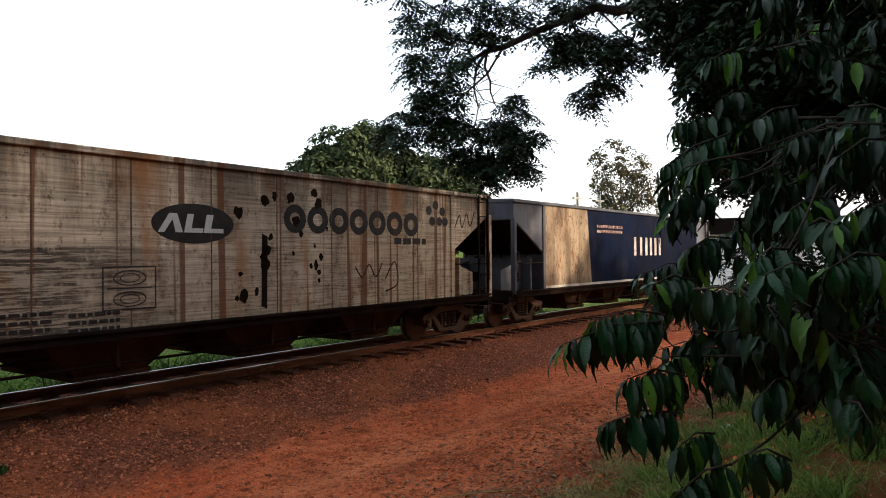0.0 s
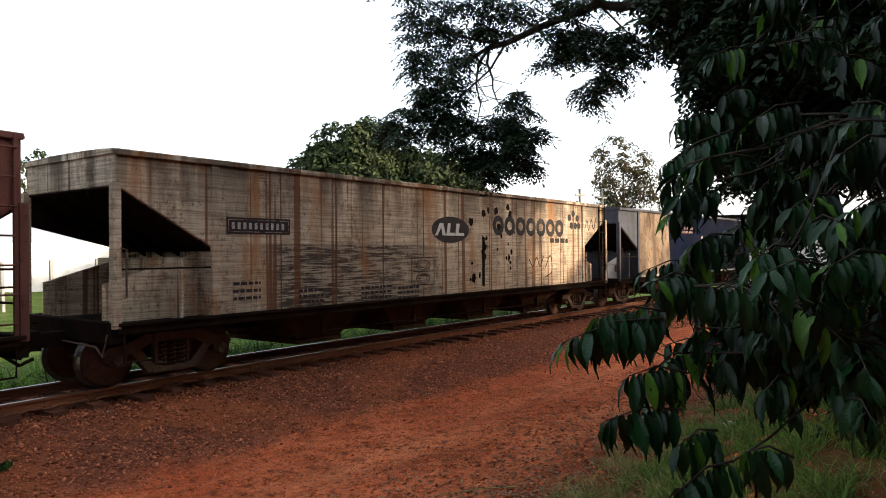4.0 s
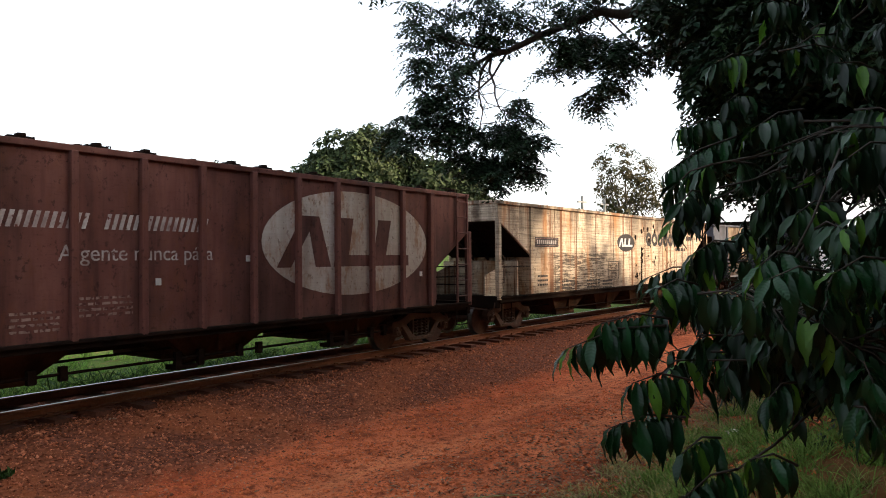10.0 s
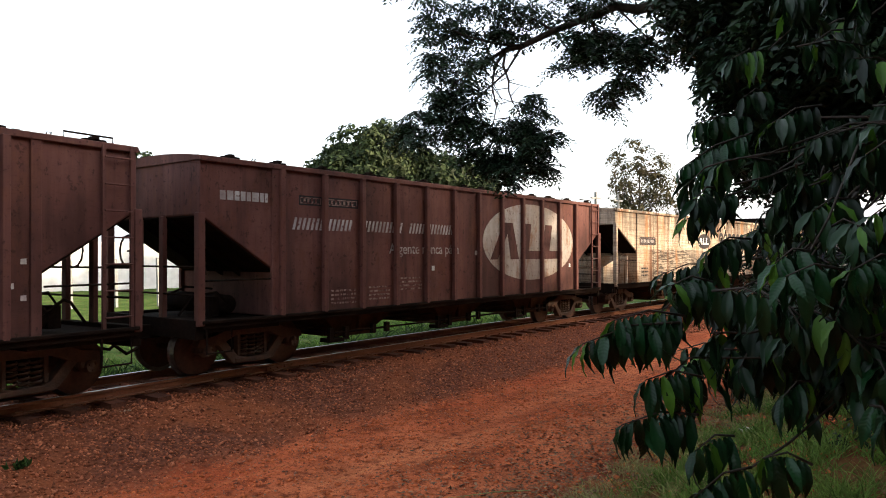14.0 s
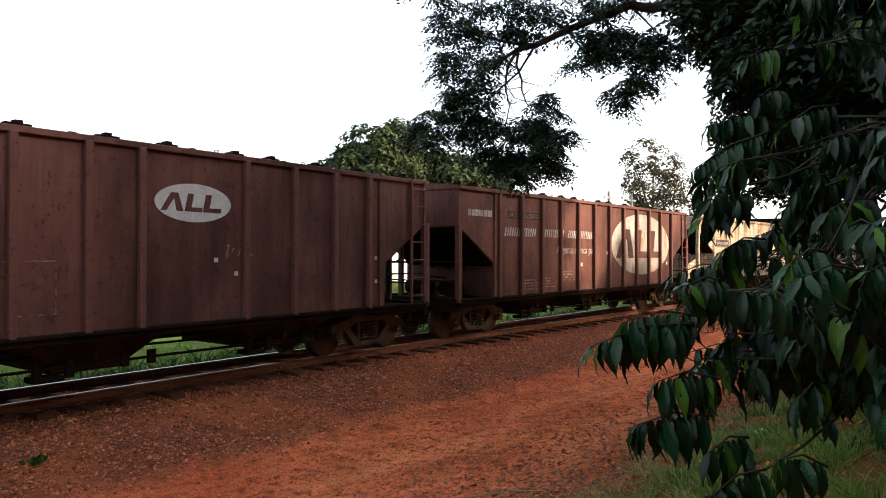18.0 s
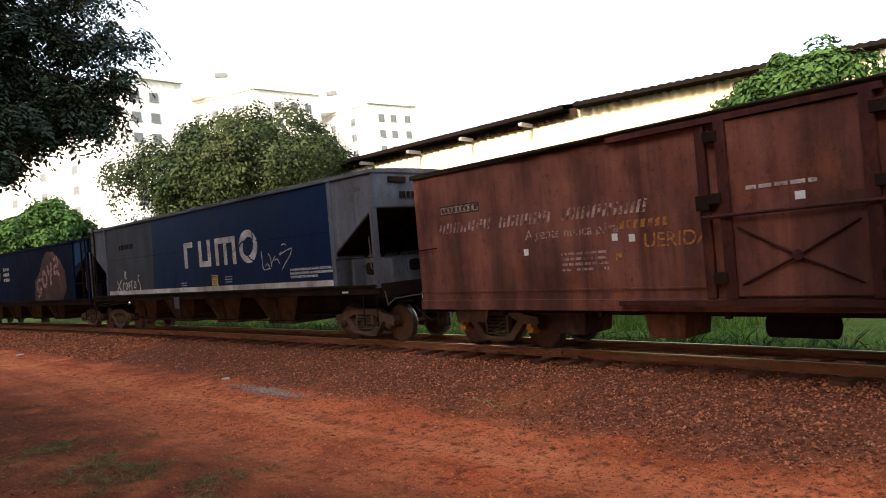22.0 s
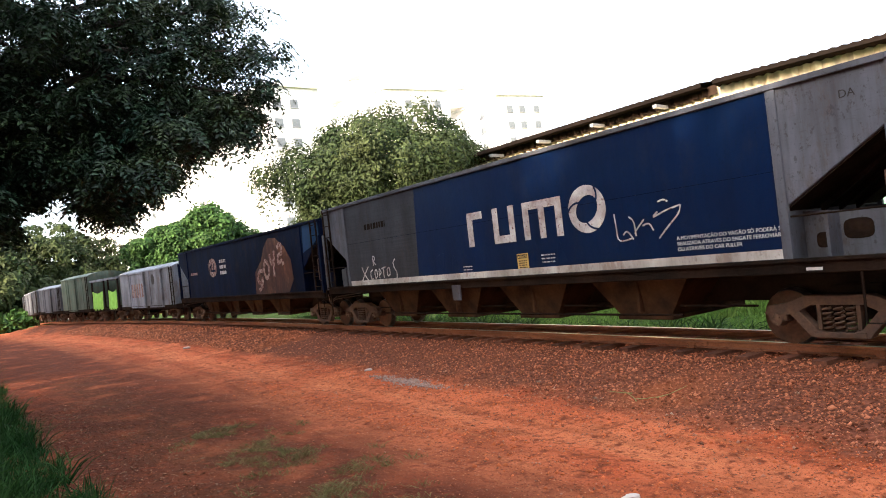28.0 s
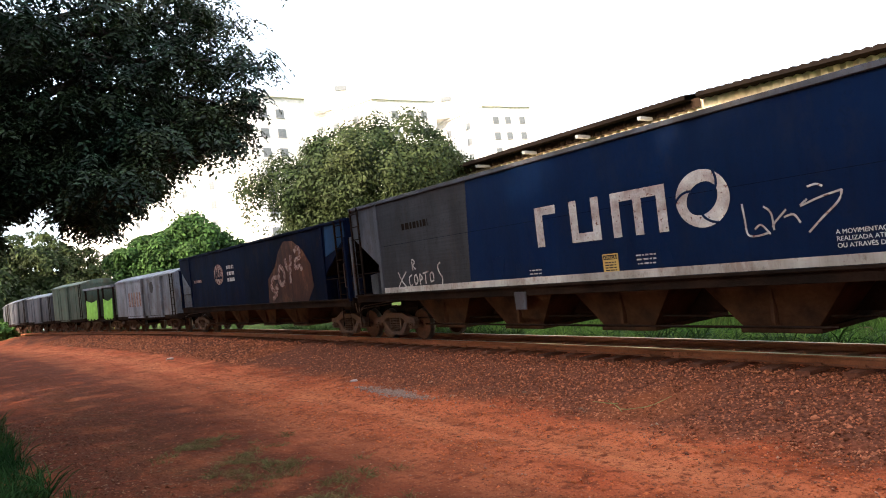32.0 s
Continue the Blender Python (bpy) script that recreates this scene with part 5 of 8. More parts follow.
    p = np.concatenate([pads(rows, 12.8, rng, 4, 0.35), pads(((-63.6, 13.3, -65.6, 13.2, 0.19), (-64.4, 14.8, -66.2, 14.4, 0.2)), 12.8, rng, 2, 0.2)])
    q, way, up_, ln = rosettes(p, rng, 0.33, 13, 0.10, 5, 0.45)
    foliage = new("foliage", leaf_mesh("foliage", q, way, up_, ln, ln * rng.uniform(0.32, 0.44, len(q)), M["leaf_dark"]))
    foliage.parent = ob

    # trees behind the lane that keep the sun off it
    for x, y, top, r, seed in ((-40, -18, 16, 7.0, 51), (-29, -11, 15, 6.5, 52), (-19, -10, 15, 6.0, 53), (-9, -9, 15, 6.0, 54), (1, -9, 14, 6.0, 55), (9, -11, 13, 5.0, 56),
                               (-24, -22, 19, 8.0, 57), (-6, -22, 19, 8.0, 58), (10, -24, 18, 7.0, 59), (17, -9, 15, 5.0, 60), (-46, -28, 19, 8.0, 61), (23, -10, 14.5, 4.5, 63), (-58, -26, 18, 7.0, 64), (-76, -38, 19, 8.0, 65), (-96, -52, 19, 8.0, 66), (30, -8, 8.0, 4.5, 67), (37, -8, 8.0, 4.5, 68), (44, -9, 8.5, 4.5, 69), (9, -6, 7.0, 3.5, 70), (15, -5, 7.5, 3.5, 71), (4, -6.5, 6.5, 3.2, 72), (23, -5.5, 8.0, 4.0, 73), (51, -9, 9.0, 4.5, 74), (58, -9, 9.0, 4.5, 75), (66, -10, 9.5, 5.0, 76), (-34, -16, 17, 6.0, 77), (-50, -20, 18, 6.5, 78)):
        f = Vector((x, y, float(G(np.array([x]), np.array([y]))[0])))
        rnd = random.Random(seed)
        blobs = [((x, y, top * 0.62), (r * 0.8, r * 0.8, top * 0.36), 2000)]
        for k in range(6):
            q = 6.283 * k / 6
            blobs.append(((x + math.cos(q) * r * 0.6, y + math.sin(q) * r * 0.6, top * rnd.uniform(0.35, 0.8)), (r * 0.5, r * 0.5, top * 0.2), 560))
        tree("roadside_tree", f, f + Vector((0, 0, top * 0.35)), blobs, 1.05, M["leaf_dark"], "tall dense roadside tree that shades the lane", seed, 0.4, fan=1.6)
    # the crown of the tree under which the camera stands
    f = spot(165, 4.5)
    blobs = [((x, y, z), (r, r, r * 0.6), 1500) for x, y, z, r in ((0, -3, 8.0, 3.4), (-5, -3.5, 8.0, 3.0), (5, -4, 8.0, 3.0), (0, -6, 5.0, 3.0))]
    tree("roadside_tree", f, f + Vector((0, 0, 6.0)), blobs, 0.6, M["leaf_dark"], "tall dense roadside tree that shades the lane", 62, 0.4)


def build_shrub():
    """The young tree close to the camera, with large drooping ribbed leaves."""
    rng = np.random.default_rng(77)
    shrub = empty("young_tree", Matrix(), "young tree with large glossy drooping leaves beside the lane", "tree")
    wood = Mesh()
    foot = toward(-91, 3.9)
    foot.z = float(ground_z(np.array([foot.x]), np.array([foot.y]))[0])
    stem = [foot - Vector((0, 0, 0.2)), foot + Vector((0.05, 0.05, 1.0)), foot + Vector((0.0, 0.1, 2.1)), foot + Vector((0.1, 0.0, 3.2)), foot + Vector((0.15, 0.1, 4.2))]
    wood.tube(stem, 0.05, 8, 0, 0.015)

    def way(turn, dist, lift):
        """A place dist metres off at that turn, lifted by lift degrees from eye level."""
        p = toward(turn, dist)
        p.z = EYE_Z + math.tan(radians(lift)) * dist
        return p

    # twigs: turn and lift of base and tip, distance, leaves
    outer = ((-71.9, -6.6, -64.7, -8.3, 2.7, 11), (-72.2, -6.1, -67.1, -6.5, 2.75, 8), (-74.2, -3.6, -71.3, -3.9, 2.9, 6), (-73.4, -10.5, -69.3, -10.9, 2.75, 7),
              (-73.1, -13.2, -67.5, -14.2, 2.7, 9), (-75.5, -14.5, -72.8, -15.7, 2.65, 6), (-76.6, -16.5, -72.7, -18.8, 2.6, 7), (-80.5, -15.9, -77.3, -15.8, 2.6, 6),
              (-80.6, -1.4, -78.3, -2.3, 2.75, 5), (-82.6, -2.7, -78.9, -3.2, 2.6, 7), (-86.3, -1.9, -83.1, -2.7, 2.7, 7), (-84.2, -8.6, -85.2, -10.1, 2.8, 4),
              (-80.6, -10.4, -78.7, -11.7, 2.9, 5), (-84.1, -11.7, -85.3, -12.9, 2.7, 4))
    higher = ((-77.3, 8.3, -73.4, 8.0, 3.9, 9), (-77.2, 7.1, -72.1, 4.7, 3.7, 11), (-76.3, 2.9, -72.6, 1.0, 3.5, 8), (-78.3, 12.7, -75.9, 12.4, 4.1, 6),
              (-81.7, 15.5, -79.0, 16.1, 4.0, 6), (-78.3, 9.9, -76.6, 9.6, 4.0, 5), (-81.6, 8.6, -78.2, 7.5, 3.4, 6), (-84.4, 6.6, -81.0, 6.3, 3.3, 7),
              (-86.7, 5.8, -84.0, 5.0, 3.0, 6), (-76.9, -0.5, -74.0, -1.3, 3.3, 7), (-83.3, 2.1, -80.8, 1.3, 3.2, 6), (-86.6, 1.6, -84.3, 0.9, 3.0, 6),
              (-86.5, 10.3, -83.4, 11.5, 3.6, 7), (-83.5, 13.4, -81.0, 12.8, 3.9, 6))
    arms = []
    for b0, b1, t0, t1, dist, n in outer + higher:
        arms.append((way(b0, dist + 0.15, b1), way(t0, dist, t1), round(n * 1.35)))
    for i in range(78):      # the crown behind them
        lift, dist = rng.uniform(-9.0, 27.0), rng.uniform(3.3, 4.7)
        turn = rng.uniform(-95, -76.5 - max(0.0, lift) * 0.12 - (4.5 if lift < -3 else 0))
        base = way(turn, dist + 0.2, lift)
        reach = rng.uniform(0, 6.283)
        arms.append((base, base + Vector((math.cos(reach) * 0.34, math.sin(reach) * 0.34, rng.uniform(-0.22, 0.06))), 9))
    for i in range(64):      # the dense lower crown
        base = way(rng.uniform(-93, -74.5), rng.uniform(3.1, 4.2), rng.uniform(-7.5, 7.0))
        reach = rng.uniform(0, 6.283)
        arms.append((base, base + Vector((math.cos(reach) * 0.3, math.sin(reach) * 0.3, rng.uniform(-0.2, 0.04))), 8))
    for i in range(38):      # small leaves low in the middle
        base = way(rng.uniform(-84, -73.0), rng.uniform(2.95, 3.6), rng.uniform(-10.5, -3.5))
        reach = rng.uniform(0, 6.283)
        arms.append((base, base + Vector((math.cos(reach) * 0.24, math.sin(reach) * 0.24, rng.uniform(-0.2, 0.0))), 6))
    twigs = []
    for base, tip, n in arms:
        root = min(stem[1:], key=lambda q: abs(q.z - base.z - 0.1))
        if rng.uniform() < 0.25:
            knee = root.lerp(base, 0.55) + Vector((rng.normal(0, 0.12), rng.normal(0, 0.12), rng.uniform(0.1, 0.22)))
            wood.tube([root, root.lerp(knee, 0.5) + Vector((0, 0, 0.08)), knee, base.lerp(knee, 0.35) + Vector((rng.normal(0, 0.04), 0, -0.02)), base], 0.008, 5, 0, 0.004)
        bend = base.lerp(tip, 0.5) + Vector((0, 0, 0.03))
        wood.tube([base, bend, tip], 0.0055, 5, 0, 0.002)
        twigs.append((base, bend, tip, n))
    part("stem", wood, M["bark"], shrub, "thin grey-brown stem and twigs", smooth=True)
    # one large ribbed leaf, bent down along its length
    def leaf(length, width, curl):
        m, rows = Mesh(), 7
        for i in range(rows):
            t = i / (rows - 1)
            w = width * 0.5 * math.sin(min(1.0, t * 1.08 + 0.03) * math.pi) ** 0.8 + 0.001
            x = length * (t - curl * t ** 3 * 0.25)
            z = -length * curl * t * t * 0.6
            for q in (-1, -0.5, 0, 0.5, 1):
                m.v.append((x + (0.018 * length if abs(q) == 0.5 else 0), q * w, z + abs(q) * w * 0.35 + (0.004 if i % 2 else -0.004) * abs(q)))
        for i in range(rows - 1):
            for j in range(4):
                a = i * 5 + j
                m.f.append((a, a + 1, a + 6, a + 5))
                m.m.append(0)
        return m
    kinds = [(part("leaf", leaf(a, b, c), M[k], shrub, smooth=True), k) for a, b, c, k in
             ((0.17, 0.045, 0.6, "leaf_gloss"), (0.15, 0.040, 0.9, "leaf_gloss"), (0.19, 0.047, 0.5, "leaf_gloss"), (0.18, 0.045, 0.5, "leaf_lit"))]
    used = [False] * 4
    count, rest = 0, []
    for base, bend, tip, n in twigs:
        axis = tip - base
        heading_ = math.degrees(math.atan2(axis.y, axis.x))
        for i in range(n):
            for side in (1, -1):
                t = min(1.0, 0.1 + 0.9 * (i + 0.25 * (side > 0)) / (n - 1))
                p = base * (1 - t) ** 2 + bend * 2 * t * (1 - t) + tip * t * t
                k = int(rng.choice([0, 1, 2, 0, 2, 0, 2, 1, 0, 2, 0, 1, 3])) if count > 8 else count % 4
                yaw = heading_ + side * (62 + rng.normal(0, 16)) * (1 - 0.75 * (t > 0.97))
                m = pose(p.x, p.y, p.z) @ pose(0, 0, 0, 0, 0, yaw) @ pose(0, 0, 0, 0, float(np.clip(rng.normal(60, 17), 15, 88)), 0) @ pose(0, 0, 0, rng.normal(0, 16), 0, 0)
                m = m @ Matrix.Scale(float(rng.uniform(0.8, 1.1) * (0.72 + 0.36 * math.sin(3.14 * min(1, t * 0.8 + 0.15)))), 4)
                if not used[k]:
                    kinds[k][0].matrix_basis, used[k] = m, True
                elif count < 300:
                    again("leaf", kinds[k][0], shrub, m)
                else:
                    rest.append((k, m))
                count += 1
    # leaves past the first 300 get the shaded tone, or the lit one
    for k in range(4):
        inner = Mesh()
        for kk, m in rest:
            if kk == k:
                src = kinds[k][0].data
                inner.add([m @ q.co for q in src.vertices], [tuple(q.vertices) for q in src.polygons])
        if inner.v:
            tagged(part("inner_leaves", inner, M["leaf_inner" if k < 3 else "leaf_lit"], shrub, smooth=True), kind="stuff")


# ---------------------------------------------------------------- buildings
def build_blocks():
    def block(name, a, b, c, top, storeys, cols_ab, cols_bc, label, tank=None):
        """A tall block over the corners a, b, c (turn, distance) with b the nearest; walls a-b and b-c carry windows."""
        A, B, C = (toward(*q) for q in (a, b, c))
        Dd = A + C - B
        house = empty(name, Matrix(), label, "apartment building")
        z0 = -1.0
        m = Mesh()
        v = [(p.x, p.y, z) for z in (z0, top) for p in (A, B, C, Dd)]
        m.add(v, [(0, 1, 5, 4), (1, 2, 6, 5), (2, 3, 7, 6), (3, 0, 4, 7)])
        part("wall", m, M["render_white"], house)
        r = Mesh()
        cen = (A + C) / 2
        outer = [p + (p - cen).normalized() * 0.5 for p in (A, B, C, Dd)]
        r.add([(p.x, p.y, z) for z in (top, top + 0.45) for p in outer], [(0, 1, 2, 3), (7, 6, 5, 4), (0, 4, 5, 1), (1, 5, 6, 2), (2, 6, 7, 3), (3, 7, 4, 0)])
        part("roof", r, M["render_white"], house, "flat roof with a thin parapet")
        proto = None
        for P, Q, cols in ((A, B, cols_ab), (B, C, cols_bc)):
            e = (Q - P)
            n = Vector((e.y, -e.x, 0)).normalized()
            if n.dot(-P) < 0:
                n = -n
            ang = math.degrees(math.atan2(-n.x, n.y)) + 180
            for i in range(storeys):
                z = top - 2.3 - 2.8 * i
                for c in cols:
                    p = P.lerp(Q, c)
                    at = pose(p.x + n.x * 0.02, p.y + n.y * 0.02, z, rz=ang)
                    if proto is None:
                        proto = part("window", Mesh().box(-0.62, 0.62, -0.05, 0.05, -0.6, 0.6, 1).box(-0.55, -0.02, -0.07, 0.04, -0.53, 0.53, 0).box(0.02, 0.55, -0.07, 0.04, -0.53, 0.53, 0)
                                     .box(-0.7, 0.7, -0.12, 0.02, -0.7, -0.62, 1), [M["glass"], M["frame_grey"]], house)
                        proto.matrix_basis = at
                    else:
                        again("window", proto, house, at)
        if tank:
            p = toward(tank[0], tank[1])
            t = Mesh().box(-5, 5, -4, 4, top + 0.4, top + 4.6)
            t.box(-0.95, 0.95, -4.25, -3.9, top + 3.4, top + 4.15, 1)
            ob = part("water_tank", t, [M["render_white"], M["glass"]], house, "white rooftop tank room with a dark vent")
            ob.matrix_basis = pose(p.x, p.y, 0, rz=tank[0])

    block("apartment_building", (93, 150), (78.9, 100), (74.6, 104), 31.0, 9, [0.12, 0.22, 0.34, 0.46, 0.58, 0.7, 0.82], [0.22, 0.52], "tall white apartment block with rows of small windows")
    block("apartment_building", (74.6, 122), (69.2, 112), (64.2, 118), 32.2, 9, [0.2, 0.45, 0.75], [0.33, 0.58, 0.8], "tall white apartment block with rooftop tank rooms", (71.6, 121))
    block("apartment_building", (64.4, 133), (60.4, 122), (56.6, 128), 31.2, 9, [0.3, 0.7], [0.25, 0.5, 0.8], "tall white apartment block beyond the warehouse", (63.2, 132))


def build_shed():
    """The long warehouse behind the track."""
    shed = empty("warehouse", Matrix(), "long cream corrugated warehouse with a dark eaves roof", "warehouse")
    P, Q, R = toward(67.6, 45.0), toward(43.6, 32.0), toward(22.5, 31.0)
    top = 8.3

    def corrugated(a, b, z0, z1, pitch, depth):
        m = Mesh()
        e = b - a
        n = Vector((e.y, -e.x, 0)).normalized()
        if n.dot(-a) < 0:
            n = -n
        k = int(e.length / pitch) * 2
        for i in range(k + 1):
            p = a + e * (i / k) + n * (depth if i % 2 else 0)
            m.v += [(p.x, p.y, z0), (p.x, p.y, z1)]
        for i in range(k):
            m.f.append((2 * i, 2 * i + 2, 2 * i + 3, 2 * i + 1))
            m.m.append(0)
        return m, n

    for a, b, mt in ((P, Q, "cream"), (Q, R, "cream")):
        m, n = corrugated(a, b, -1.2, top, 0.42, 0.16)
        part("wall", m, M[mt], shed)
    e = (Q - P).normalized()
    n = Vector((e.y, -e.x, 0))
    if n.dot(-P) < 0:
        n = -n
    for a, b, z, name in ((P - e * 1.2, P.lerp(Q, 0.985), top, "eaves_roof"), (Q, R, top, "eaves_roof")):
        ee = (b - a).normalized()
        nn = Vector((ee.y, -ee.x, 0))
        if nn.dot(-a) < 0:
            nn = -nn
        m = Mesh()
        k = int((b - a).length / 0.35) * 2
        for i in range(k + 1):
            p = a + (b - a) * (i / k)
            w = 0.05 if i % 2 else 0.0
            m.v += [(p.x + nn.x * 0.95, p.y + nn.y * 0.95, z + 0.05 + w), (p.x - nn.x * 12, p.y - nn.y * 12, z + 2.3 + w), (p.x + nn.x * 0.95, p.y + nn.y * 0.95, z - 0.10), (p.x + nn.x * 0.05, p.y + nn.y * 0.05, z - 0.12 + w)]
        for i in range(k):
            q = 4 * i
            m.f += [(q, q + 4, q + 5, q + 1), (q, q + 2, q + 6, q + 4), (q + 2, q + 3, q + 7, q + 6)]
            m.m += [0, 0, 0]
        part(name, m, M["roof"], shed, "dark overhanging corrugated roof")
    # dark brown strip along the top of the wall
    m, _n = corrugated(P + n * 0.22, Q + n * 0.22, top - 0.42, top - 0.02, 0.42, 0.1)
    part("eaves_sheet", m, M["brown_band"], shed, "dark brown corrugated strip under the eaves")
    for i in range(6):
        p = P.lerp(Q, 0.06 + i * 0.165) + n * 0.75
        part("eaves_bracket", Mesh().box(-0.09, 0.09, -0.5, 0.45, -0.08, 0.06), M["frame_grey"], shed, "pale bracket under the eaves").matrix_basis = pose(p.x, p.y, top - 0.36, rz=math.degrees(math.atan2(-n.x, n.y)) + 180)
    p = Q.lerp(R, 0.62)
    part("rusty_door", Mesh().box(-1.1, 1.1, -0.06, 0.12, -1.6, 0.9), M["rust_sheet"], shed, "rust-stained sheet door").matrix_basis = pose(p.x, p.y, top - 1.7, rz=math.degrees(math.atan2(-n.x, n.y)) + 180)
    for a, b, c, name in ((22.6, 17.4, 33.0, "house"),):
        A, B = toward(a, c), toward(b, c)
        h = empty(name, Matrix(), "white house with a dark low roof behind the warehouse", "house")
        e = (B - A)
        far = Vector((e.y, -e.x, 0)).normalized() * (-1 if Vector((e.y, -e.x, 0)).dot(-A) > 0 else 1) * 8
        m = Mesh().add([(p.x, p.y, z) for z in (-1, 8.0) for p in (A, B, B + far, A + far)], [(0, 1, 5, 4), (1, 2, 6, 5), (2, 3, 7, 6), (3, 0, 4, 7)])
        part("wall", m, M["render_white"], h)
        o = [A - e * 0.08 - far * 0.06, B + e * 0.08 - far * 0.06, B + e * 0.08 + far, A - e * 0.08 + far]
        part("roof", Mesh().add([(p.x, p.y, z) for z in (8.0, 8.25) for p in o], [(0, 1, 2, 3), (7, 6, 5, 4), (0, 4, 5, 1), (1, 5, 6, 2), (2, 6, 7, 3), (3, 7, 4, 0)]), M["roof"], h)
    # end wall and back of the warehouse
    back = -n * 14
    m = Mesh().add([(p.x, p.y, z) for z in (-1.2, top) for p in (P, P + back)], [(0, 1, 3, 2)])
    part("end_wall", m, M["cream"], shed)


def build_field():
    """Far side of the track: boundary wall, sheds, posts, palm."""
    A, B = toward(-52, 62), toward(-13, 54)
    wall = Mesh()
    e = (B - A)
    ang = math.degrees(math.atan2(e.y, e.x))
    w = thing("boundary_wall", wall.box(0, e.length, -0.1, 0.1, -2.0, 1.9), M["render_white"], "low white boundary wall across the field", "wall", kind="structure")
    w.matrix_basis = pose(A.x, A.y, 0.2, rz=ang)
    for i in range(14):
        p = A.lerp(B, 0.05 + i * 0.07)
        t = thing("fence_post", Mesh().box(-0.07, 0.07, -0.07, 0.07, -1.5, 1.0), M["concrete"], "slim concrete post in the field", "post", "posts in the field", bevel=0.01)
        q = p * 0.72
        t.matrix_basis = pose(q.x, q.y, 0.2)
    g = empty("site_cabin", Matrix(), "dark green corrugated steel cabin behind tall grass", "cabin")
    p = toward(42.3, 24)
    m = Mesh().box(-1.25, 1.25, -1.1, 1.2, -2.0, 2.1)
    for i in range(14):
        m.box(-1.2 + i * 0.18, -1.11 + i * 0.18, -1.14, -1.1, -1.9, 2.0)
    part("body", m, M["green_sheet"], g, bevel=0.01)
    part("roof", Mesh().box(-1.32, 1.32, -1.2, 1.3, 2.1, 2.2), M["green_sheet"], g)
    g.matrix_basis = pose(p.x, p.y, 1.3, rz=42.3)
    A, B = toward(39.4, 25), toward(30, 25.5)
    fence = empty("site_fence", pose(A.x, A.y, 0, rz=math.degrees(math.atan2(B.y - A.y, B.x - A.x))), "mint green sheet fence behind tall grass", "fence")
    k = (B - A).length / 4
    for i in range(4):
        part("panel", Mesh().box(i * k + 0.01, (i + 1) * k - 0.01, -0.03, 0.03, -1.0, 2.95), M["mint_sheet"], fence, bevel=0.005)
    for i in range(5):
        part("post", Mesh().box(i * k - 0.04, i * k + 0.04, 0.03, 0.10, -1.0, 2.9), M["frame_grey"], fence)
    for turn, dist, top in ((-57.9, 50, 6.3), (-66.3, 52, 5.0), (-68.0, 55, 4.9)):
        p = toward(turn, dist)
        t = empty("utility_pole", pose(p.x, p.y, 0), "slim grey concrete utility pole", "pole", "utility poles")
        part("shaft", Mesh().tube([(0, 0, -2.5), (0, 0, top)], 0.15, 8, 0, 0.1), M["concrete"], t)
        part("crossarm", Mesh().box(-0.8, 0.8, -0.05, 0.05, top - 0.5, top - 0.38), M["concrete"], t)
    p = toward(15.6, 42)
    palm = empty("palm", Matrix(), "small palm behind the white house", "palm")
    part("trunk", Mesh().tube([(p.x, p.y, -1), (p.x + 0.2, p.y, 4), (p.x, p.y, 9.4)], 0.16, 8, 0, 0.1), M["bark"], palm)
    fr = Mesh()
    for i in range(13):
        a = 6.283 * i / 13
        pts = [Vector((p.x + math.cos(a) * r, p.y + math.sin(a) * r, 9.4 + 0.9 * r - 0.42 * r * r)) for r in (0, 0.7, 1.3, 1.9, 2.3)]
        for j in range(4):
            for t in (0.0, 0.33, 0.66):
                q = pts[j].lerp(pts[j + 1], t)
                for sgn in (1, -1):
                    d = Vector((-math.sin(a) * sgn + math.cos(a) * 0.5, math.cos(a) * sgn + math.sin(a) * 0.5, -0.5)) * 0.55
                    k = Vector((math.cos(a), math.sin(a), 0)) * 0.14
                    fr.add([q, q + k, q + d], [(0, 1, 2)])
    part("fronds", fr, M["leaf_fresh"], palm)
    h = empty("far_house", Matrix(), "white house with a brown roof beyond the trees", "house")
    p = toward(-79.5, 60)
    part("wall", Mesh().box(-5, 5, -3, 3, -2, 2.0), M["render_white"], h)
    part("roof", Mesh().prism([(-5.5, 2.0), (5.5, 2.0), (5.0, 3.2), (-5.0, 3.2)], -3.4, 3.4), M["roof"], h)
    h.matrix_basis = pose(p.x, p.y, -0.3, rz=-79)


# ---------------------------------------------------------------- the train
WHEEL_R = 0.41
ROLLING = []      # wheelsets that turn
WAGONS = []       # wagon, place along the train, distance of its bogies from the middle
_proto = {}


def shared(key, name, make, parent, at=None, label=""):
    """The first use builds the mesh, later ones share it."""
    if key not in _proto:
        mesh, material, bev, smooth = make()
        _proto[key] = part(name, mesh, material, parent, label, bev, smooth)
        if at is not None:
            _proto[key].matrix_basis = at
        return _proto[key]
    o = again(name, _proto[key], parent, at)
    if label:
        tagged(o, label)
    return o


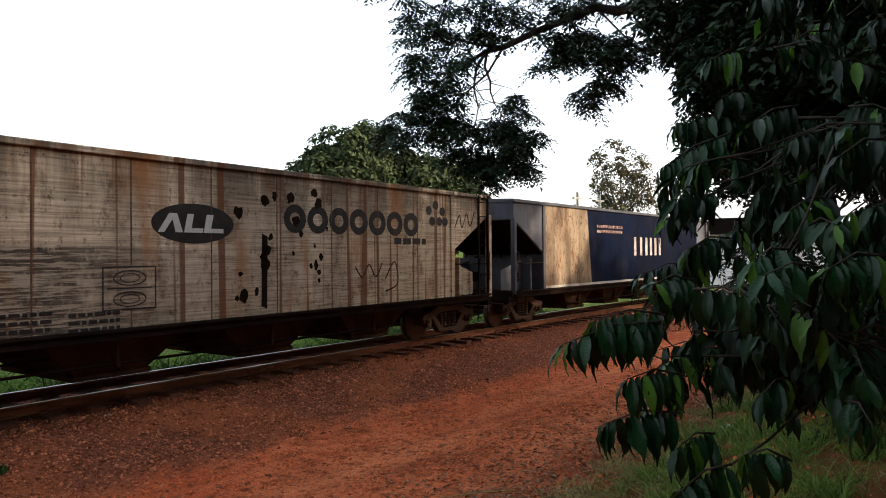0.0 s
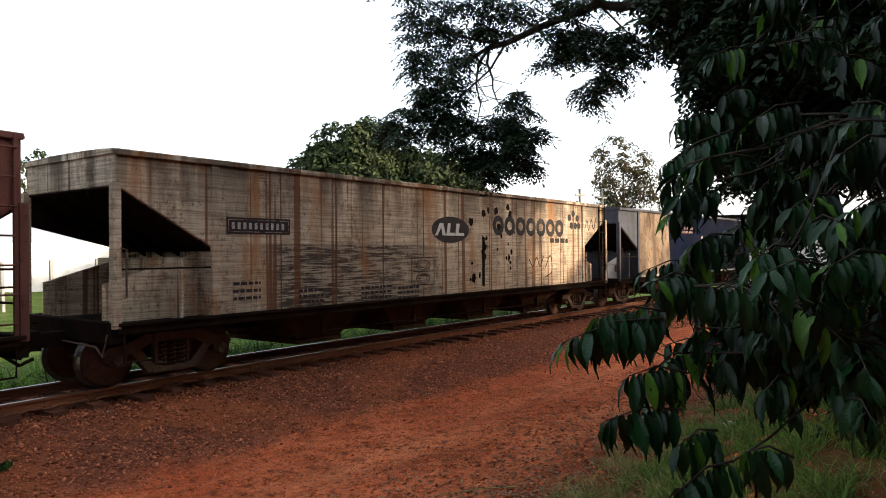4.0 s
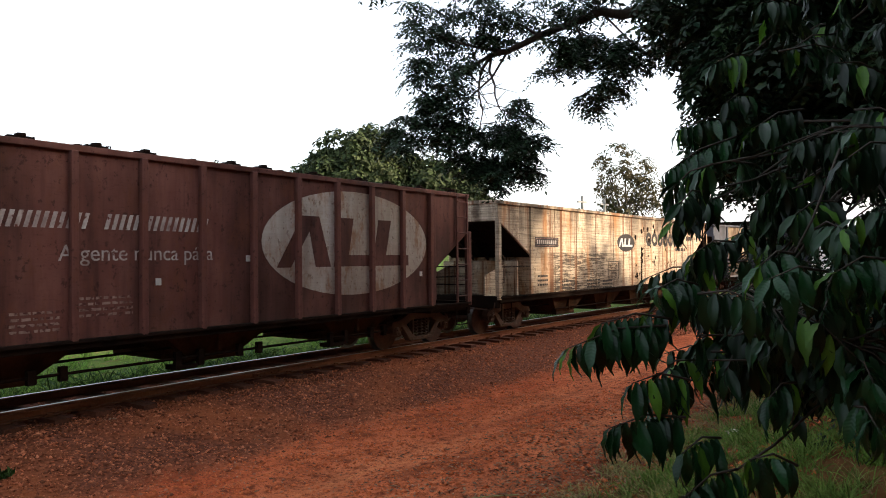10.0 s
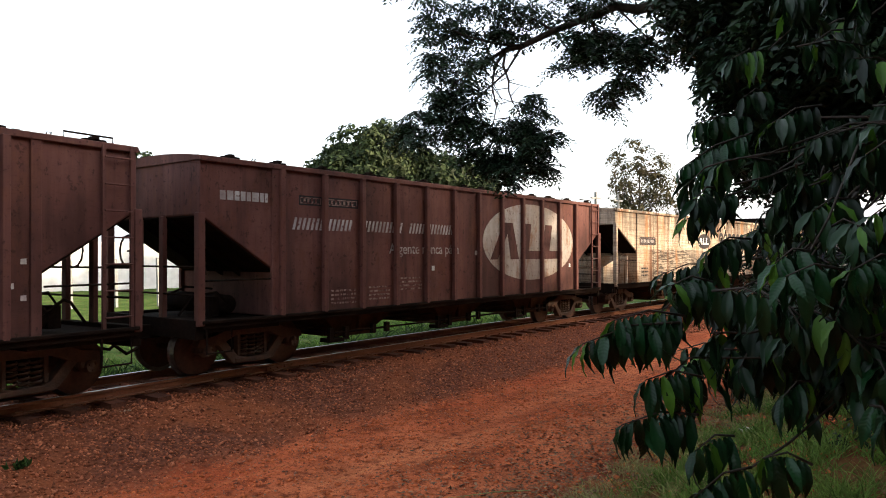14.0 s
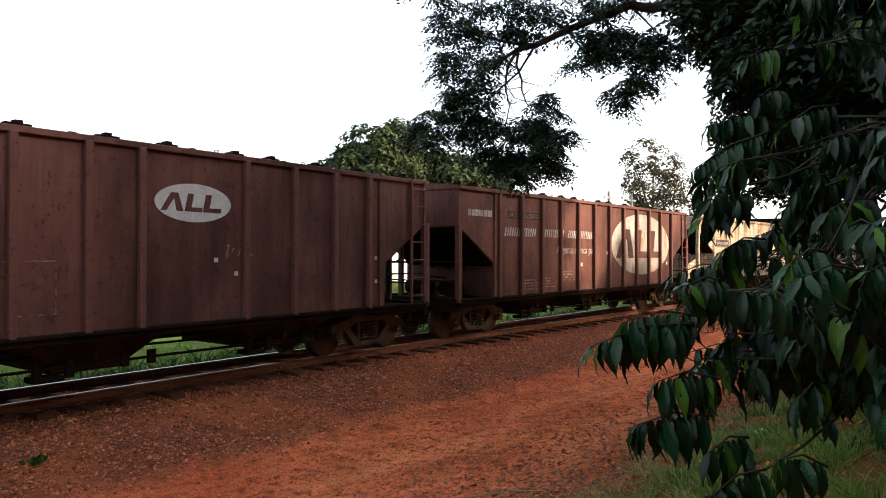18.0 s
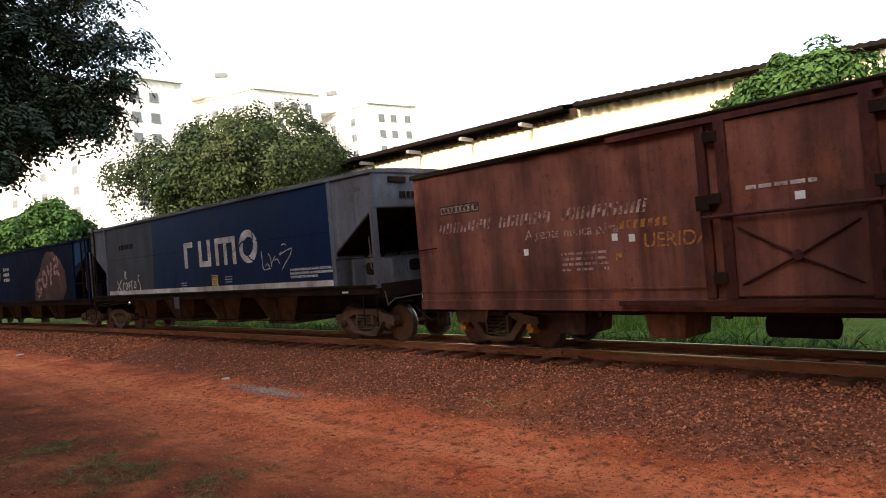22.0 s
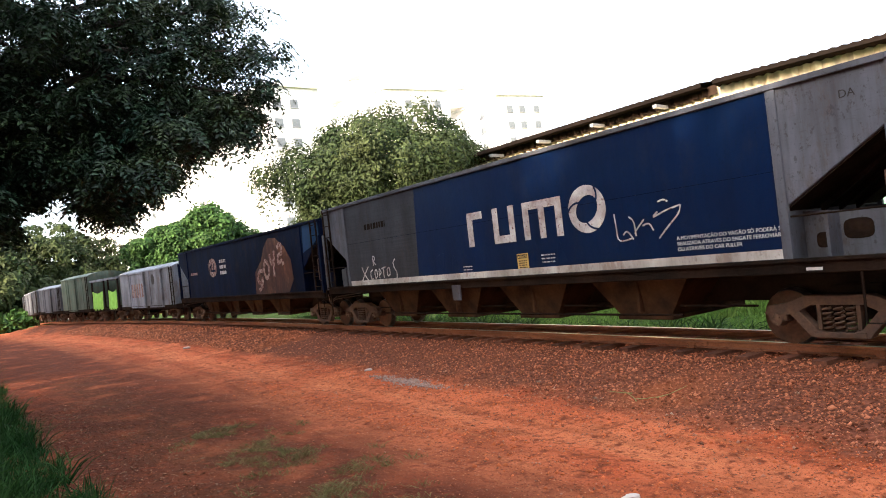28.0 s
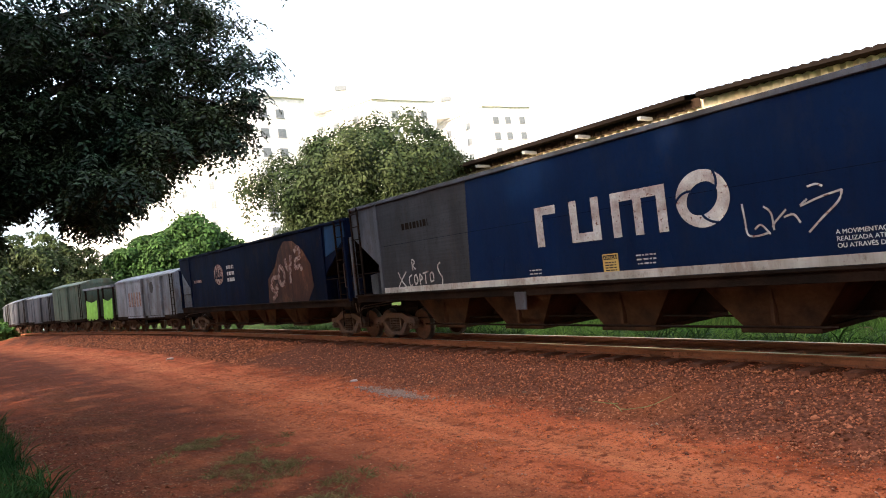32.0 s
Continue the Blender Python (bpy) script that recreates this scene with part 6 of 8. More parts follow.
def bogie(parent, x, caps="bogie", turning=True):
    """A three-piece freight bogie: bolster, side frames, springs, wheelsets, bearing caps."""
    def bolster():
        return Mesh().box(-0.2, 0.2, -0.79, 0.79, 0.36, 0.66).box(-0.17, 0.17, -0.9, 0.9, 0.58, 0.64).box(-0.35, 0.35, -0.35, 0.35, 0.62, 0.86), M["under"], 0.015, False
    b = shared("bolster", "bogie", bolster, parent, pose(x, 0, 0))

    def frame_mesh():
        m = Mesh()
        m.prism([(-1.08, 0.50), (-1.03, 0.62), (-0.74, 0.66), (-0.46, 0.77), (0.46, 0.77), (0.74, 0.66), (1.03, 0.62), (1.08, 0.50), (0.88, 0.48), (0.62, 0.50), (0.36, 0.63), (-0.36, 0.63), (-0.62, 0.50), (-0.88, 0.48)], -0.085, 0.085)
        for k in (-1, 1):
            m.prism([(k * 0.72, 0.54), (k * 0.40, 0.17), (k * 0.20, 0.17), (k * 0.20, 0.26), (k * 0.31, 0.29), (k * 0.55, 0.56)], -0.08, 0.08)
            m.box(k * 0.27 - 0.03, k * 0.27 + 0.03, -0.06, 0.06, 0.28, 0.64)
            m.box(k * 0.875 - 0.14, k * 0.875 + 0.14, -0.075, 0.075, 0.40, 0.60)
        m.box(-0.36, 0.36, -0.09, 0.09, 0.17, 0.25)
        return m, M["bogie"], 0.012, False
    for y in (-0.86, 0.86):
        shared("side_frame", "side_frame", frame_mesh, b, pose(0, y, 0))

        def springs():
            m = Mesh()
            for sx in (-0.16, 0.0, 0.16):
                pts = [(sx + 0.066 * math.cos(a * 1.05), -0.02 + 0.06 * math.sin(a * 1.05), 0.26 + a * 0.0112) for a in range(0, 32)]
                m.tube(pts, 0.019, 5)
            return m, M["bogie"], 0, True
        shared("spring_nest", "spring_nest", springs, b, pose(0, y, 0))
        for k in (-0.875, 0.875):
            def cap():
                return Mesh().turned([(-0.10, 0.05), (-0.095, 0.085), (-0.04, 0.095), (0.06, 0.11), (0.06, 0.02)], "y", 14).turned([(-0.125, 0.02), (-0.09, 0.02)], "y", 8, 0, (0.045, 0, 0.03)).turned([(-0.125, 0.02), (-0.09, 0.02)], "y", 8, 0, (-0.045, 0, 0.03)).turned([(-0.125, 0.02), (-0.09, 0.02)], "y", 8, 0, (0, 0, -0.05)), M[caps], 0, False
            shared("cap_" + caps, "bearing_cap", cap, b, pose(k, y - 0.03 if y < 0 else y + 0.03, 0.42, 0, 0, 0 if y < 0 else 180))
    for k in (-0.875, 0.875):
        def wheels():
            m = Mesh()
            for s in (-1, 1):
                pr = [(s * 0.60, 0.06), (s * 0.60, 0.34), (s * 0.605, 0.37), (s * 0.605, 0.405), (s * 0.50, 0.415), (s * 0.475, 0.44), (s * 0.47, 0.37), (s * 0.50, 0.33), (s * 0.53, 0.12), (s * 0.50, 0.1), (s * 0.48, 0.06)]
                m.turned([pr[0], (s * 0.615, 0.10), (s * 0.575, 0.14), (s * 0.575, 0.31), pr[2], pr[3]], "y", 28, 0)
                m.turned([pr[3], pr[4], pr[5], pr[6]], "y", 28, 1, caps=False)
                m.turned(pr[6:], "y", 28, 0)
                for q in range(3):
                    a = 6.283 * q / 3
                    m.turned([(s * 0.578, 0.03), (s * 0.59, 0.03)], "y", 8, 1, (0.22 * math.cos(a), 0, 0.22 * math.sin(a)))
            m.turned([(-0.9, 0.065), (0.9, 0.065)], "y", 12, 0)
            return m, [M["wheel"], M["tread"]], 0, False
        w = shared("wheelset", "wheelset", wheels, b, pose(k, 0, WHEEL_R))
        if turning:
            ROLLING.append((w, k))
    return b


def coupler(parent, x, k):
    def make():
        m = Mesh().box(-0.15, 0.42, -0.10, 0.10, 0.62, 0.84).prism([(0.38, 0.58), (0.62, 0.60), (0.70, 0.70), (0.66, 0.86), (0.40, 0.88)], -0.15, 0.13)
        m.tube([(0.0, -0.42, 0.78), (0.22, -0.44, 0.60), (0.45, -0.40, 0.44), (0.68, -0.34, 0.50)], 0.028, 7)
        m.tube([(0.05, -0.75, 0.92), (0.3, -0.75, 0.90)], 0.02, 6)
        return m, M["under"], 0.01, False
    shared("coupler", "coupler", make, parent, pose(x, 0, 0, 0, 0, 0 if k > 0 else 180))


def ladder(parent, x, y, z0, z1, w=0.4, material="under", rungs=6):
    m = Mesh()
    for k in (-1, 1):
        m.box(x + k * w / 2 - 0.025, x + k * w / 2 + 0.025, y - 0.02, y + 0.02, z0, z1)
    for i in range(rungs):
        z = z0 + (z1 - z0) * (i + 0.5) / rungs
        m.tube([(x - w / 2, y - 0.03, z), (x + w / 2, y - 0.03, z)], 0.014, 6)
    return part("ladder", m, M[material], parent, "steel rung ladder")


def slab(parent, name, outline, y, material, label="", depth=0.005):
    """A thin painted panel on the side: an outline in x and z at y, facing the lane."""
    return part(name, Mesh().prism(outline, y - depth, y), M[material], parent, label)


def oval(cx, cz, rx, rz, n=40, lean=0.0):
    return [(cx + rx * math.cos(6.28319 * i / n) + lean * math.sin(6.28319 * i / n), cz + rz * math.sin(6.28319 * i / n)) for i in range(n)]


def bars(parent, name, y, spans, z0, z1, material, slant=0.0, label="", gap=0.0):
    """Plain upright bars side by side: spans of x at the foot."""
    for a, b in spans:
        slab(parent, name, [(a, z0), (b, z0), (b + slant, z1), (a + slant, z1)], y, material, label, 0.004)


def lines(parent, name, y, x0, x1, z1, rows, height, pitch, material, seed, label="", word=0.12):
    """Rows of illegible small stencilling: short plain bars."""
    rnd = random.Random(seed)
    m = Mesh()
    for i in range(rows):
        x, z = x0, z1 - i * pitch
        while x < x1:
            w = min(rnd.uniform(0.5, 1.6) * word, x1 - x)
            m.box(x, x + w, y - 0.003, y, z - height, z)
            x += w + word * 0.3
    return tagged(part(name, m, M[material], parent), label, kind="stuff")


def badge(parent, cx, cz, rx, rz, y, field, strokes, lean=0.0):
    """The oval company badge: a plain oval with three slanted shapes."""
    o = slab(parent, "badge", oval(cx, cz, rx, rz, 48, lean), y, field, "painted oval company badge")
    shapes = [[(-0.86, -0.45), (-0.72, -0.45), (-0.44, 0.48), (-0.60, 0.48)], [(-0.55, 0.48), (-0.42, 0.48), (-0.29, -0.45), (-0.46, -0.45)],
              [(-0.26, -0.45), (0.19, -0.45), (0.21, -0.23), (-0.08, -0.23), (-0.02, 0.48), (-0.17, 0.48)], [(0.22, -0.45), (0.72, -0.45), (0.72, -0.23), (0.40, -0.23), (0.47, 0.48), (0.30, 0.48)]]
    shapes = [[(cx + u * rx * (0.94 if lean else 1.0) + lean * 0.35 * v, cz + v * rz) for u, v in q] for q in shapes]
    for q in shapes:
        slab(o, "badge_stroke", q, y - 0.005, strokes)
    return o


def number_plate(parent, x0, x1, z0, z1, y, seed, field="black"):
    p = slab(parent, "number_panel", [(x0, z0), (x1, z0), (x1, z1), (x0, z1)], y, field, "dark stencilled number panel")
    h = z1 - z0
    m = Mesh()
    for a, b, c, d in ((x0 + 0.03, x1 - 0.03, z0 + 0.03, z0 + 0.045), (x0 + 0.03, x1 - 0.03, z1 - 0.045, z1 - 0.03), (x0 + 0.03, x0 + 0.045, z0 + 0.03, z1 - 0.03), (x1 - 0.045, x1 - 0.03, z0 + 0.03, z1 - 0.03)):
        m.box(a, b, y - 0.008, y - 0.005, c, d)
    part("number_border", m, M["faint_mark"], p)
    n = max(4, int((x1 - x0) / 0.125))
    for i in range(n):
        a = x0 + 0.10 + (x1 - x0 - 0.18) * i / n
        part("number_bar", Mesh().box(a, a + (x1 - x0 - 0.18) / n * 0.5, y - 0.008, y - 0.005, z0 + h * 0.30, z1 - h * 0.30), M["faint_mark" if field == "black" and x1 - x0 < 1.2 else "mark"], p)
    return p


def hopper(name, place, L, z0, z1, bay, dz0, dz1, body, label, sill, bogie_x, ribs=(), chutes=(-4.1, -1.4, 1.4, 4.1), chute_w=1.15, end_paint=None, caps="bogie", turning=True, half=1.35, group="wagons of the train", ladder_end=1):
    """A covered hopper wagon: prismatic body with sloped ends, chutes, end frames and bogies."""
    w = empty(name, Matrix(), label, "hopper wagon", group)
    e, b = L / 2, L / 2 - bay
    end_paint = end_paint or body
    body_ob = part("body", Mesh().prism([(-b, z0), (b, z0), (b, dz0), (e, dz1), (e, z1), (-e, z1), (-e, dz1), (-b, dz0)], -half, half), M[body], w, bevel=0.02)
    roof = Mesh()
    n = 8
    prof = [(-half - 0.03, z1 - 0.05)] + [(half * (2 * i / n - 1), z1 + 0.02 + (0.09 if ribs else 0.035) * (1 - (2 * i / n - 1) ** 2)) for i in range(n + 1)] + [(half + 0.03, z1 - 0.05)]
    v = [(x, y, z) for x in (-e - 0.03, e + 0.03) for y, z in prof]
    k = len(prof)
    roof.add(v, [tuple(range(k)), tuple(range(2 * k - 1, k - 1, -1))] + [(i, i + 1, i + 1 + k, i + k) for i in range(k - 1)] + [(0, k, 2 * k - 1, k - 1)])
    part("roof", roof, M[end_paint], w)
    def hatch():
        return Mesh().box(-0.5, 0.5, -0.45, 0.45, 0, 0.06).box(-0.05, 0.05, -0.5, 0.5, 0.06, 0.09).tube([(0.38, -0.5, 0.0), (0.38, -0.55, 0.1), (0.44, -0.55, 0.1), (0.44, -0.5, 0)], 0.012, 5), M["under"], 0.01, False
    for i in range(7):
        shared("hatch", "roof_hatch", hatch, w, pose(-e + 1.2 + (L - 2.4) * i / 6, 0, z1 + (0.09 if ribs else 0.045)))
    for sx in (e - 1.0,) if ribs else ():
        part("roof_grab_rail", Mesh().tube([(sx, -half + 0.1, z1), (sx, -half + 0.1, z1 + 0.11), (sx + 0.7, -half + 0.1, z1 + 0.11), (sx + 0.7, -half + 0.1, z1)], 0.014, 6), M["under"], w)
    if ribs:        # latches and steps along the near edge of the roof
        rnd = random.Random(int(place * 10))
        for i in range(13):
            x = -e + 0.6 + (L - 1.2) * (i + rnd.uniform(-0.25, 0.25)) / 12
            def latch():
                return Mesh().box(-0.16, 0.16, -0.05, 0.05, 0.0, 0.05).box(-0.05, 0.05, -0.06, 0.06, 0.04, 0.085), M["under"], 0.008, False
            shared("hatch_latch", "hatch_latch", latch, w, pose(x, -half + 0.22, z1 + 0.03, 0, 0, rnd.uniform(-8, 8)))
    # side sill, top chord
    for s in (-1, 1):
        y = s * half
        part("side_sill", Mesh().box(-e, e, y - 0.05 * (s < 0) - 0.0, y + 0.05 * (s > 0), z0 - sill, z0 + 0.0).box(-e, e, y - 0.09 * (s < 0), y + 0.09 * (s > 0), z0 - 0.02, z0 + 0.03), M["under"], w, bevel=0.008)
        part("top_chord", Mesh().box(-e, e, y - 0.05 * (s < 0), y + 0.05 * (s > 0), z1 - 0.07, z1 + 0.015), M[end_paint], w, bevel=0.008)
    if not ribs and body == "sooty_beige":
        for i in range(1, 10):
            x = -b + 2 * b * i / 10
            def seam():
                return Mesh().box(-0.010, 0.010, -0.005, 0.0, z0 + 0.03, z1 - 0.07), M["seam"], 0, False
            shared(f"seam_{body}_{z0}", "weld_seam", seam, w, pose(x, -half, 0))
    for x in ribs:
        for s in (-1, 1):
            def rib():
                return Mesh().prism([(-0.05, z0), (0.05, z0), (0.05, z1 - 0.06), (-0.05, z1 - 0.06)], -0.09, 0.0), M[body], 0.012, False
            shared("rib_" + body, "rib", rib, w, pose(x, s * half, 0, 0, 0, 0 if s < 0 else 180))
    # ends: corner posts, panel edge posts, floor, bulkhead plates, ladders
    for k in (-1, 1):
        for s in (-1, 1):
            part("corner_post", Mesh().box(k * e - 0.07, k * e + 0.05, s * half - 0.07, s * half + 0.05, z0 - 0.05, dz1 + 0.03), M[end_paint], w, bevel=0.01)
            part("bay_post", Mesh().box(k * b - 0.07, k * b + 0.07, s * half - 0.035, s * half + 0.035, z0, z1 - 0.07), M[end_paint], w, bevel=0.01)
            x0, x1 = sorted((k * (b + 0.02), k * (e - 0.05)))
            if ribs:
                continue
            m = Mesh().prism([(x0, z0), (x1, z0), (x1, z0 + 0.55), (x0, dz0 - 0.05)] if k > 0 else [(x0, z0), (x1, z0), (x1, dz0 - 0.05), (x0, z0 + 0.55)], s * half * 0.66 - 0.02, s * half * 0.66 + 0.02)
            # solid near-black shapes imitate the darkness of cut-out openings
            for q in (0.02, -0.45) if body != "sooty_beige" else ():
                oo = [((x0 + x1) / 2 + q * k + (0.20 if q > 0 else 0.11) * math.copysign(abs(math.cos(6.2832 * j / 16)) ** 0.6, math.cos(6.2832 * j / 16)), z0 + (0.36 if q > 0 else 0.24) + (0.14 if q > 0 else 0.11) * math.copysign(abs(math.sin(6.2832 * j / 16)) ** 0.6, math.sin(6.2832 * j / 16))) for j in range(16)]
                m.prism(oo, s * half * 0.66 - 0.026, s * half * 0.66 + 0.026, 1)
            part("bulkhead_plate", m, [M[end_paint], M["under"]], w)
        if not ribs:
            m = Mesh().box(k * (b + 0.5) - 0.02, k * (b + 0.5) + 0.02, -half + 0.12, half - 0.12, z0, dz0 - 0.12)
            # no holes here either: dark faces stand for the shaded openings
            for q in (-0.62, 0.62) if body != "sooty_beige" else ():
                rr = [(q + 0.19 * math.copysign(abs(math.cos(6.2832 * j / 16)) ** 0.55, math.cos(6.2832 * j / 16)), z0 + 0.36 + 0.14 * math.copysign(abs(math.sin(6.2832 * j / 16)) ** 0.55, math.sin(6.2832 * j / 16))) for j in range(16)]
                m.add([(k * (b + 0.5) + k * 0.026, y, z) for y, z in rr], [tuple(range(16))], 1)
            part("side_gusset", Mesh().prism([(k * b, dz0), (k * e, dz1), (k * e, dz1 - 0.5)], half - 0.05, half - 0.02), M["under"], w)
            part("end_bulkhead", m, [M[end_paint], M["under"]], w, "end plate with dark shapes in place of rounded openings")
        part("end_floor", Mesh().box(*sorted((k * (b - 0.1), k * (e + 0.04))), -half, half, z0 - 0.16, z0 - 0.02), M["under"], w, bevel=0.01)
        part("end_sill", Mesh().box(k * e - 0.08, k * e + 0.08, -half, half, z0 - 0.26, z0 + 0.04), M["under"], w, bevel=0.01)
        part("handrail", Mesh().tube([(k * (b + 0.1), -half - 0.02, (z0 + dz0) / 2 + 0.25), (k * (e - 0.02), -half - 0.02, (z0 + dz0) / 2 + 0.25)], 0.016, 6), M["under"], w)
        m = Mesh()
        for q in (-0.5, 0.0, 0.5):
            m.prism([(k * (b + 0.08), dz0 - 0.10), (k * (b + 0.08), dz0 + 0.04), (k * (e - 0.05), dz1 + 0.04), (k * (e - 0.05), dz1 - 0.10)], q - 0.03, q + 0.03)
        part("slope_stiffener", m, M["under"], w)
        # near-black sheet laid just below the slope
        part("slope_sheet", Mesh().prism([(k * (b + 0.01), dz0 - 0.03), (k * (b + 0.01), dz0 - 0.008), (k * (e - 0.01), dz1 - 0.008), (k * (e - 0.01), dz1 - 0.03)], -half + 0.03, half - 0.03), M["under"], w, "dark sheet on the underside of the sloped end")
        if ribs:        # brake gear on the open platform, and a handrail frame at its outer edge
            c = k * (b + 0.42)
            part("brake_cylinder", Mesh().turned([(-0.34, 0.08), (-0.30, 0.16), (0.26, 0.17), (0.30, 0.10), (0.46, 0.04)], "y", 14, 0, (c, -0.35, z0 + 0.20)), M["under"], w, smooth=True)
            part("brake_reservoir", Mesh().turned([(-0.42, 0.10), (-0.36, 0.17), (0.36, 0.17), (0.42, 0.10)], "y", 14, 0, (c + k * 0.1, 0.55, z0 + 0.22)), M["under"], w, smooth=True)
            pipe = Mesh()
            pipe.tube([(c, -0.7, z0 + 0.2), (c + k * 0.3, -0.75, z0 + 0.42), (c + k * 0.55, -0.5, z0 + 0.36), (c + k * 0.8, -0.45, z0 + 0.05)], 0.022, 6)
            pipe.tube([(c, -0.2, z0 + 0.45), (c + k * 0.45, -0.1, z0 + 0.5), (c + k * 0.75, 0.2, z0 + 0.3)], 0.02, 6)
            pipe.box(c + k * 0.25 - 0.09, c + k * 0.25 + 0.09, -0.62, -0.40, z0 + 0.02, z0 + 0.34)
            part("brake_piping", pipe, M["under"], w)
            part("end_handrail", Mesh().tube([(k * (e + 0.03), -half, z0 + 0.42), (k * (e + 0.03), half, z0 + 0.42)], 0.018, 6).tube([(k * (e + 0.03), -half, z0 + 0.85), (k * (e + 0.03), half, z0 + 0.85)], 0.018, 6), M["under"], w)
            part("brake_wheel", Mesh().tube([(k * (e + 0.16), 0.45 + 0.26 * math.cos(j * 0.5236), z0 + 1.1 + 0.26 * math.sin(j * 0.5236)) for j in range(13)], 0.018, 6).tube([(k * e, 0.45, z0 + 1.1), (k * (e + 0.17), 0.45, z0 + 1.1)], 0.02, 6), M["under"], w)
        for s in (-0.35, 0.35) if ribs else ():
            part("end_post", Mesh().box(k * e - 0.05, k * e + 0.03, s - 0.06, s + 0.06, z0, dz1), M[end_paint], w, bevel=0.008)
        part("step", Mesh().tube([(k * (e - 0.1), -half - 0.03, z0 - 0.1), (k * (e - 0.1), -half - 0.03, 0.45), (k * (e - 0.55), -half - 0.03, 0.45), (k * (e - 0.55), -half - 0.03, z0 - 0.1)], 0.018, 6), M["under"], w)
        if not ribs:
            part("grab_iron", Mesh().tube([(k * (e - 0.02), -half - 0.05, z0 + 0.35), (k * (e - 0.10), -half - 0.10, z0 + 0.38), (k * (e - 0.10), -half - 0.10, z0 + 1.05), (k * (e - 0.02), -half - 0.05, z0 + 1.08)], 0.014, 6), M["bogie"], w, "rusty grab iron on the corner post")
            part("uncoupling_lever", Mesh().tube([(k * (e + 0.10), -half + 0.05, z0 - 0.12), (k * (e + 0.16), -half + 0.06, z0 - 0.42), (k * (e + 0.16), -half + 0.25, z0 - 0.30), (k * (e + 0.12), -0.1, z0 - 0.28)], 0.016, 6), M["bogie"], w, "bent uncoupling lever")
        coupler(w, k * (e + 0.05), k)
        bogie(w, k * bogie_x, caps, turning)
    ladder(w, ladder_end * (e - 0.32), -half - 0.05, z0, z1, 0.42, "under" if end_paint not in ("brown", "dark_brown") else end_paint, 7)
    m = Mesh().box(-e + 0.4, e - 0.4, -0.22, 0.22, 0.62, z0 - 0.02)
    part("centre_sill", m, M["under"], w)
    for x in chutes:
        def chute():
            m = Mesh()
            t, bt, zb = chute_w, chute_w * (0.46 if sill > 0.15 else 0.45), (0.46 if sill > 0.15 else 0.46 if ribs else 0.36)
            z = z0 - 0.04
            v = [(-t, -1.2, z), (t, -1.2, z), (t, 1.2, z), (-t, 1.2, z), (-bt, -1.0, zb), (bt, -1.0, zb), (bt, 1.0, zb), (-bt, 1.0, zb)]
            m.add(v, [(0, 1, 5, 4), (1, 2, 6, 5), (2, 3, 7, 6), (3, 0, 4, 7), (4, 5, 6, 7), (3, 2, 1, 0)])
            m.box(-bt - 0.06, bt + 0.06, -1.03, 1.03, zb - 0.06, zb + 0.02)
            m.prism([(-0.03, z), (0.03, z), (0.03, zb + 0.08), (-0.03, zb + 0.08)], -1.16, -1.06)
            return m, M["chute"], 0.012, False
        shared(f"chute_{z0}_{chute_w}", "discharge_chute", chute, w, pose(x, 0, 0))
    gear = Mesh().tube([(min(chutes) - 0.9, -1.13, 0.50), (max(chutes) + 0.9, -1.13, 0.50)], 0.022, 6)
    for x in chutes:
        for q in (-0.75, -0.35, 0.4, 0.8) if ribs else ():
            gear.box(x + q - 0.05, x + q + 0.05, -1.17, -1.09, 0.36 + 0.05 * (q > 0), 0.60)
        if ribs:
            gear.box(x - 0.8, x - 0.42, -1.16, -0.9, 0.33, 0.40)
    part("gate_gear", gear, M["under"], w, "dark levers and rod of the discharge gates")
    part("brake_rod", Mesh().tube([(-bogie_x + 1.2, -0.9, 0.62), (0.4, -0.95, 0.66), (bogie_x - 1.2, -0.9, 0.62)], 0.02, 6), M["under"], w)
    WAGONS.append((w, place, bogie_x))
    return w


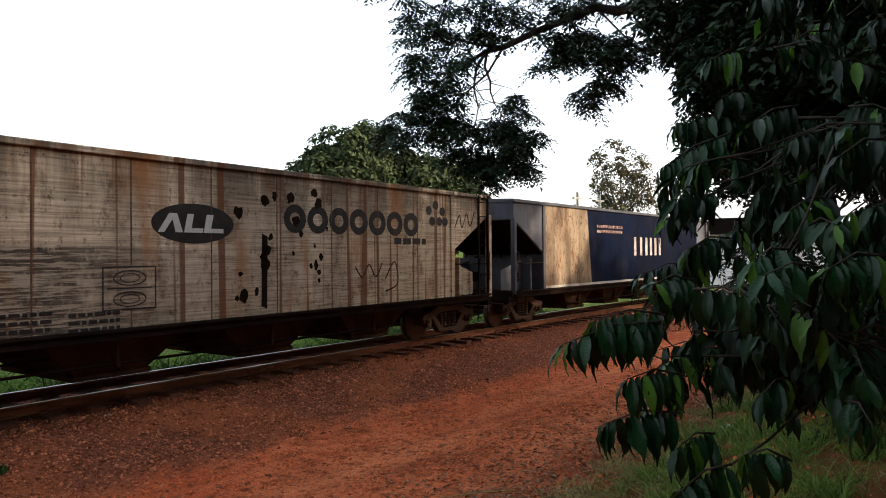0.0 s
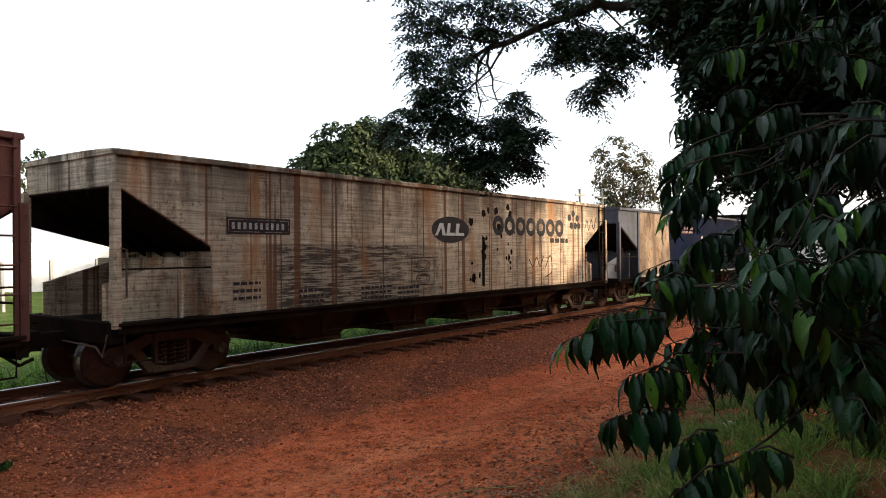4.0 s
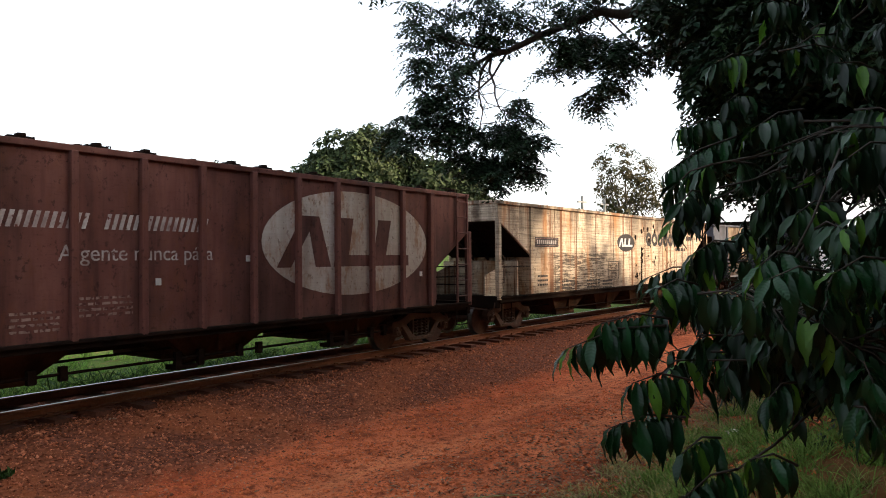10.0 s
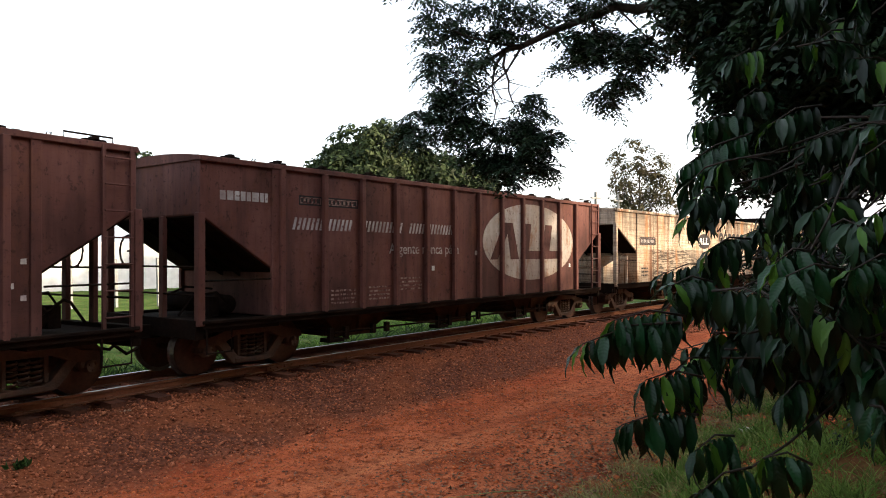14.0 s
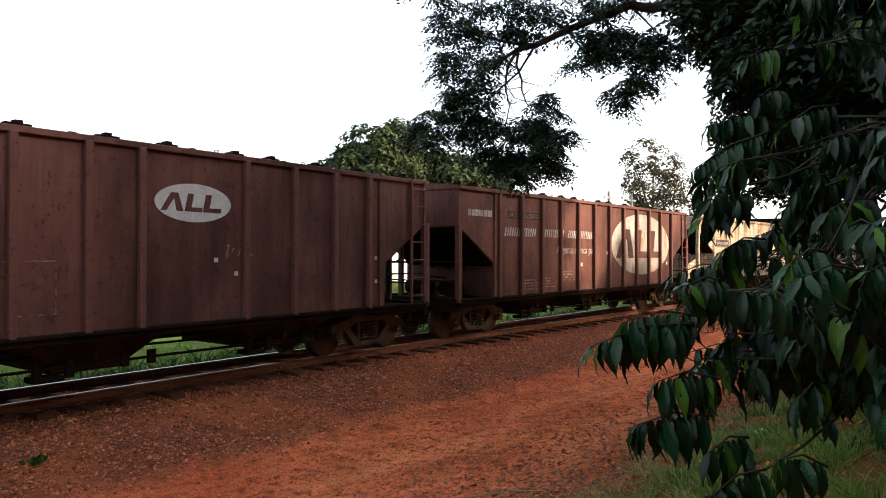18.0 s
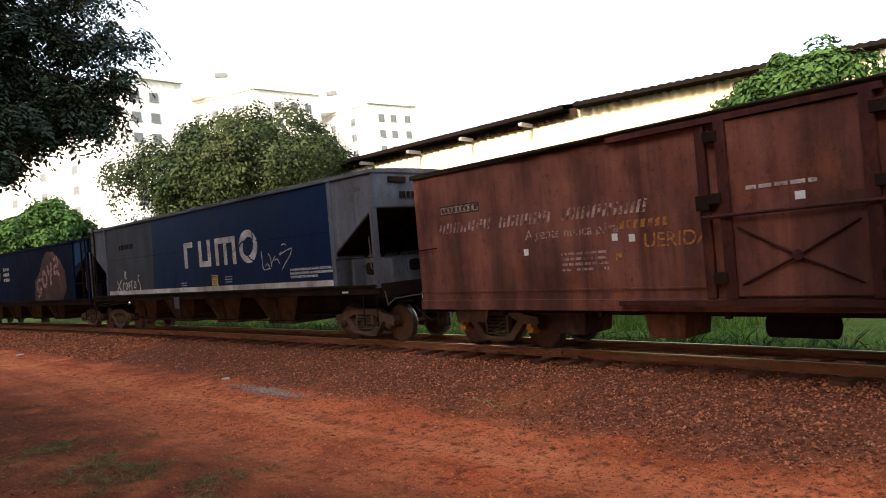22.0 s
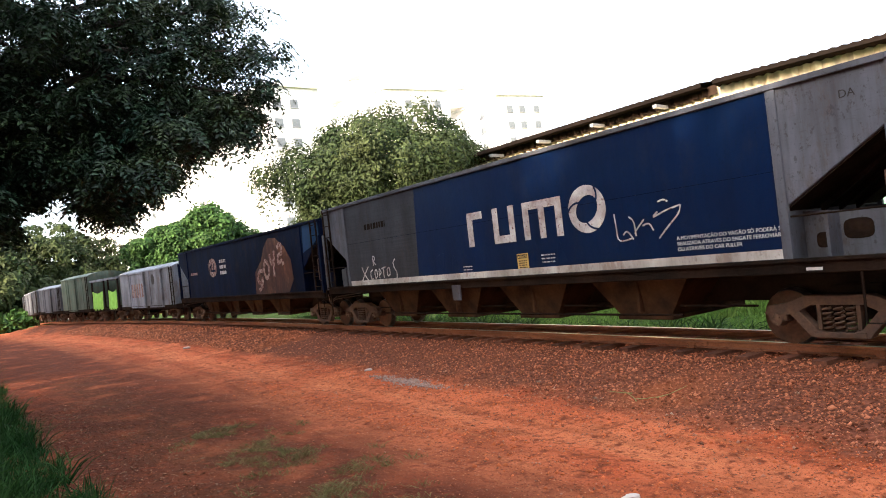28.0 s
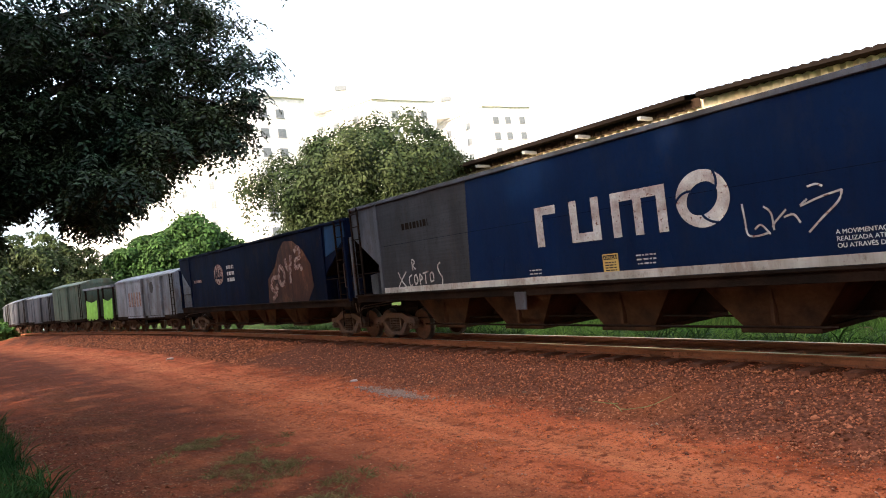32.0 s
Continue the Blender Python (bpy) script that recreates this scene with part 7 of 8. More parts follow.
def boxcar(name, place, L, z0, z1, half, body, label, bogie_x, doors, roof_paint, caps="bogie", turning=True, detail=True, group="wagons of the train"):
    w = empty(name, Matrix(), label, "boxcar", group)
    e = L / 2
    part("body", Mesh().box(-e, e, -half, half, z0, z1), M[body], w, bevel=0.02)
    n, k = 8, 11
    prof = [(-half - 0.05, z1 - 0.04)] + [(half * (2 * i / n - 1) * 1.03, z1 + 0.03 + (0.12 if detail else 0.28) * (1 - (2 * i / n - 1) ** 2)) for i in range(n + 1)] + [(half + 0.05, z1 - 0.04)]
    v = [(x, y, z) for x in (-e - 0.05, e + 0.05) for y, z in prof]
    part("roof", Mesh().add(v, [tuple(range(k)), tuple(range(2 * k - 1, k - 1, -1))] + [(i, i + 1, i + 1 + k, i + k) for i in range(k - 1)] + [(0, k, 2 * k - 1, k - 1)]), M[roof_paint], w)
    part("side_sill", Mesh().box(-e, e, -half - 0.03, half + 0.03, z0 - 0.16, z0 + 0.02), M["under"] if not detail else M[body], w, bevel=0.01)
    part("underframe", Mesh().box(-e + 0.2, e - 0.2, -0.35, 0.35, 0.60, z0 - 0.1).box(-e + 0.1, e - 0.1, -half + 0.1, half - 0.1, z0 - 0.22, z0 - 0.14), M["under"], w)
    for x0, x1 in doors:
        d = part("door", Mesh().box(x0, x1, -half - 0.075, -half - 0.03, z0 + 0.05, z1 - 0.12), M[body], w, "sliding steel door", bevel=0.01)
        trim = M["door_dark"] if detail else M[body]
        for x in (x0 + 0.07, x1 - 0.07):
            part("door_frame", Mesh().box(x - 0.075, x + 0.075, -half - 0.12, -half - 0.07, z0 + 0.02, z1 - 0.1), trim, d, bevel=0.008)
        if detail:
            part("locking_bar", Mesh().tube([(x0 - 0.25, -half - 0.15, 2.06), (x1 + 0.15, -half - 0.15, 2.08)], 0.024, 7), M["door_dark"], d, "dark red locking bar")
            for q in ((x0 + 0.22, x1 - 0.22), (x1 - 0.22, x0 + 0.22)):
                part("door_brace", Mesh().tube([(q[0], -half - 0.09, 1.9), ((x0 + x1) / 2, -half - 0.1, 1.5), (q[1], -half - 0.09, 1.16)], 0.020, 6), trim, d)
            part("hub_plate", Mesh().turned([(-0.13, 0.06), (-0.10, 0.08), (-0.07, 0.08)], "y", 12, 0, ((x0 + x1) / 2, -half, 1.5)), trim, d)
            for z in (z0 + 0.3, 2.3, z1 - 0.3):
                part("hinge_roller", Mesh().box(x0 - 0.16, x0 + 0.04, -half - 0.14, -half - 0.03, z - 0.07, z + 0.07), M["under"], d, bevel=0.01)
                part("hinge_roller", Mesh().box(x1 - 0.04, x1 + 0.16, -half - 0.14, -half - 0.03, z - 0.07, z + 0.07), M["under"], d, bevel=0.01)
            for x in (x0 - 0.24, x1 + 0.24):
                part("door_stop", Mesh().box(x - 0.07, x + 0.07, -half - 0.07, -half, z0 + 0.02, z1 - 0.12), trim, w, bevel=0.01)
                part("lock_pin", Mesh().box(x - 0.10, x + 0.10, -half - 0.12, -half - 0.05, 2.16, 2.36), M["under"], w, bevel=0.01)
            part("latch_panel", Mesh().box(x1 - 0.35, x1 + 0.45, -half - 0.085, -half - 0.06, 2.0, 2.22), M["orange_patch"], w, "scraped red latch panel")
            part("roof_pipe", Mesh().tube([(x0 - 3.8, -half - 0.08, z1 - 0.02), (x0 - 1.5, -half - 0.10, z1 + 0.01), (x1 + 0.3, -half - 0.09, z1 + 0.02), (x1 + 2.4, -half - 0.08, z1 + 0.03)], 0.03, 6), M["under"], w, "dark pipe along the roof edge")
        for z, dp in ((z1 - 0.11, 0.12), (z0 - 0.08, 0.10)):
            part("door_track", Mesh().box(x0 - 1.7 if detail else x0 - 0.2, x1 + 0.1, -half - dp, -half, z, z + 0.08), trim, w)
    if detail:
        for i in range(6):
            x = -e + 2.2 + (L - 4.4) * i / 5
            part("sill_bracket", Mesh().box(x - 0.035, x + 0.035, -half + 0.01, -half + 0.1, z0 - 0.26, z0 - 0.10), M["under"], w)
        for x in (-e + 1.35, e - 1.35):
            part("end_guard", Mesh().prism([(x - 0.45, z0 - 0.17), (x + 0.45, z0 - 0.17), (x + 0.36, z0 - 0.40), (x - 0.40, z0 - 0.40)], -half + 0.04, -half + 0.07), M["orange_patch"], w, "rusty orange guard plate by the bogie", bevel=0.005)
            part("step", Mesh().tube([(x - 0.95, -half + 0.03, z0 - 0.14), (x - 0.95, -half + 0.03, 0.50), (x - 0.62, -half + 0.03, 0.50), (x - 0.62, -half + 0.03, z0 - 0.14)], 0.02, 6), M["under"], w)
        ladder(w, e - 0.30, -half - 0.05, z0 + 0.12, z1 - 0.05, 0.52, body, 6)
        part("top_rail", Mesh().box(-e, e, -half - 0.045, -half, z1 - 0.05, z1 + 0.04), M["under"], w)
        part("lower_seam", Mesh().box(-e, e, -half - 0.02, -half, z0 + 0.16, z0 + 0.19), M[body], w)
        for x, wd in ((-3.9, 0.75), (-2.1, 0.7), (1.35, 0.8), (3.6, 0.75)):
            part("underframe_box", Mesh().prism([(x - wd / 2, z0 - 0.16), (x + wd / 2, z0 - 0.16), (x + wd * 0.42, 0.36), (x - wd * 0.42, 0.36)], -1.1, -0.35), M["chute"] if x > 0 else M["orange_patch"], w, "rusty equipment box under the floor", bevel=0.02)
        part("brake_cylinder", Mesh().turned([(-0.45, 0.1), (-0.42, 0.17), (0.42, 0.17), (0.45, 0.1)], "x", 14, 0, (-0.3, -0.75, 0.55)), M["under"], w, smooth=True)
    else:
        m = Mesh()
        b = bogie_x - 1.3
        m.tube([(-b, -half + 0.15, z0 - 0.15), (-b * 0.45, -half + 0.15, 0.45), (b * 0.45, -half + 0.15, 0.45), (b, -half + 0.15, z0 - 0.15)], 0.035, 6)
        part("truss_rod", m, M["under"], w)
        for i in range(1, 5):
            part("side_post", Mesh().box(-e + L * i / 5 - 0.04, -e + L * i / 5 + 0.04, -half - 0.03, -half, z0, z1 - 0.05), M[body], w)
        ladder(w, e - 0.30, -half - 0.05, z0, z1, 0.4, "under", 6)
    for k2 in (-1, 1):
        part("end_sill", Mesh().box(k2 * e - 0.06, k2 * e + 0.08, -half, half, z0 - 0.22, z0 + 0.05), M["under"], w, bevel=0.01)
        coupler(w, k2 * (e + 0.08), k2)
        bogie(w, k2 * bogie_x, caps, turning)
    WAGONS.append((w, place, bogie_x))
    return w


def squiggle(parent, name, pts, y, material, r=0.018, label="scrawled graffiti stroke"):
    """Flat painted strokes, each a part of its own."""
    for run in pts:
        if len(run) > 2:        # rounded by the sweep of the arm
            ext = [run[0], *run, run[-1]]
            run = [tuple(0.5 * (2 * q1 + (q2 - q0) * u + (2 * q0 - 5 * q1 + 4 * q2 - q3) * u * u + (3 * q1 - q0 - 3 * q2 + q3) * u ** 3) for q0, q1, q2, q3 in zip(*ext[i:i + 4]))
                   for i in range(len(ext) - 3) for u in (0, 0.25, 0.5, 0.75)] + [run[-1]]
        m = Mesh().tube([(x, y - 0.004, z) for x, z in run], r, 6)
        m.v = [(p[0], y - 0.004 + (p[1] - y + 0.004) * 0.2, p[2]) for p in m.v]
        part(name, m, M[material], parent, label)


def text_on(parent, name, words, x, z, y, size, material, label="", slant=0.0):
    """Real words that can be read on the side."""
    cu = bpy.data.curves.new(name, "FONT")
    cu.body, cu.size, cu.extrude, cu.shear, cu.space_line = words, size, 0.002, slant, 1.05
    cu.materials.append(M[material])
    ob = new(name, cu)
    ob.parent = parent
    ob.matrix_basis = pose(x, y - 0.004, z, 90, 0, 0)
    return tagged(ob, label) if label else ob


RIBS = [-5.36, -4.38, -3.41, -2.44, -1.46, -0.49, 0.49, 1.46, 2.44, 3.41, 4.38, 5.36]
WIDE_RIBS = [-5.36, -4.55, -3.75, -2.95, -2.05, -1.15, -0.25, 0.49, 2.25, 3.25, 4.2, 5.1]     # a blank bay for the badge


def build_train():
    H = 1.35
    # grey and dark blue hopper, far ahead
    w = hopper("hopper_wagon", 57.6, 16.5, 0.98, 3.42, 1.6, 2.0, 2.9, "grey", "grey hopper wagon with a dirty dark blue side panel", 0.14, 7.1, turning=False)
    slab(w, "painted_panel", [(-3.6, 1.0), (6.6, 1.0), (6.6, 3.38), (-3.9, 3.38)], -H, "dark_blue", "dirty dark blue painted panel")
    slab(w, "painted_panel", [(-6.6, 1.0), (-3.6, 1.0), (-3.9, 3.38), (-6.6, 3.38)], -H, "beige", "faded beige painted panel")
    slab(w, "stripe", [(-6.6, 0.98), (6.6, 0.98), (6.6, 1.08), (-6.6, 1.08)], -H - 0.006, "white", "white stripe along the sill")
    bars(w, "letter_bar", -H - 0.006, [(-0.2, 0.0), (0.35, 0.55), (0.85, 1.05), (1.3, 1.5), (1.75, 1.95), (2.2, 2.4)], 1.9, 2.55, "mark", 0, "white company lettering as plain bars")
    lines(w, "small_lettering", -H - 0.006, -3.2, -1.2, 2.9, 2, 0.09, 0.16, "faint_mark", 3)

    # weathered beige hopper
    w = hopper("hopper_wagon", 39.85, 16.5, 0.98, 3.42, 1.62, 2.03, 2.93, "sooty_beige", "weathered beige hopper wagon streaked with rust and soot", 0.13, 7.1)
    number_plate(w, -6.42, -5.1, 2.28, 2.55, -H, 4)
    badge(w, -0.3, 2.47, 0.72, 0.3, -H, "black", "clean_white")
    for i in range(7):
        x = 1.52 + i * 0.555
        o, q = oval(x + 0.22, 2.62, 0.265, 0.25, 20), oval(x + 0.22, 2.62, 0.12, 0.11, 20)
        m = Mesh().add([(a, -H - 0.004, b) for a, b in o] + [(a, -H - 0.004, b) for a, b in q], [(j, (j + 1) % 20, (j + 1) % 20 + 20, j + 20) for j in range(20)])
        part("letter_ring", m, M["black"], w, "black company lettering as plain rings")
    for x, z in ((5.72, 2.95), (5.98, 3.08), (6.24, 2.95), (5.85, 2.72), (6.12, 2.72), (6.35, 2.72)):
        slab(w, "emblem_dot", oval(x, z, 0.11, 0.1, 16), -H, "black", "dark painted dot")
    lines(w, "small_lettering", -H, 4.5, 5.6, 2.33, 1, 0.13, 0.2, "black", 5, word=0.2)
    lines(w, "small_lettering", -H - 0.006, -6.3, -5.75, 1.5, 3, 0.05, 0.12, "black", 6, word=0.09)
    for x0, x1, z, s in ((-4.9, -4.3, 1.32, 7), (-3.3, -2.4, 1.3, 8), (-2.2, -1.5, 1.25, 9)):
        lines(w, "small_lettering", -H - 0.006, x0, x1, z, 3, 0.05, 0.1, "black", s, word=0.1)
    panel = part("inspection_panel", Mesh().box(-1.76, -0.94, -H - 0.008, -H - 0.006, 1.24, 1.86), M["sooty_beige"], w, "stencilled inspection panel")
    for a, b, c, d in ((-1.75, -0.95, 1.25, 1.27), (-1.75, -0.95, 1.83, 1.85), (-1.75, -1.73, 1.27, 1.83), (-0.97, -0.95, 1.27, 1.83), (-1.68, -1.02, 1.54, 1.56)):
        part("panel_line", Mesh().box(a, b, -H - 0.011, -H - 0.008, c, d), M["black"], panel)
    for z in (1.40, 1.69):
        ring = [[(-1.35 + k * 0.24 * math.cos(0.3 * j), -H - 0.010, z + k * 0.10 * math.sin(0.3 * j)) for j in range(22)] for k in (1.0, 0.6)]
        part("panel_ring", Mesh().tube(ring[0], 0.008, 5).tube(ring[1], 0.006, 5), M["black"], panel)
    squiggle(w, "graffiti", [[(3.3, 1.75), (3.5, 1.55), (3.7, 1.8), (3.9, 1.55), (4.1, 1.82)], [(4.2, 1.5), (4.5, 1.85), (4.6, 1.4), (4.2, 1.25)]], -H, "orange_patch")
    squiggle(w, "graffiti", [[(6.75, 2.6), (6.95, 2.9), (7.05, 2.6), (7.25, 2.95), (7.4, 2.65), (7.6, 3.0)]], -H, "under")
    rnd = random.Random(4)
    m = Mesh()
    for _ in range(26):
        x, z, r = rnd.uniform(0.35, 2.6), rnd.uniform(1.2, 3.1), rnd.uniform(0.03, 0.1)
        m.prism([(x + r * rnd.uniform(0.6, 1.2) * math.cos(a), z + r * rnd.uniform(0.7, 1.5) * math.sin(a)) for a in np.arange(0, 6.2, 0.7)], -H - 0.004, -H)
    m.prism([(0.98, 1.15), (1.1, 1.1), (1.12, 2.3), (1.0, 2.35)], -H - 0.004, -H)
    tagged(part("rust_spotting", m, M["under"], w, "dark rust spots in the paint"), kind="stuff")

    # ribbed brown hoppers
    w = hopper("hopper_wagon", 23.35, 13.8, 0.93, 3.47, 1.42, 1.70, 2.58, "brown", "ribbed brown hopper wagon with a large pale oval badge", 0.1, 5.6, RIBS, (-3.25, 0.0, 3.25), 1.05)
    badge(w, 2.96, 2.28, 2.28, 0.98, -H, "grimy_white", "brown")
    number_plate(w, -4.95, -4.42, 2.83, 3.0, -H, 14)
    number_plate(w, -4.3, -3.5, 2.83, 3.0, -H, 15)
    bars(w, "letter_bar", -H, [(-5.1 + 0.103 * i, -5.045 + 0.103 * i) for i in range(46) if i not in (14, 15, 28, 29)], 2.40, 2.61, "mark", 0.06, "pale company lettering as plain bars")
    text_on(w, "slogan", "A gente nunca pára", -2.62, 1.98, -H, 0.30, "mark", "pale stencilled slogan", 0.0)
    for x0, x1, z, s in ((-4.2, -3.55, 1.32, 16), (-3.2, -2.6, 1.35, 17), (-2.35, -1.6, 1.5, 18)):
        lines(w, "small_lettering", -H, x0, x1, z, 4, 0.035, 0.075, "faint_mark", s, word=0.09)
    for x, z in ((-1.25, 1.62), (0.36, 1.95), (5.0, 1.6)):
        slab(w, "label", [(x, z), (x + 0.09, z), (x + 0.09, z + 0.1), (x, z + 0.1)], -H, "clean_white")
    lines(w, "number_bars", -H - 0.002, -6.55, -5.62, 2.98, 1, 0.15, 0.2, "mark", 19, word=0.085)

    w = hopper("hopper_wagon", 8.43, 13.8, 0.93, 3.47, 1.42, 1.70, 2.58, "dark_brown", "ribbed dark brown hopper wagon with a small oval badge", 0.1, 5.6, WIDE_RIBS, (-3.25, 0.0, 3.25), 1.05)
    badge(w, 1.34, 2.70, 0.64, 0.28, -H, "clean_white", "dark_brown")
    number_plate(w, -4.9, -4.3, 2.65, 2.84, -H, 21)
    number_plate(w, -4.2, -3.55, 2.65, 2.84, -H, 22)
    for x0, x1, z, s in ((-4.9, -4.1, 1.35, 23), (-3.9, -3.2, 1.35, 24), (-2.9, -2.2, 1.4, 25)):
        lines(w, "small_lettering", -H, x0, x1, z, 3, 0.05, 0.11, "faint_mark", s, word=0.1)
    m = Mesh()
    for a, b, c, d in ((-1.36, -0.62, 1.2, 1.212), (-1.36, -0.62, 1.86, 1.872), (-1.36, -1.348, 1.2, 1.86), (-0.632, -0.62, 1.2, 1.86)):
        m.box(a, b, -H - 0.004, -H, c, d)
    part("inspection_frame", m, M["faint_mark"], w, "thin chalked inspection frame")
    for x, z, k in ((-1.45, 1.76, "clean_white"), (1.68, 1.83, "clean_white"), (2.05, 1.62, "clean_white"), (-2.62, 1.45, "ochre_mark"), (5.15, 1.55, "clean_white"), (5.3, 1.85, "clean_white"), (5.3, 1.4, "clean_white")):
        slab(w, "label", [(x, z), (x + 0.075, z), (x + 0.07, z + 0.07), (x + 0.004, z + 0.065)], -H, k)
    squiggle(w, "chalk_marks", [[(1.85, 2.0), (1.95, 2.1), (1.9, 1.9), (2.05, 2.05)], [(2.12, 1.92), (2.2, 2.1), (2.25, 1.95)], [(2.3, 2.08), (2.38, 1.93), (2.45, 2.08)]], -H, "faint_mark", 0.012, "chalked marks")

    # red-brown boxcar
    w = boxcar("boxcar", -7.07, 14.75, 0.95, 3.42, 1.32, "red_brown", "long rusty red-brown boxcar with a large pale oval badge", 5.75, [(-0.95, 0.93)], "under", "yellow_cap")
    Hb = 1.32
    badge(w, 4.24, 2.23, 2.02, 1.02, -Hb, "grimy_white", "red_brown", 0.95)
    number_plate(w, -6.62, -5.55, 2.58, 2.76, -Hb, 31)
    bars(w, "letter_bar", -Hb, [(-6.7 + 0.1 * i, -6.65 + 0.1 * i) for i in range(46) if i not in (14, 15, 28, 29)], 2.24, 2.43, "faint_mark", 0.06, "pale company lettering as plain bars")
    text_on(w, "slogan", "A gente nunca pára", -4.5, 1.98, -Hb, 0.24, "faint_mark", "faded stencilled slogan", 0.1)
    lines(w, "small_lettering", -Hb, -3.75, -2.85, 1.72, 4, 0.04, 0.085, "faint_mark", 33, word=0.1)
    for x, z, k in ((-4.55, 1.72, "clean_white"), (-2.75, 1.85, "clean_white"), (-2.45, 1.82, "clean_white"), (-2.7, 1.55, "ochre_mark")):
        slab(w, "label", [(x, z), (x + 0.1, z), (x + 0.1, z + 0.11), (x, z + 0.11)], -Hb, k)
    text_on(w, "hand_lettering", "UERIDA", -2.22, 1.72, -Hb, 0.30, "ochre_mark", "ochre hand-painted word", 0.1)
    bars(w, "letter_bar", -Hb, [(-2.6 + 0.12 * i, -2.53 + 0.12 * i) for i in range(7)], 2.02, 2.14, "ochre_mark", 0.02, "ochre hand lettering as plain bars")
    slab(w, "label", [(0.0, 2.18), (0.12, 2.18), (0.12, 2.28), (0.0, 2.28)], -Hb - 0.08, "clean_white")
    lines(w, "small_lettering", -Hb - 0.08, -0.6, 0.3, 2.42, 1, 0.05, 0.1, "mark", 35, word=0.12)
    for z in (1.75, 1.6, 1.42):
        slab(w, "label", [(6.98, z), (7.12, z), (7.12, z + 0.09), (6.98, z + 0.09)], -Hb, "clean_white")
    part("hose_rod", Mesh().tube([(-7.45, -Hb - 0.06, 1.95), (-6.75, -Hb - 0.06, 1.98)], 0.014, 6), M["under"], w)

    # blue and grey hopper
    w = hopper("hopper_wagon", -24.05, 16.7, 1.30, 3.76, 1.5, 2.02, 2.96, "grey", "grey hopper wagon with a deep blue painted side", 0.18, 7.2, (), (-4.4, -1.7, 1.1, 3.9), 1.2, ladder_end=-1)
    slab(w, "painted_panel", [(-2.95, 1.33), (6.82, 1.33), (6.78, 3.68), (-2.75, 3.68)], -H, "blue", "deep blue painted panel")
    slab(w, "painted_panel", [(-6.78, 1.33), (-2.96, 1.33), (-2.76, 3.68), (-6.78, 3.68)], -H, "sooty_grey", "sooty dark grey painted panel")
    slab(w, "stripe", [(-6.85, 1.335), (6.85, 1.335), (6.85, 1.472), (-6.85, 1.472)], -H - 0.008, "white", "white stripe along the sill")
    y = -H - 0.006
    z0, z1 = 2.04, 2.80
    for a, b, c0, c1 in ((-0.62, -0.42, z0, z1), (0.32, 0.50, z0, z1), (0.86, 1.04, z0, z1), (1.32, 1.50, z0, z1), (1.80, 1.97, z0, z1), (2.28, 2.46, z0, z1),
                         (-0.42, -0.05, z1 - 0.16, z1), (0.50, 0.86, z0, z0 + 0.16), (1.50, 1.80, z1 - 0.16, z1), (1.97, 2.28, z1 - 0.16, z1)):
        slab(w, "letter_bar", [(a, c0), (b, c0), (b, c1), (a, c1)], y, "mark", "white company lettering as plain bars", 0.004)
    m = Mesh()
    o, q = oval(3.12, 2.47, 0.47, 0.44, 32), oval(3.12, 2.47, 0.27, 0.25, 32, 0.06)
    m.add([(a, y - 0.004, b) for a, b in o] + [(a, y - 0.004, b) for a, b in q], [(j, (j + 1) % 32, (j + 1) % 32 + 32, j + 32) for j in range(32)])
    part("ring_emblem", m, M["mark"], w, "white ring emblem")
    for turn in (20, 140, 260):     # the ring is cut by three curved gaps
        a = [radians(turn + 42 * u) for u in (0, 0.33, 0.66, 1)]
        squiggle(w, "emblem_gap", [[(3.12 + (0.23 + 0.26 * u) * math.cos(t), 2.47 + (0.21 + 0.25 * u) * math.sin(t)) for u, t in zip((0, 0.33, 0.66, 1), a)]], y - 0.004, "blue", 0.022, "blue curved gap in the ring")
    squiggle(w, "graffiti", [[(3.76, 2.30), (3.78, 2.05), (3.80, 1.86), (3.92, 1.82), (4.12, 1.85)], [(3.92, 1.92), (4.02, 1.97), (4.14, 1.83)], [(4.08, 2.22), (4.18, 2.12), (4.20, 1.88)], [(4.40, 2.14), (4.22, 1.98), (4.18, 1.92)],
                             [(4.36, 2.04), (4.50, 2.06), (4.58, 1.94)], [(4.72, 2.40), (4.84, 2.42), (4.92, 2.38)], [(5.16, 2.30), (4.86, 2.24), (4.60, 2.16), (4.70, 2.24)], [(5.16, 2.30), (5.10, 2.16), (4.86, 1.96), (4.68, 1.80)]], y, "mark", 0.016)
    text_on(w, "warning_text", "A MOVIMENTAÇÃO DO VAGÃO SÓ PODERÁ SER\nREALIZADA ATRAVÉS DO ENGATE FERROVIÁRIO\nOU ATRAVÉS DO CAR PULLER", 5.02, 1.74, y, 0.084, "clean_white", "small white operating notice")
    slab(w, "warning_panel", [(1.0, 1.42), (1.35, 1.42), (1.35, 1.78), (1.0, 1.78)], y, "sign_yellow", "yellow warning panel")
    slab(w, "warning_panel", [(1.02, 1.68), (1.33, 1.68), (1.33, 1.76), (1.02, 1.76)], y - 0.006, "black")
    text_on(w, "warning_word", "ATENÇÃO", 1.03, 1.69, y - 0.012, 0.072, "sign_yellow")
    lines(w, "small_lettering", y - 0.006, 1.05, 1.3, 1.64, 4, 0.02, 0.045, "black", 41, word=0.07)
    lines(w, "small_lettering", y, 1.75, 2.15, 1.72, 3, 0.025, 0.07, "mark", 42, word=0.08)
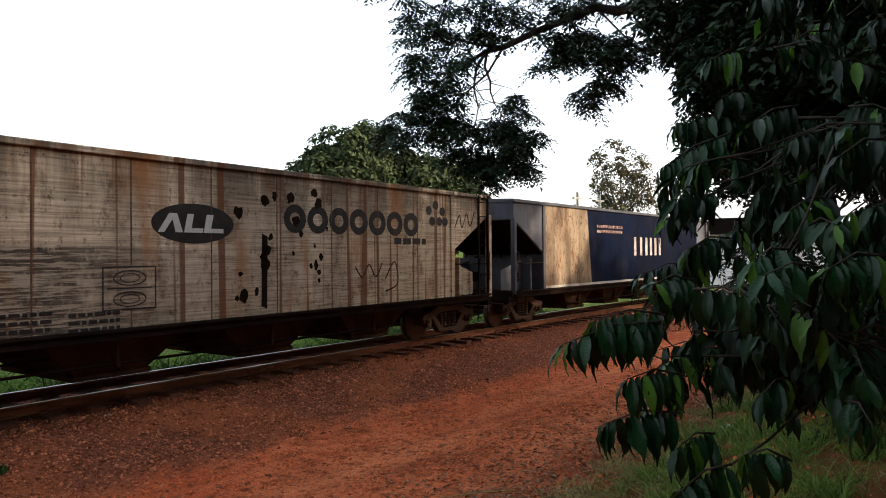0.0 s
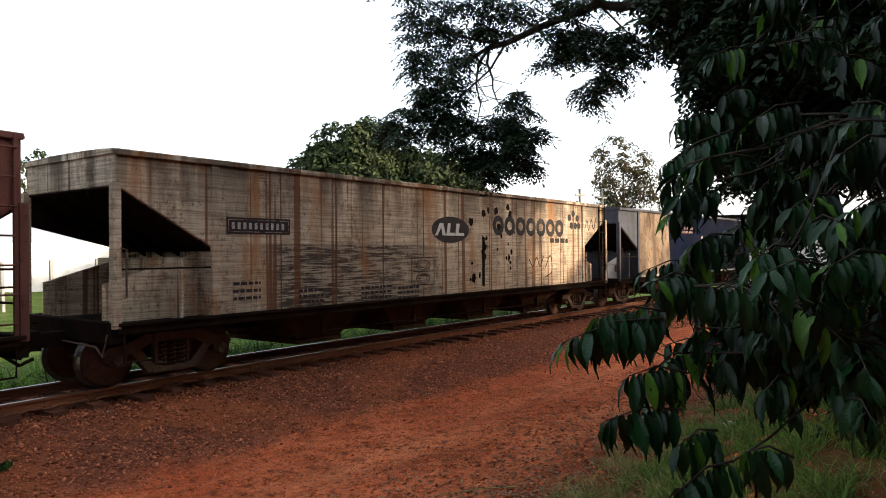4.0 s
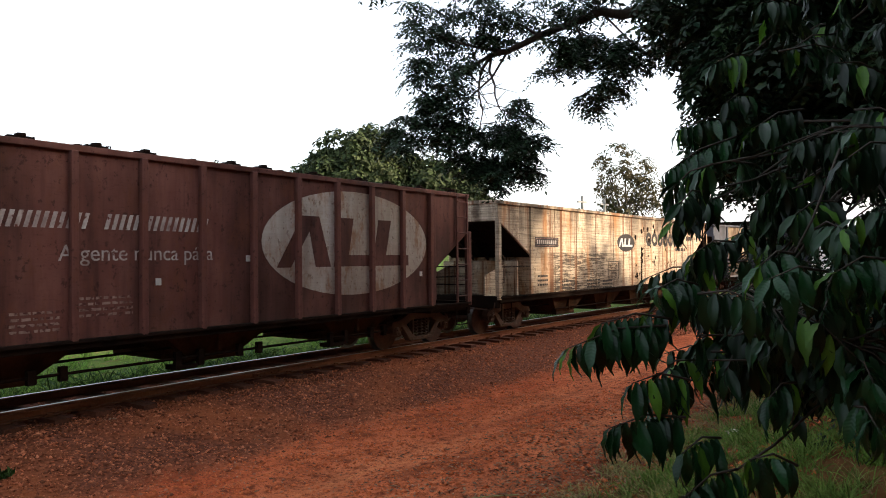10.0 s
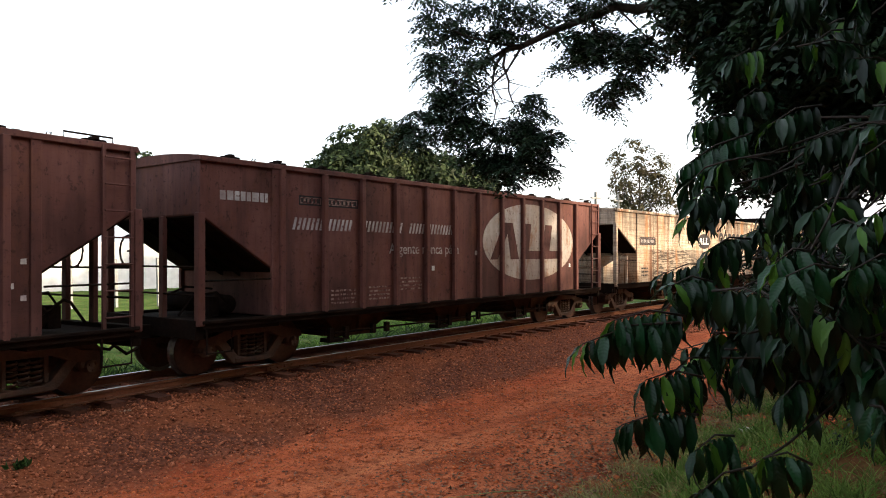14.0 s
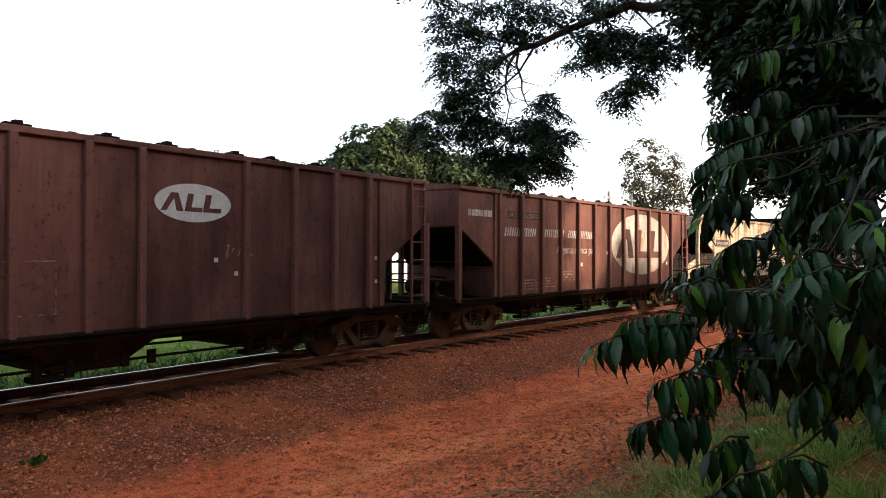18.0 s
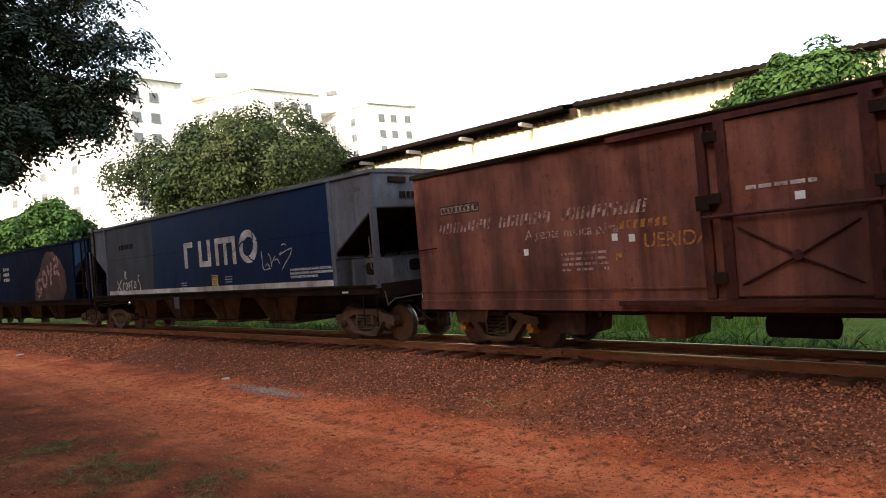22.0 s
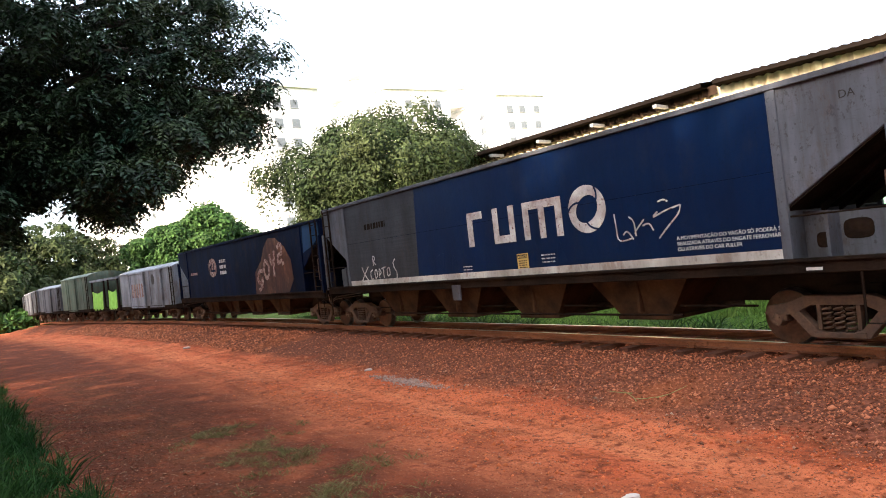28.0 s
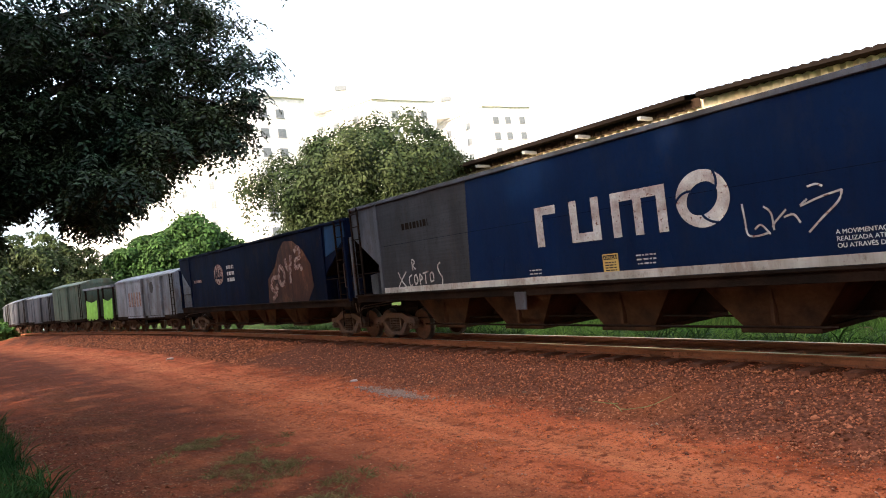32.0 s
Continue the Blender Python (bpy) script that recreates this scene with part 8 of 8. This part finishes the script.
    lines(w, "small_lettering", y, -0.95, -0.6, 1.62, 3, 0.025, 0.07, "mark", 43, word=0.08)
    squiggle(w, "graffiti", [[(1.5, 1.45), (1.62, 1.98), (1.8, 1.4)], [(2.2, 1.5), (2.3, 1.95), (2.5, 1.45)], [(-2.1, 1.9), (-1.7, 1.95), (-1.85, 1.45)], [(-1.4, 1.5), (-1.3, 1.9), (-1.1, 1.45)]], y, "blue", 0.012, "faint scratched strokes")
    m = Mesh().box(-6.8, 6.8, -H - 0.009, -H - 0.006, 2.56, 2.568)
    part("weld_seam", m, M["dark_blue"], w)
    squiggle(w, "graffiti", [[(-6.05, 1.45), (-5.85, 1.65), (-5.60, 1.85)], [(-5.60, 1.42), (-5.85, 1.62), (-6.00, 1.85)], [(-6.05, 1.45), (-5.60, 1.42)], [(-5.35, 1.75), (-5.49, 1.68), (-5.47, 1.5), (-5.35, 1.5)], [(-5.23, 1.5), (-5.25, 1.68), (-5.15, 1.74), (-5.10, 1.58), (-5.23, 1.5)], [(-4.99, 1.5), (-4.99, 1.75), (-4.88, 1.65), (-4.99, 1.6)], [(-4.74, 1.5), (-4.74, 1.75)], [(-4.84, 1.76), (-4.59, 1.80)], [(-4.52, 1.55), (-4.53, 1.72), (-4.41, 1.76), (-4.39, 1.58), (-4.52, 1.55)], [(-4.05, 1.98), (-4.17, 1.90), (-4.12, 1.74), (-4.02, 1.62), (-4.07, 1.42), (-4.20, 1.44)], [(-5.28, 1.86), (-5.28, 2.12), (-5.17, 2.06), (-5.25, 1.98), (-5.15, 1.88)]], -H - 0.006, "mark", 0.022)
    lines(w, "small_lettering", -H - 0.006, -5.6, -4.4, 3.05, 1, 0.16, 0.2, "under", 45, word=0.16)
    text_on(w, "stencil", "DA", 7.75, 3.35, -H, 0.15, "black", "black stencilled letters")
    slab(w, "jacking_bracket", [(-1.4, 0.85), (-1.1, 0.85), (-1.08, 1.2), (-1.42, 1.2)], -H - 0.05, "grey", "grey jacking bracket", 0.03)
    slab(w, "sill_label", [(7.1, 1.16), (7.32, 1.16), (7.32, 1.20), (7.1, 1.20)], -H - 0.05, "clean_white")
    # the end that faces the lane's right
    for y0 in (-0.9, 0.2):
        part("end_panel_vent", Mesh().box(8.36, 8.40, y0, y0 + 0.5, 3.5, 3.62), M["under"], w)
    lines(w, "end_lettering", 0, 0, 0.9, 0, 1, 0.14, 0.2, "under", 46, word=0.12).matrix_basis = pose(8.37, -0.6, 3.3, 0, 0, 90)

    # sooty dark blue hopper
    w = hopper("hopper_wagon", -41.1, 16.5, 1.22, 3.55, 1.5, 2.0, 3.0, "dark_blue", "sooty dark blue hopper wagon with a rusty painted patch", 0.2, 7.1, (), (-4.2, -1.5, 1.2, 3.9), 1.15)
    slab(w, "painted_patch", [(2.2, 1.25), (5.4, 1.25), (5.9, 1.7), (5.8, 2.4), (5.3, 2.9), (4.6, 3.25), (3.9, 3.3), (3.4, 3.0), (3.0, 2.5), (2.3, 2.1)], -H, "orange_patch", "rusty orange graffiti patch")
    squiggle(w, "graffiti", [[(3.15, 2.12), (2.75, 2.10), (2.55, 1.80), (2.80, 1.65), (3.05, 1.85), (2.95, 1.55), (2.60, 1.40)], [(3.45, 2.50), (3.25, 2.20), (3.40, 1.85), (3.70, 1.95), (3.72, 2.30), (3.45, 2.50)], [(3.90, 2.70), (4.05, 2.35), (4.30, 2.45)], [(4.40, 2.80), (4.30, 2.35), (4.20, 1.85)], [(4.70, 2.90), (5.00, 3.00), (5.10, 2.70), (4.75, 2.60), (4.70, 2.35), (5.05, 2.40), (5.15, 2.25)]], -H - 0.006, "faint_mark", 0.085)
    slab(w, "painted_patch", [(6.9, 2.55), (7.7, 2.75), (8.2, 3.02), (8.2, 3.46), (7.0, 3.46)], -H, "end_blue", "brighter blue paint at the end")
    badge(w, -2.9, 2.55, 0.55, 0.42, -H, "faint_mark", "dark_blue")
    lines(w, "small_lettering", -H, -1.9, -1.1, 2.85, 3, 0.14, 0.25, "mark", 51, word=0.22)
    lines(w, "small_lettering", -H, -6.3, -5.2, 2.45, 1, 0.12, 0.2, "faint_mark", 52, word=0.2)

    # older short wagons that trail far behind
    w = boxcar("boxcar", -56.0, 10.6, 0.95, 3.0, 1.3, "light_grey", "old pale grey boxcar with a low arched roof", 3.7, [(-2.6, 0.2), (1.2, 3.4)], "light_grey", detail=False, turning=False)
    slab(w, "badge", oval(1.9, 2.45, 0.3, 0.3), -1.38, "black", "small dark round badge")
    bars(w, "letter_bar", -1.385, [(-2.4 + 0.5 * i, -2.1 + 0.5 * i) for i in range(5)], 1.5, 2.3, "faint_mark", 0, "faded lettering as plain bars")
    o = empty("open_wagon", Matrix(), "roofed open wagon hung with fluorescent green tarpaulins", "wagon", "wagons of the train")
    part("floor", Mesh().box(-3.1, 3.1, -1.3, 1.3, 0.75, 0.95), M["under"], o)
    part("roof", Mesh().prism([(-3.2, 2.85), (3.2, 2.85), (3.2, 2.98), (-3.2, 2.98)], -1.4, 1.4), M["light_grey"], o)
    for x in (-3.05, -0.1, 0.9, 3.05):
        for y in (-1.27, 1.27):
            part("post", Mesh().box(x - 0.06, x + 0.06, y - 0.05, y + 0.05, 0.95, 2.86), M["under"], o)
    part("back_wall", Mesh().box(-3.05, 3.05, 1.2, 1.27, 0.95, 2.86), M["under"], o)
    for x0, x1 in ((-2.9, -0.3), (1.0, 2.9)):
        m = Mesh()
        n = 24
        for i in range(n + 1):
            x = x0 + (x1 - x0) * i / n
            m.v += [(x, -1.33 - 0.05 * math.sin(i * 1.9), 0.9 + 0.06 * math.sin(i * 0.9)), (x, -1.31 - 0.03 * math.sin(i * 1.9 + 0.4), 2.2 - 0.18 * math.sin(3.14 * i / n)), ]
        for i in range(n):
            m.f.append((2 * i, 2 * i + 2, 2 * i + 3, 2 * i + 1))
            m.m.append(0)
        part("tarpaulin", m, M["lime"], o, "bright fluorescent green tarpaulin")
    for k in (-1, 1):
        bogie(o, k * 2.1, "bogie", False)
        coupler(o, k * 3.2, k)
    WAGONS.append((o, -65.0, 2.1))
    boxcar("boxcar", -72.6, 7.4, 0.95, 3.35, 1.3, "green", "old faded green boxcar with planked doors", 2.5, [(-1.4, 0.6)], "green", detail=False, turning=False)
    boxcar("boxcar", -80.6, 7.4, 0.95, 2.9, 1.3, "grey", "old grey boxcar with a low arched roof", 2.5, [(-1.2, 1.0)], "light_grey", detail=False, turning=False)
    boxcar("boxcar", -88.6, 7.4, 0.95, 2.9, 1.3, "grey", "old grey boxcar with a low arched roof", 2.5, [(-1.2, 1.0)], "light_grey", detail=False, turning=False)
    boxcar("boxcar", -96.6, 7.4, 0.95, 2.9, 1.3, "grey", "old pale grey boxcar near the end of the train", 2.5, [(-1.2, 1.0)], "light_grey", detail=False, turning=False)



def train_at(t):
    return float(np.interp(t, [r[0] for r in ROLLED], [r[1] for r in ROLLED]))


def wagon_pose(s, half):
    a, b = Vector(rail_at(s - half)), Vector(rail_at(s + half))
    d = b - a
    rz, ry = math.degrees(math.atan2(d.y, d.x)), -math.degrees(math.atan2(d.z, math.hypot(d.x, d.y)))
    c = (a + b) / 2
    return pose(c.x, c.y, c.z) @ pose(0, 0, 0, 0, 0, rz) @ pose(0, 0, 0, 0, ry, 0)


def motions():
    times = [r[0] for r in ROLLED] + [4.5, 14.5, 27.5]
    for w, place, half in WAGONS:
        walk(w, [(t, wagon_pose(train_at(t) + place, half)) for t in sorted(times)])
    fine = [i * 0.3 for i in range(107)]
    fine[-1] = 32.0
    start = train_at(0)
    for w, k in ROLLING:
        walk(w, [(t, pose(k, 0, WHEEL_R, 0, math.degrees((train_at(t) - start) / WHEEL_R), 0)) for t in fine])


build_ground()
build_track()
build_grass()
build_litter()
build_trees()
build_shrub()
build_blocks()
build_shed()
build_field()
build_train()
motions()
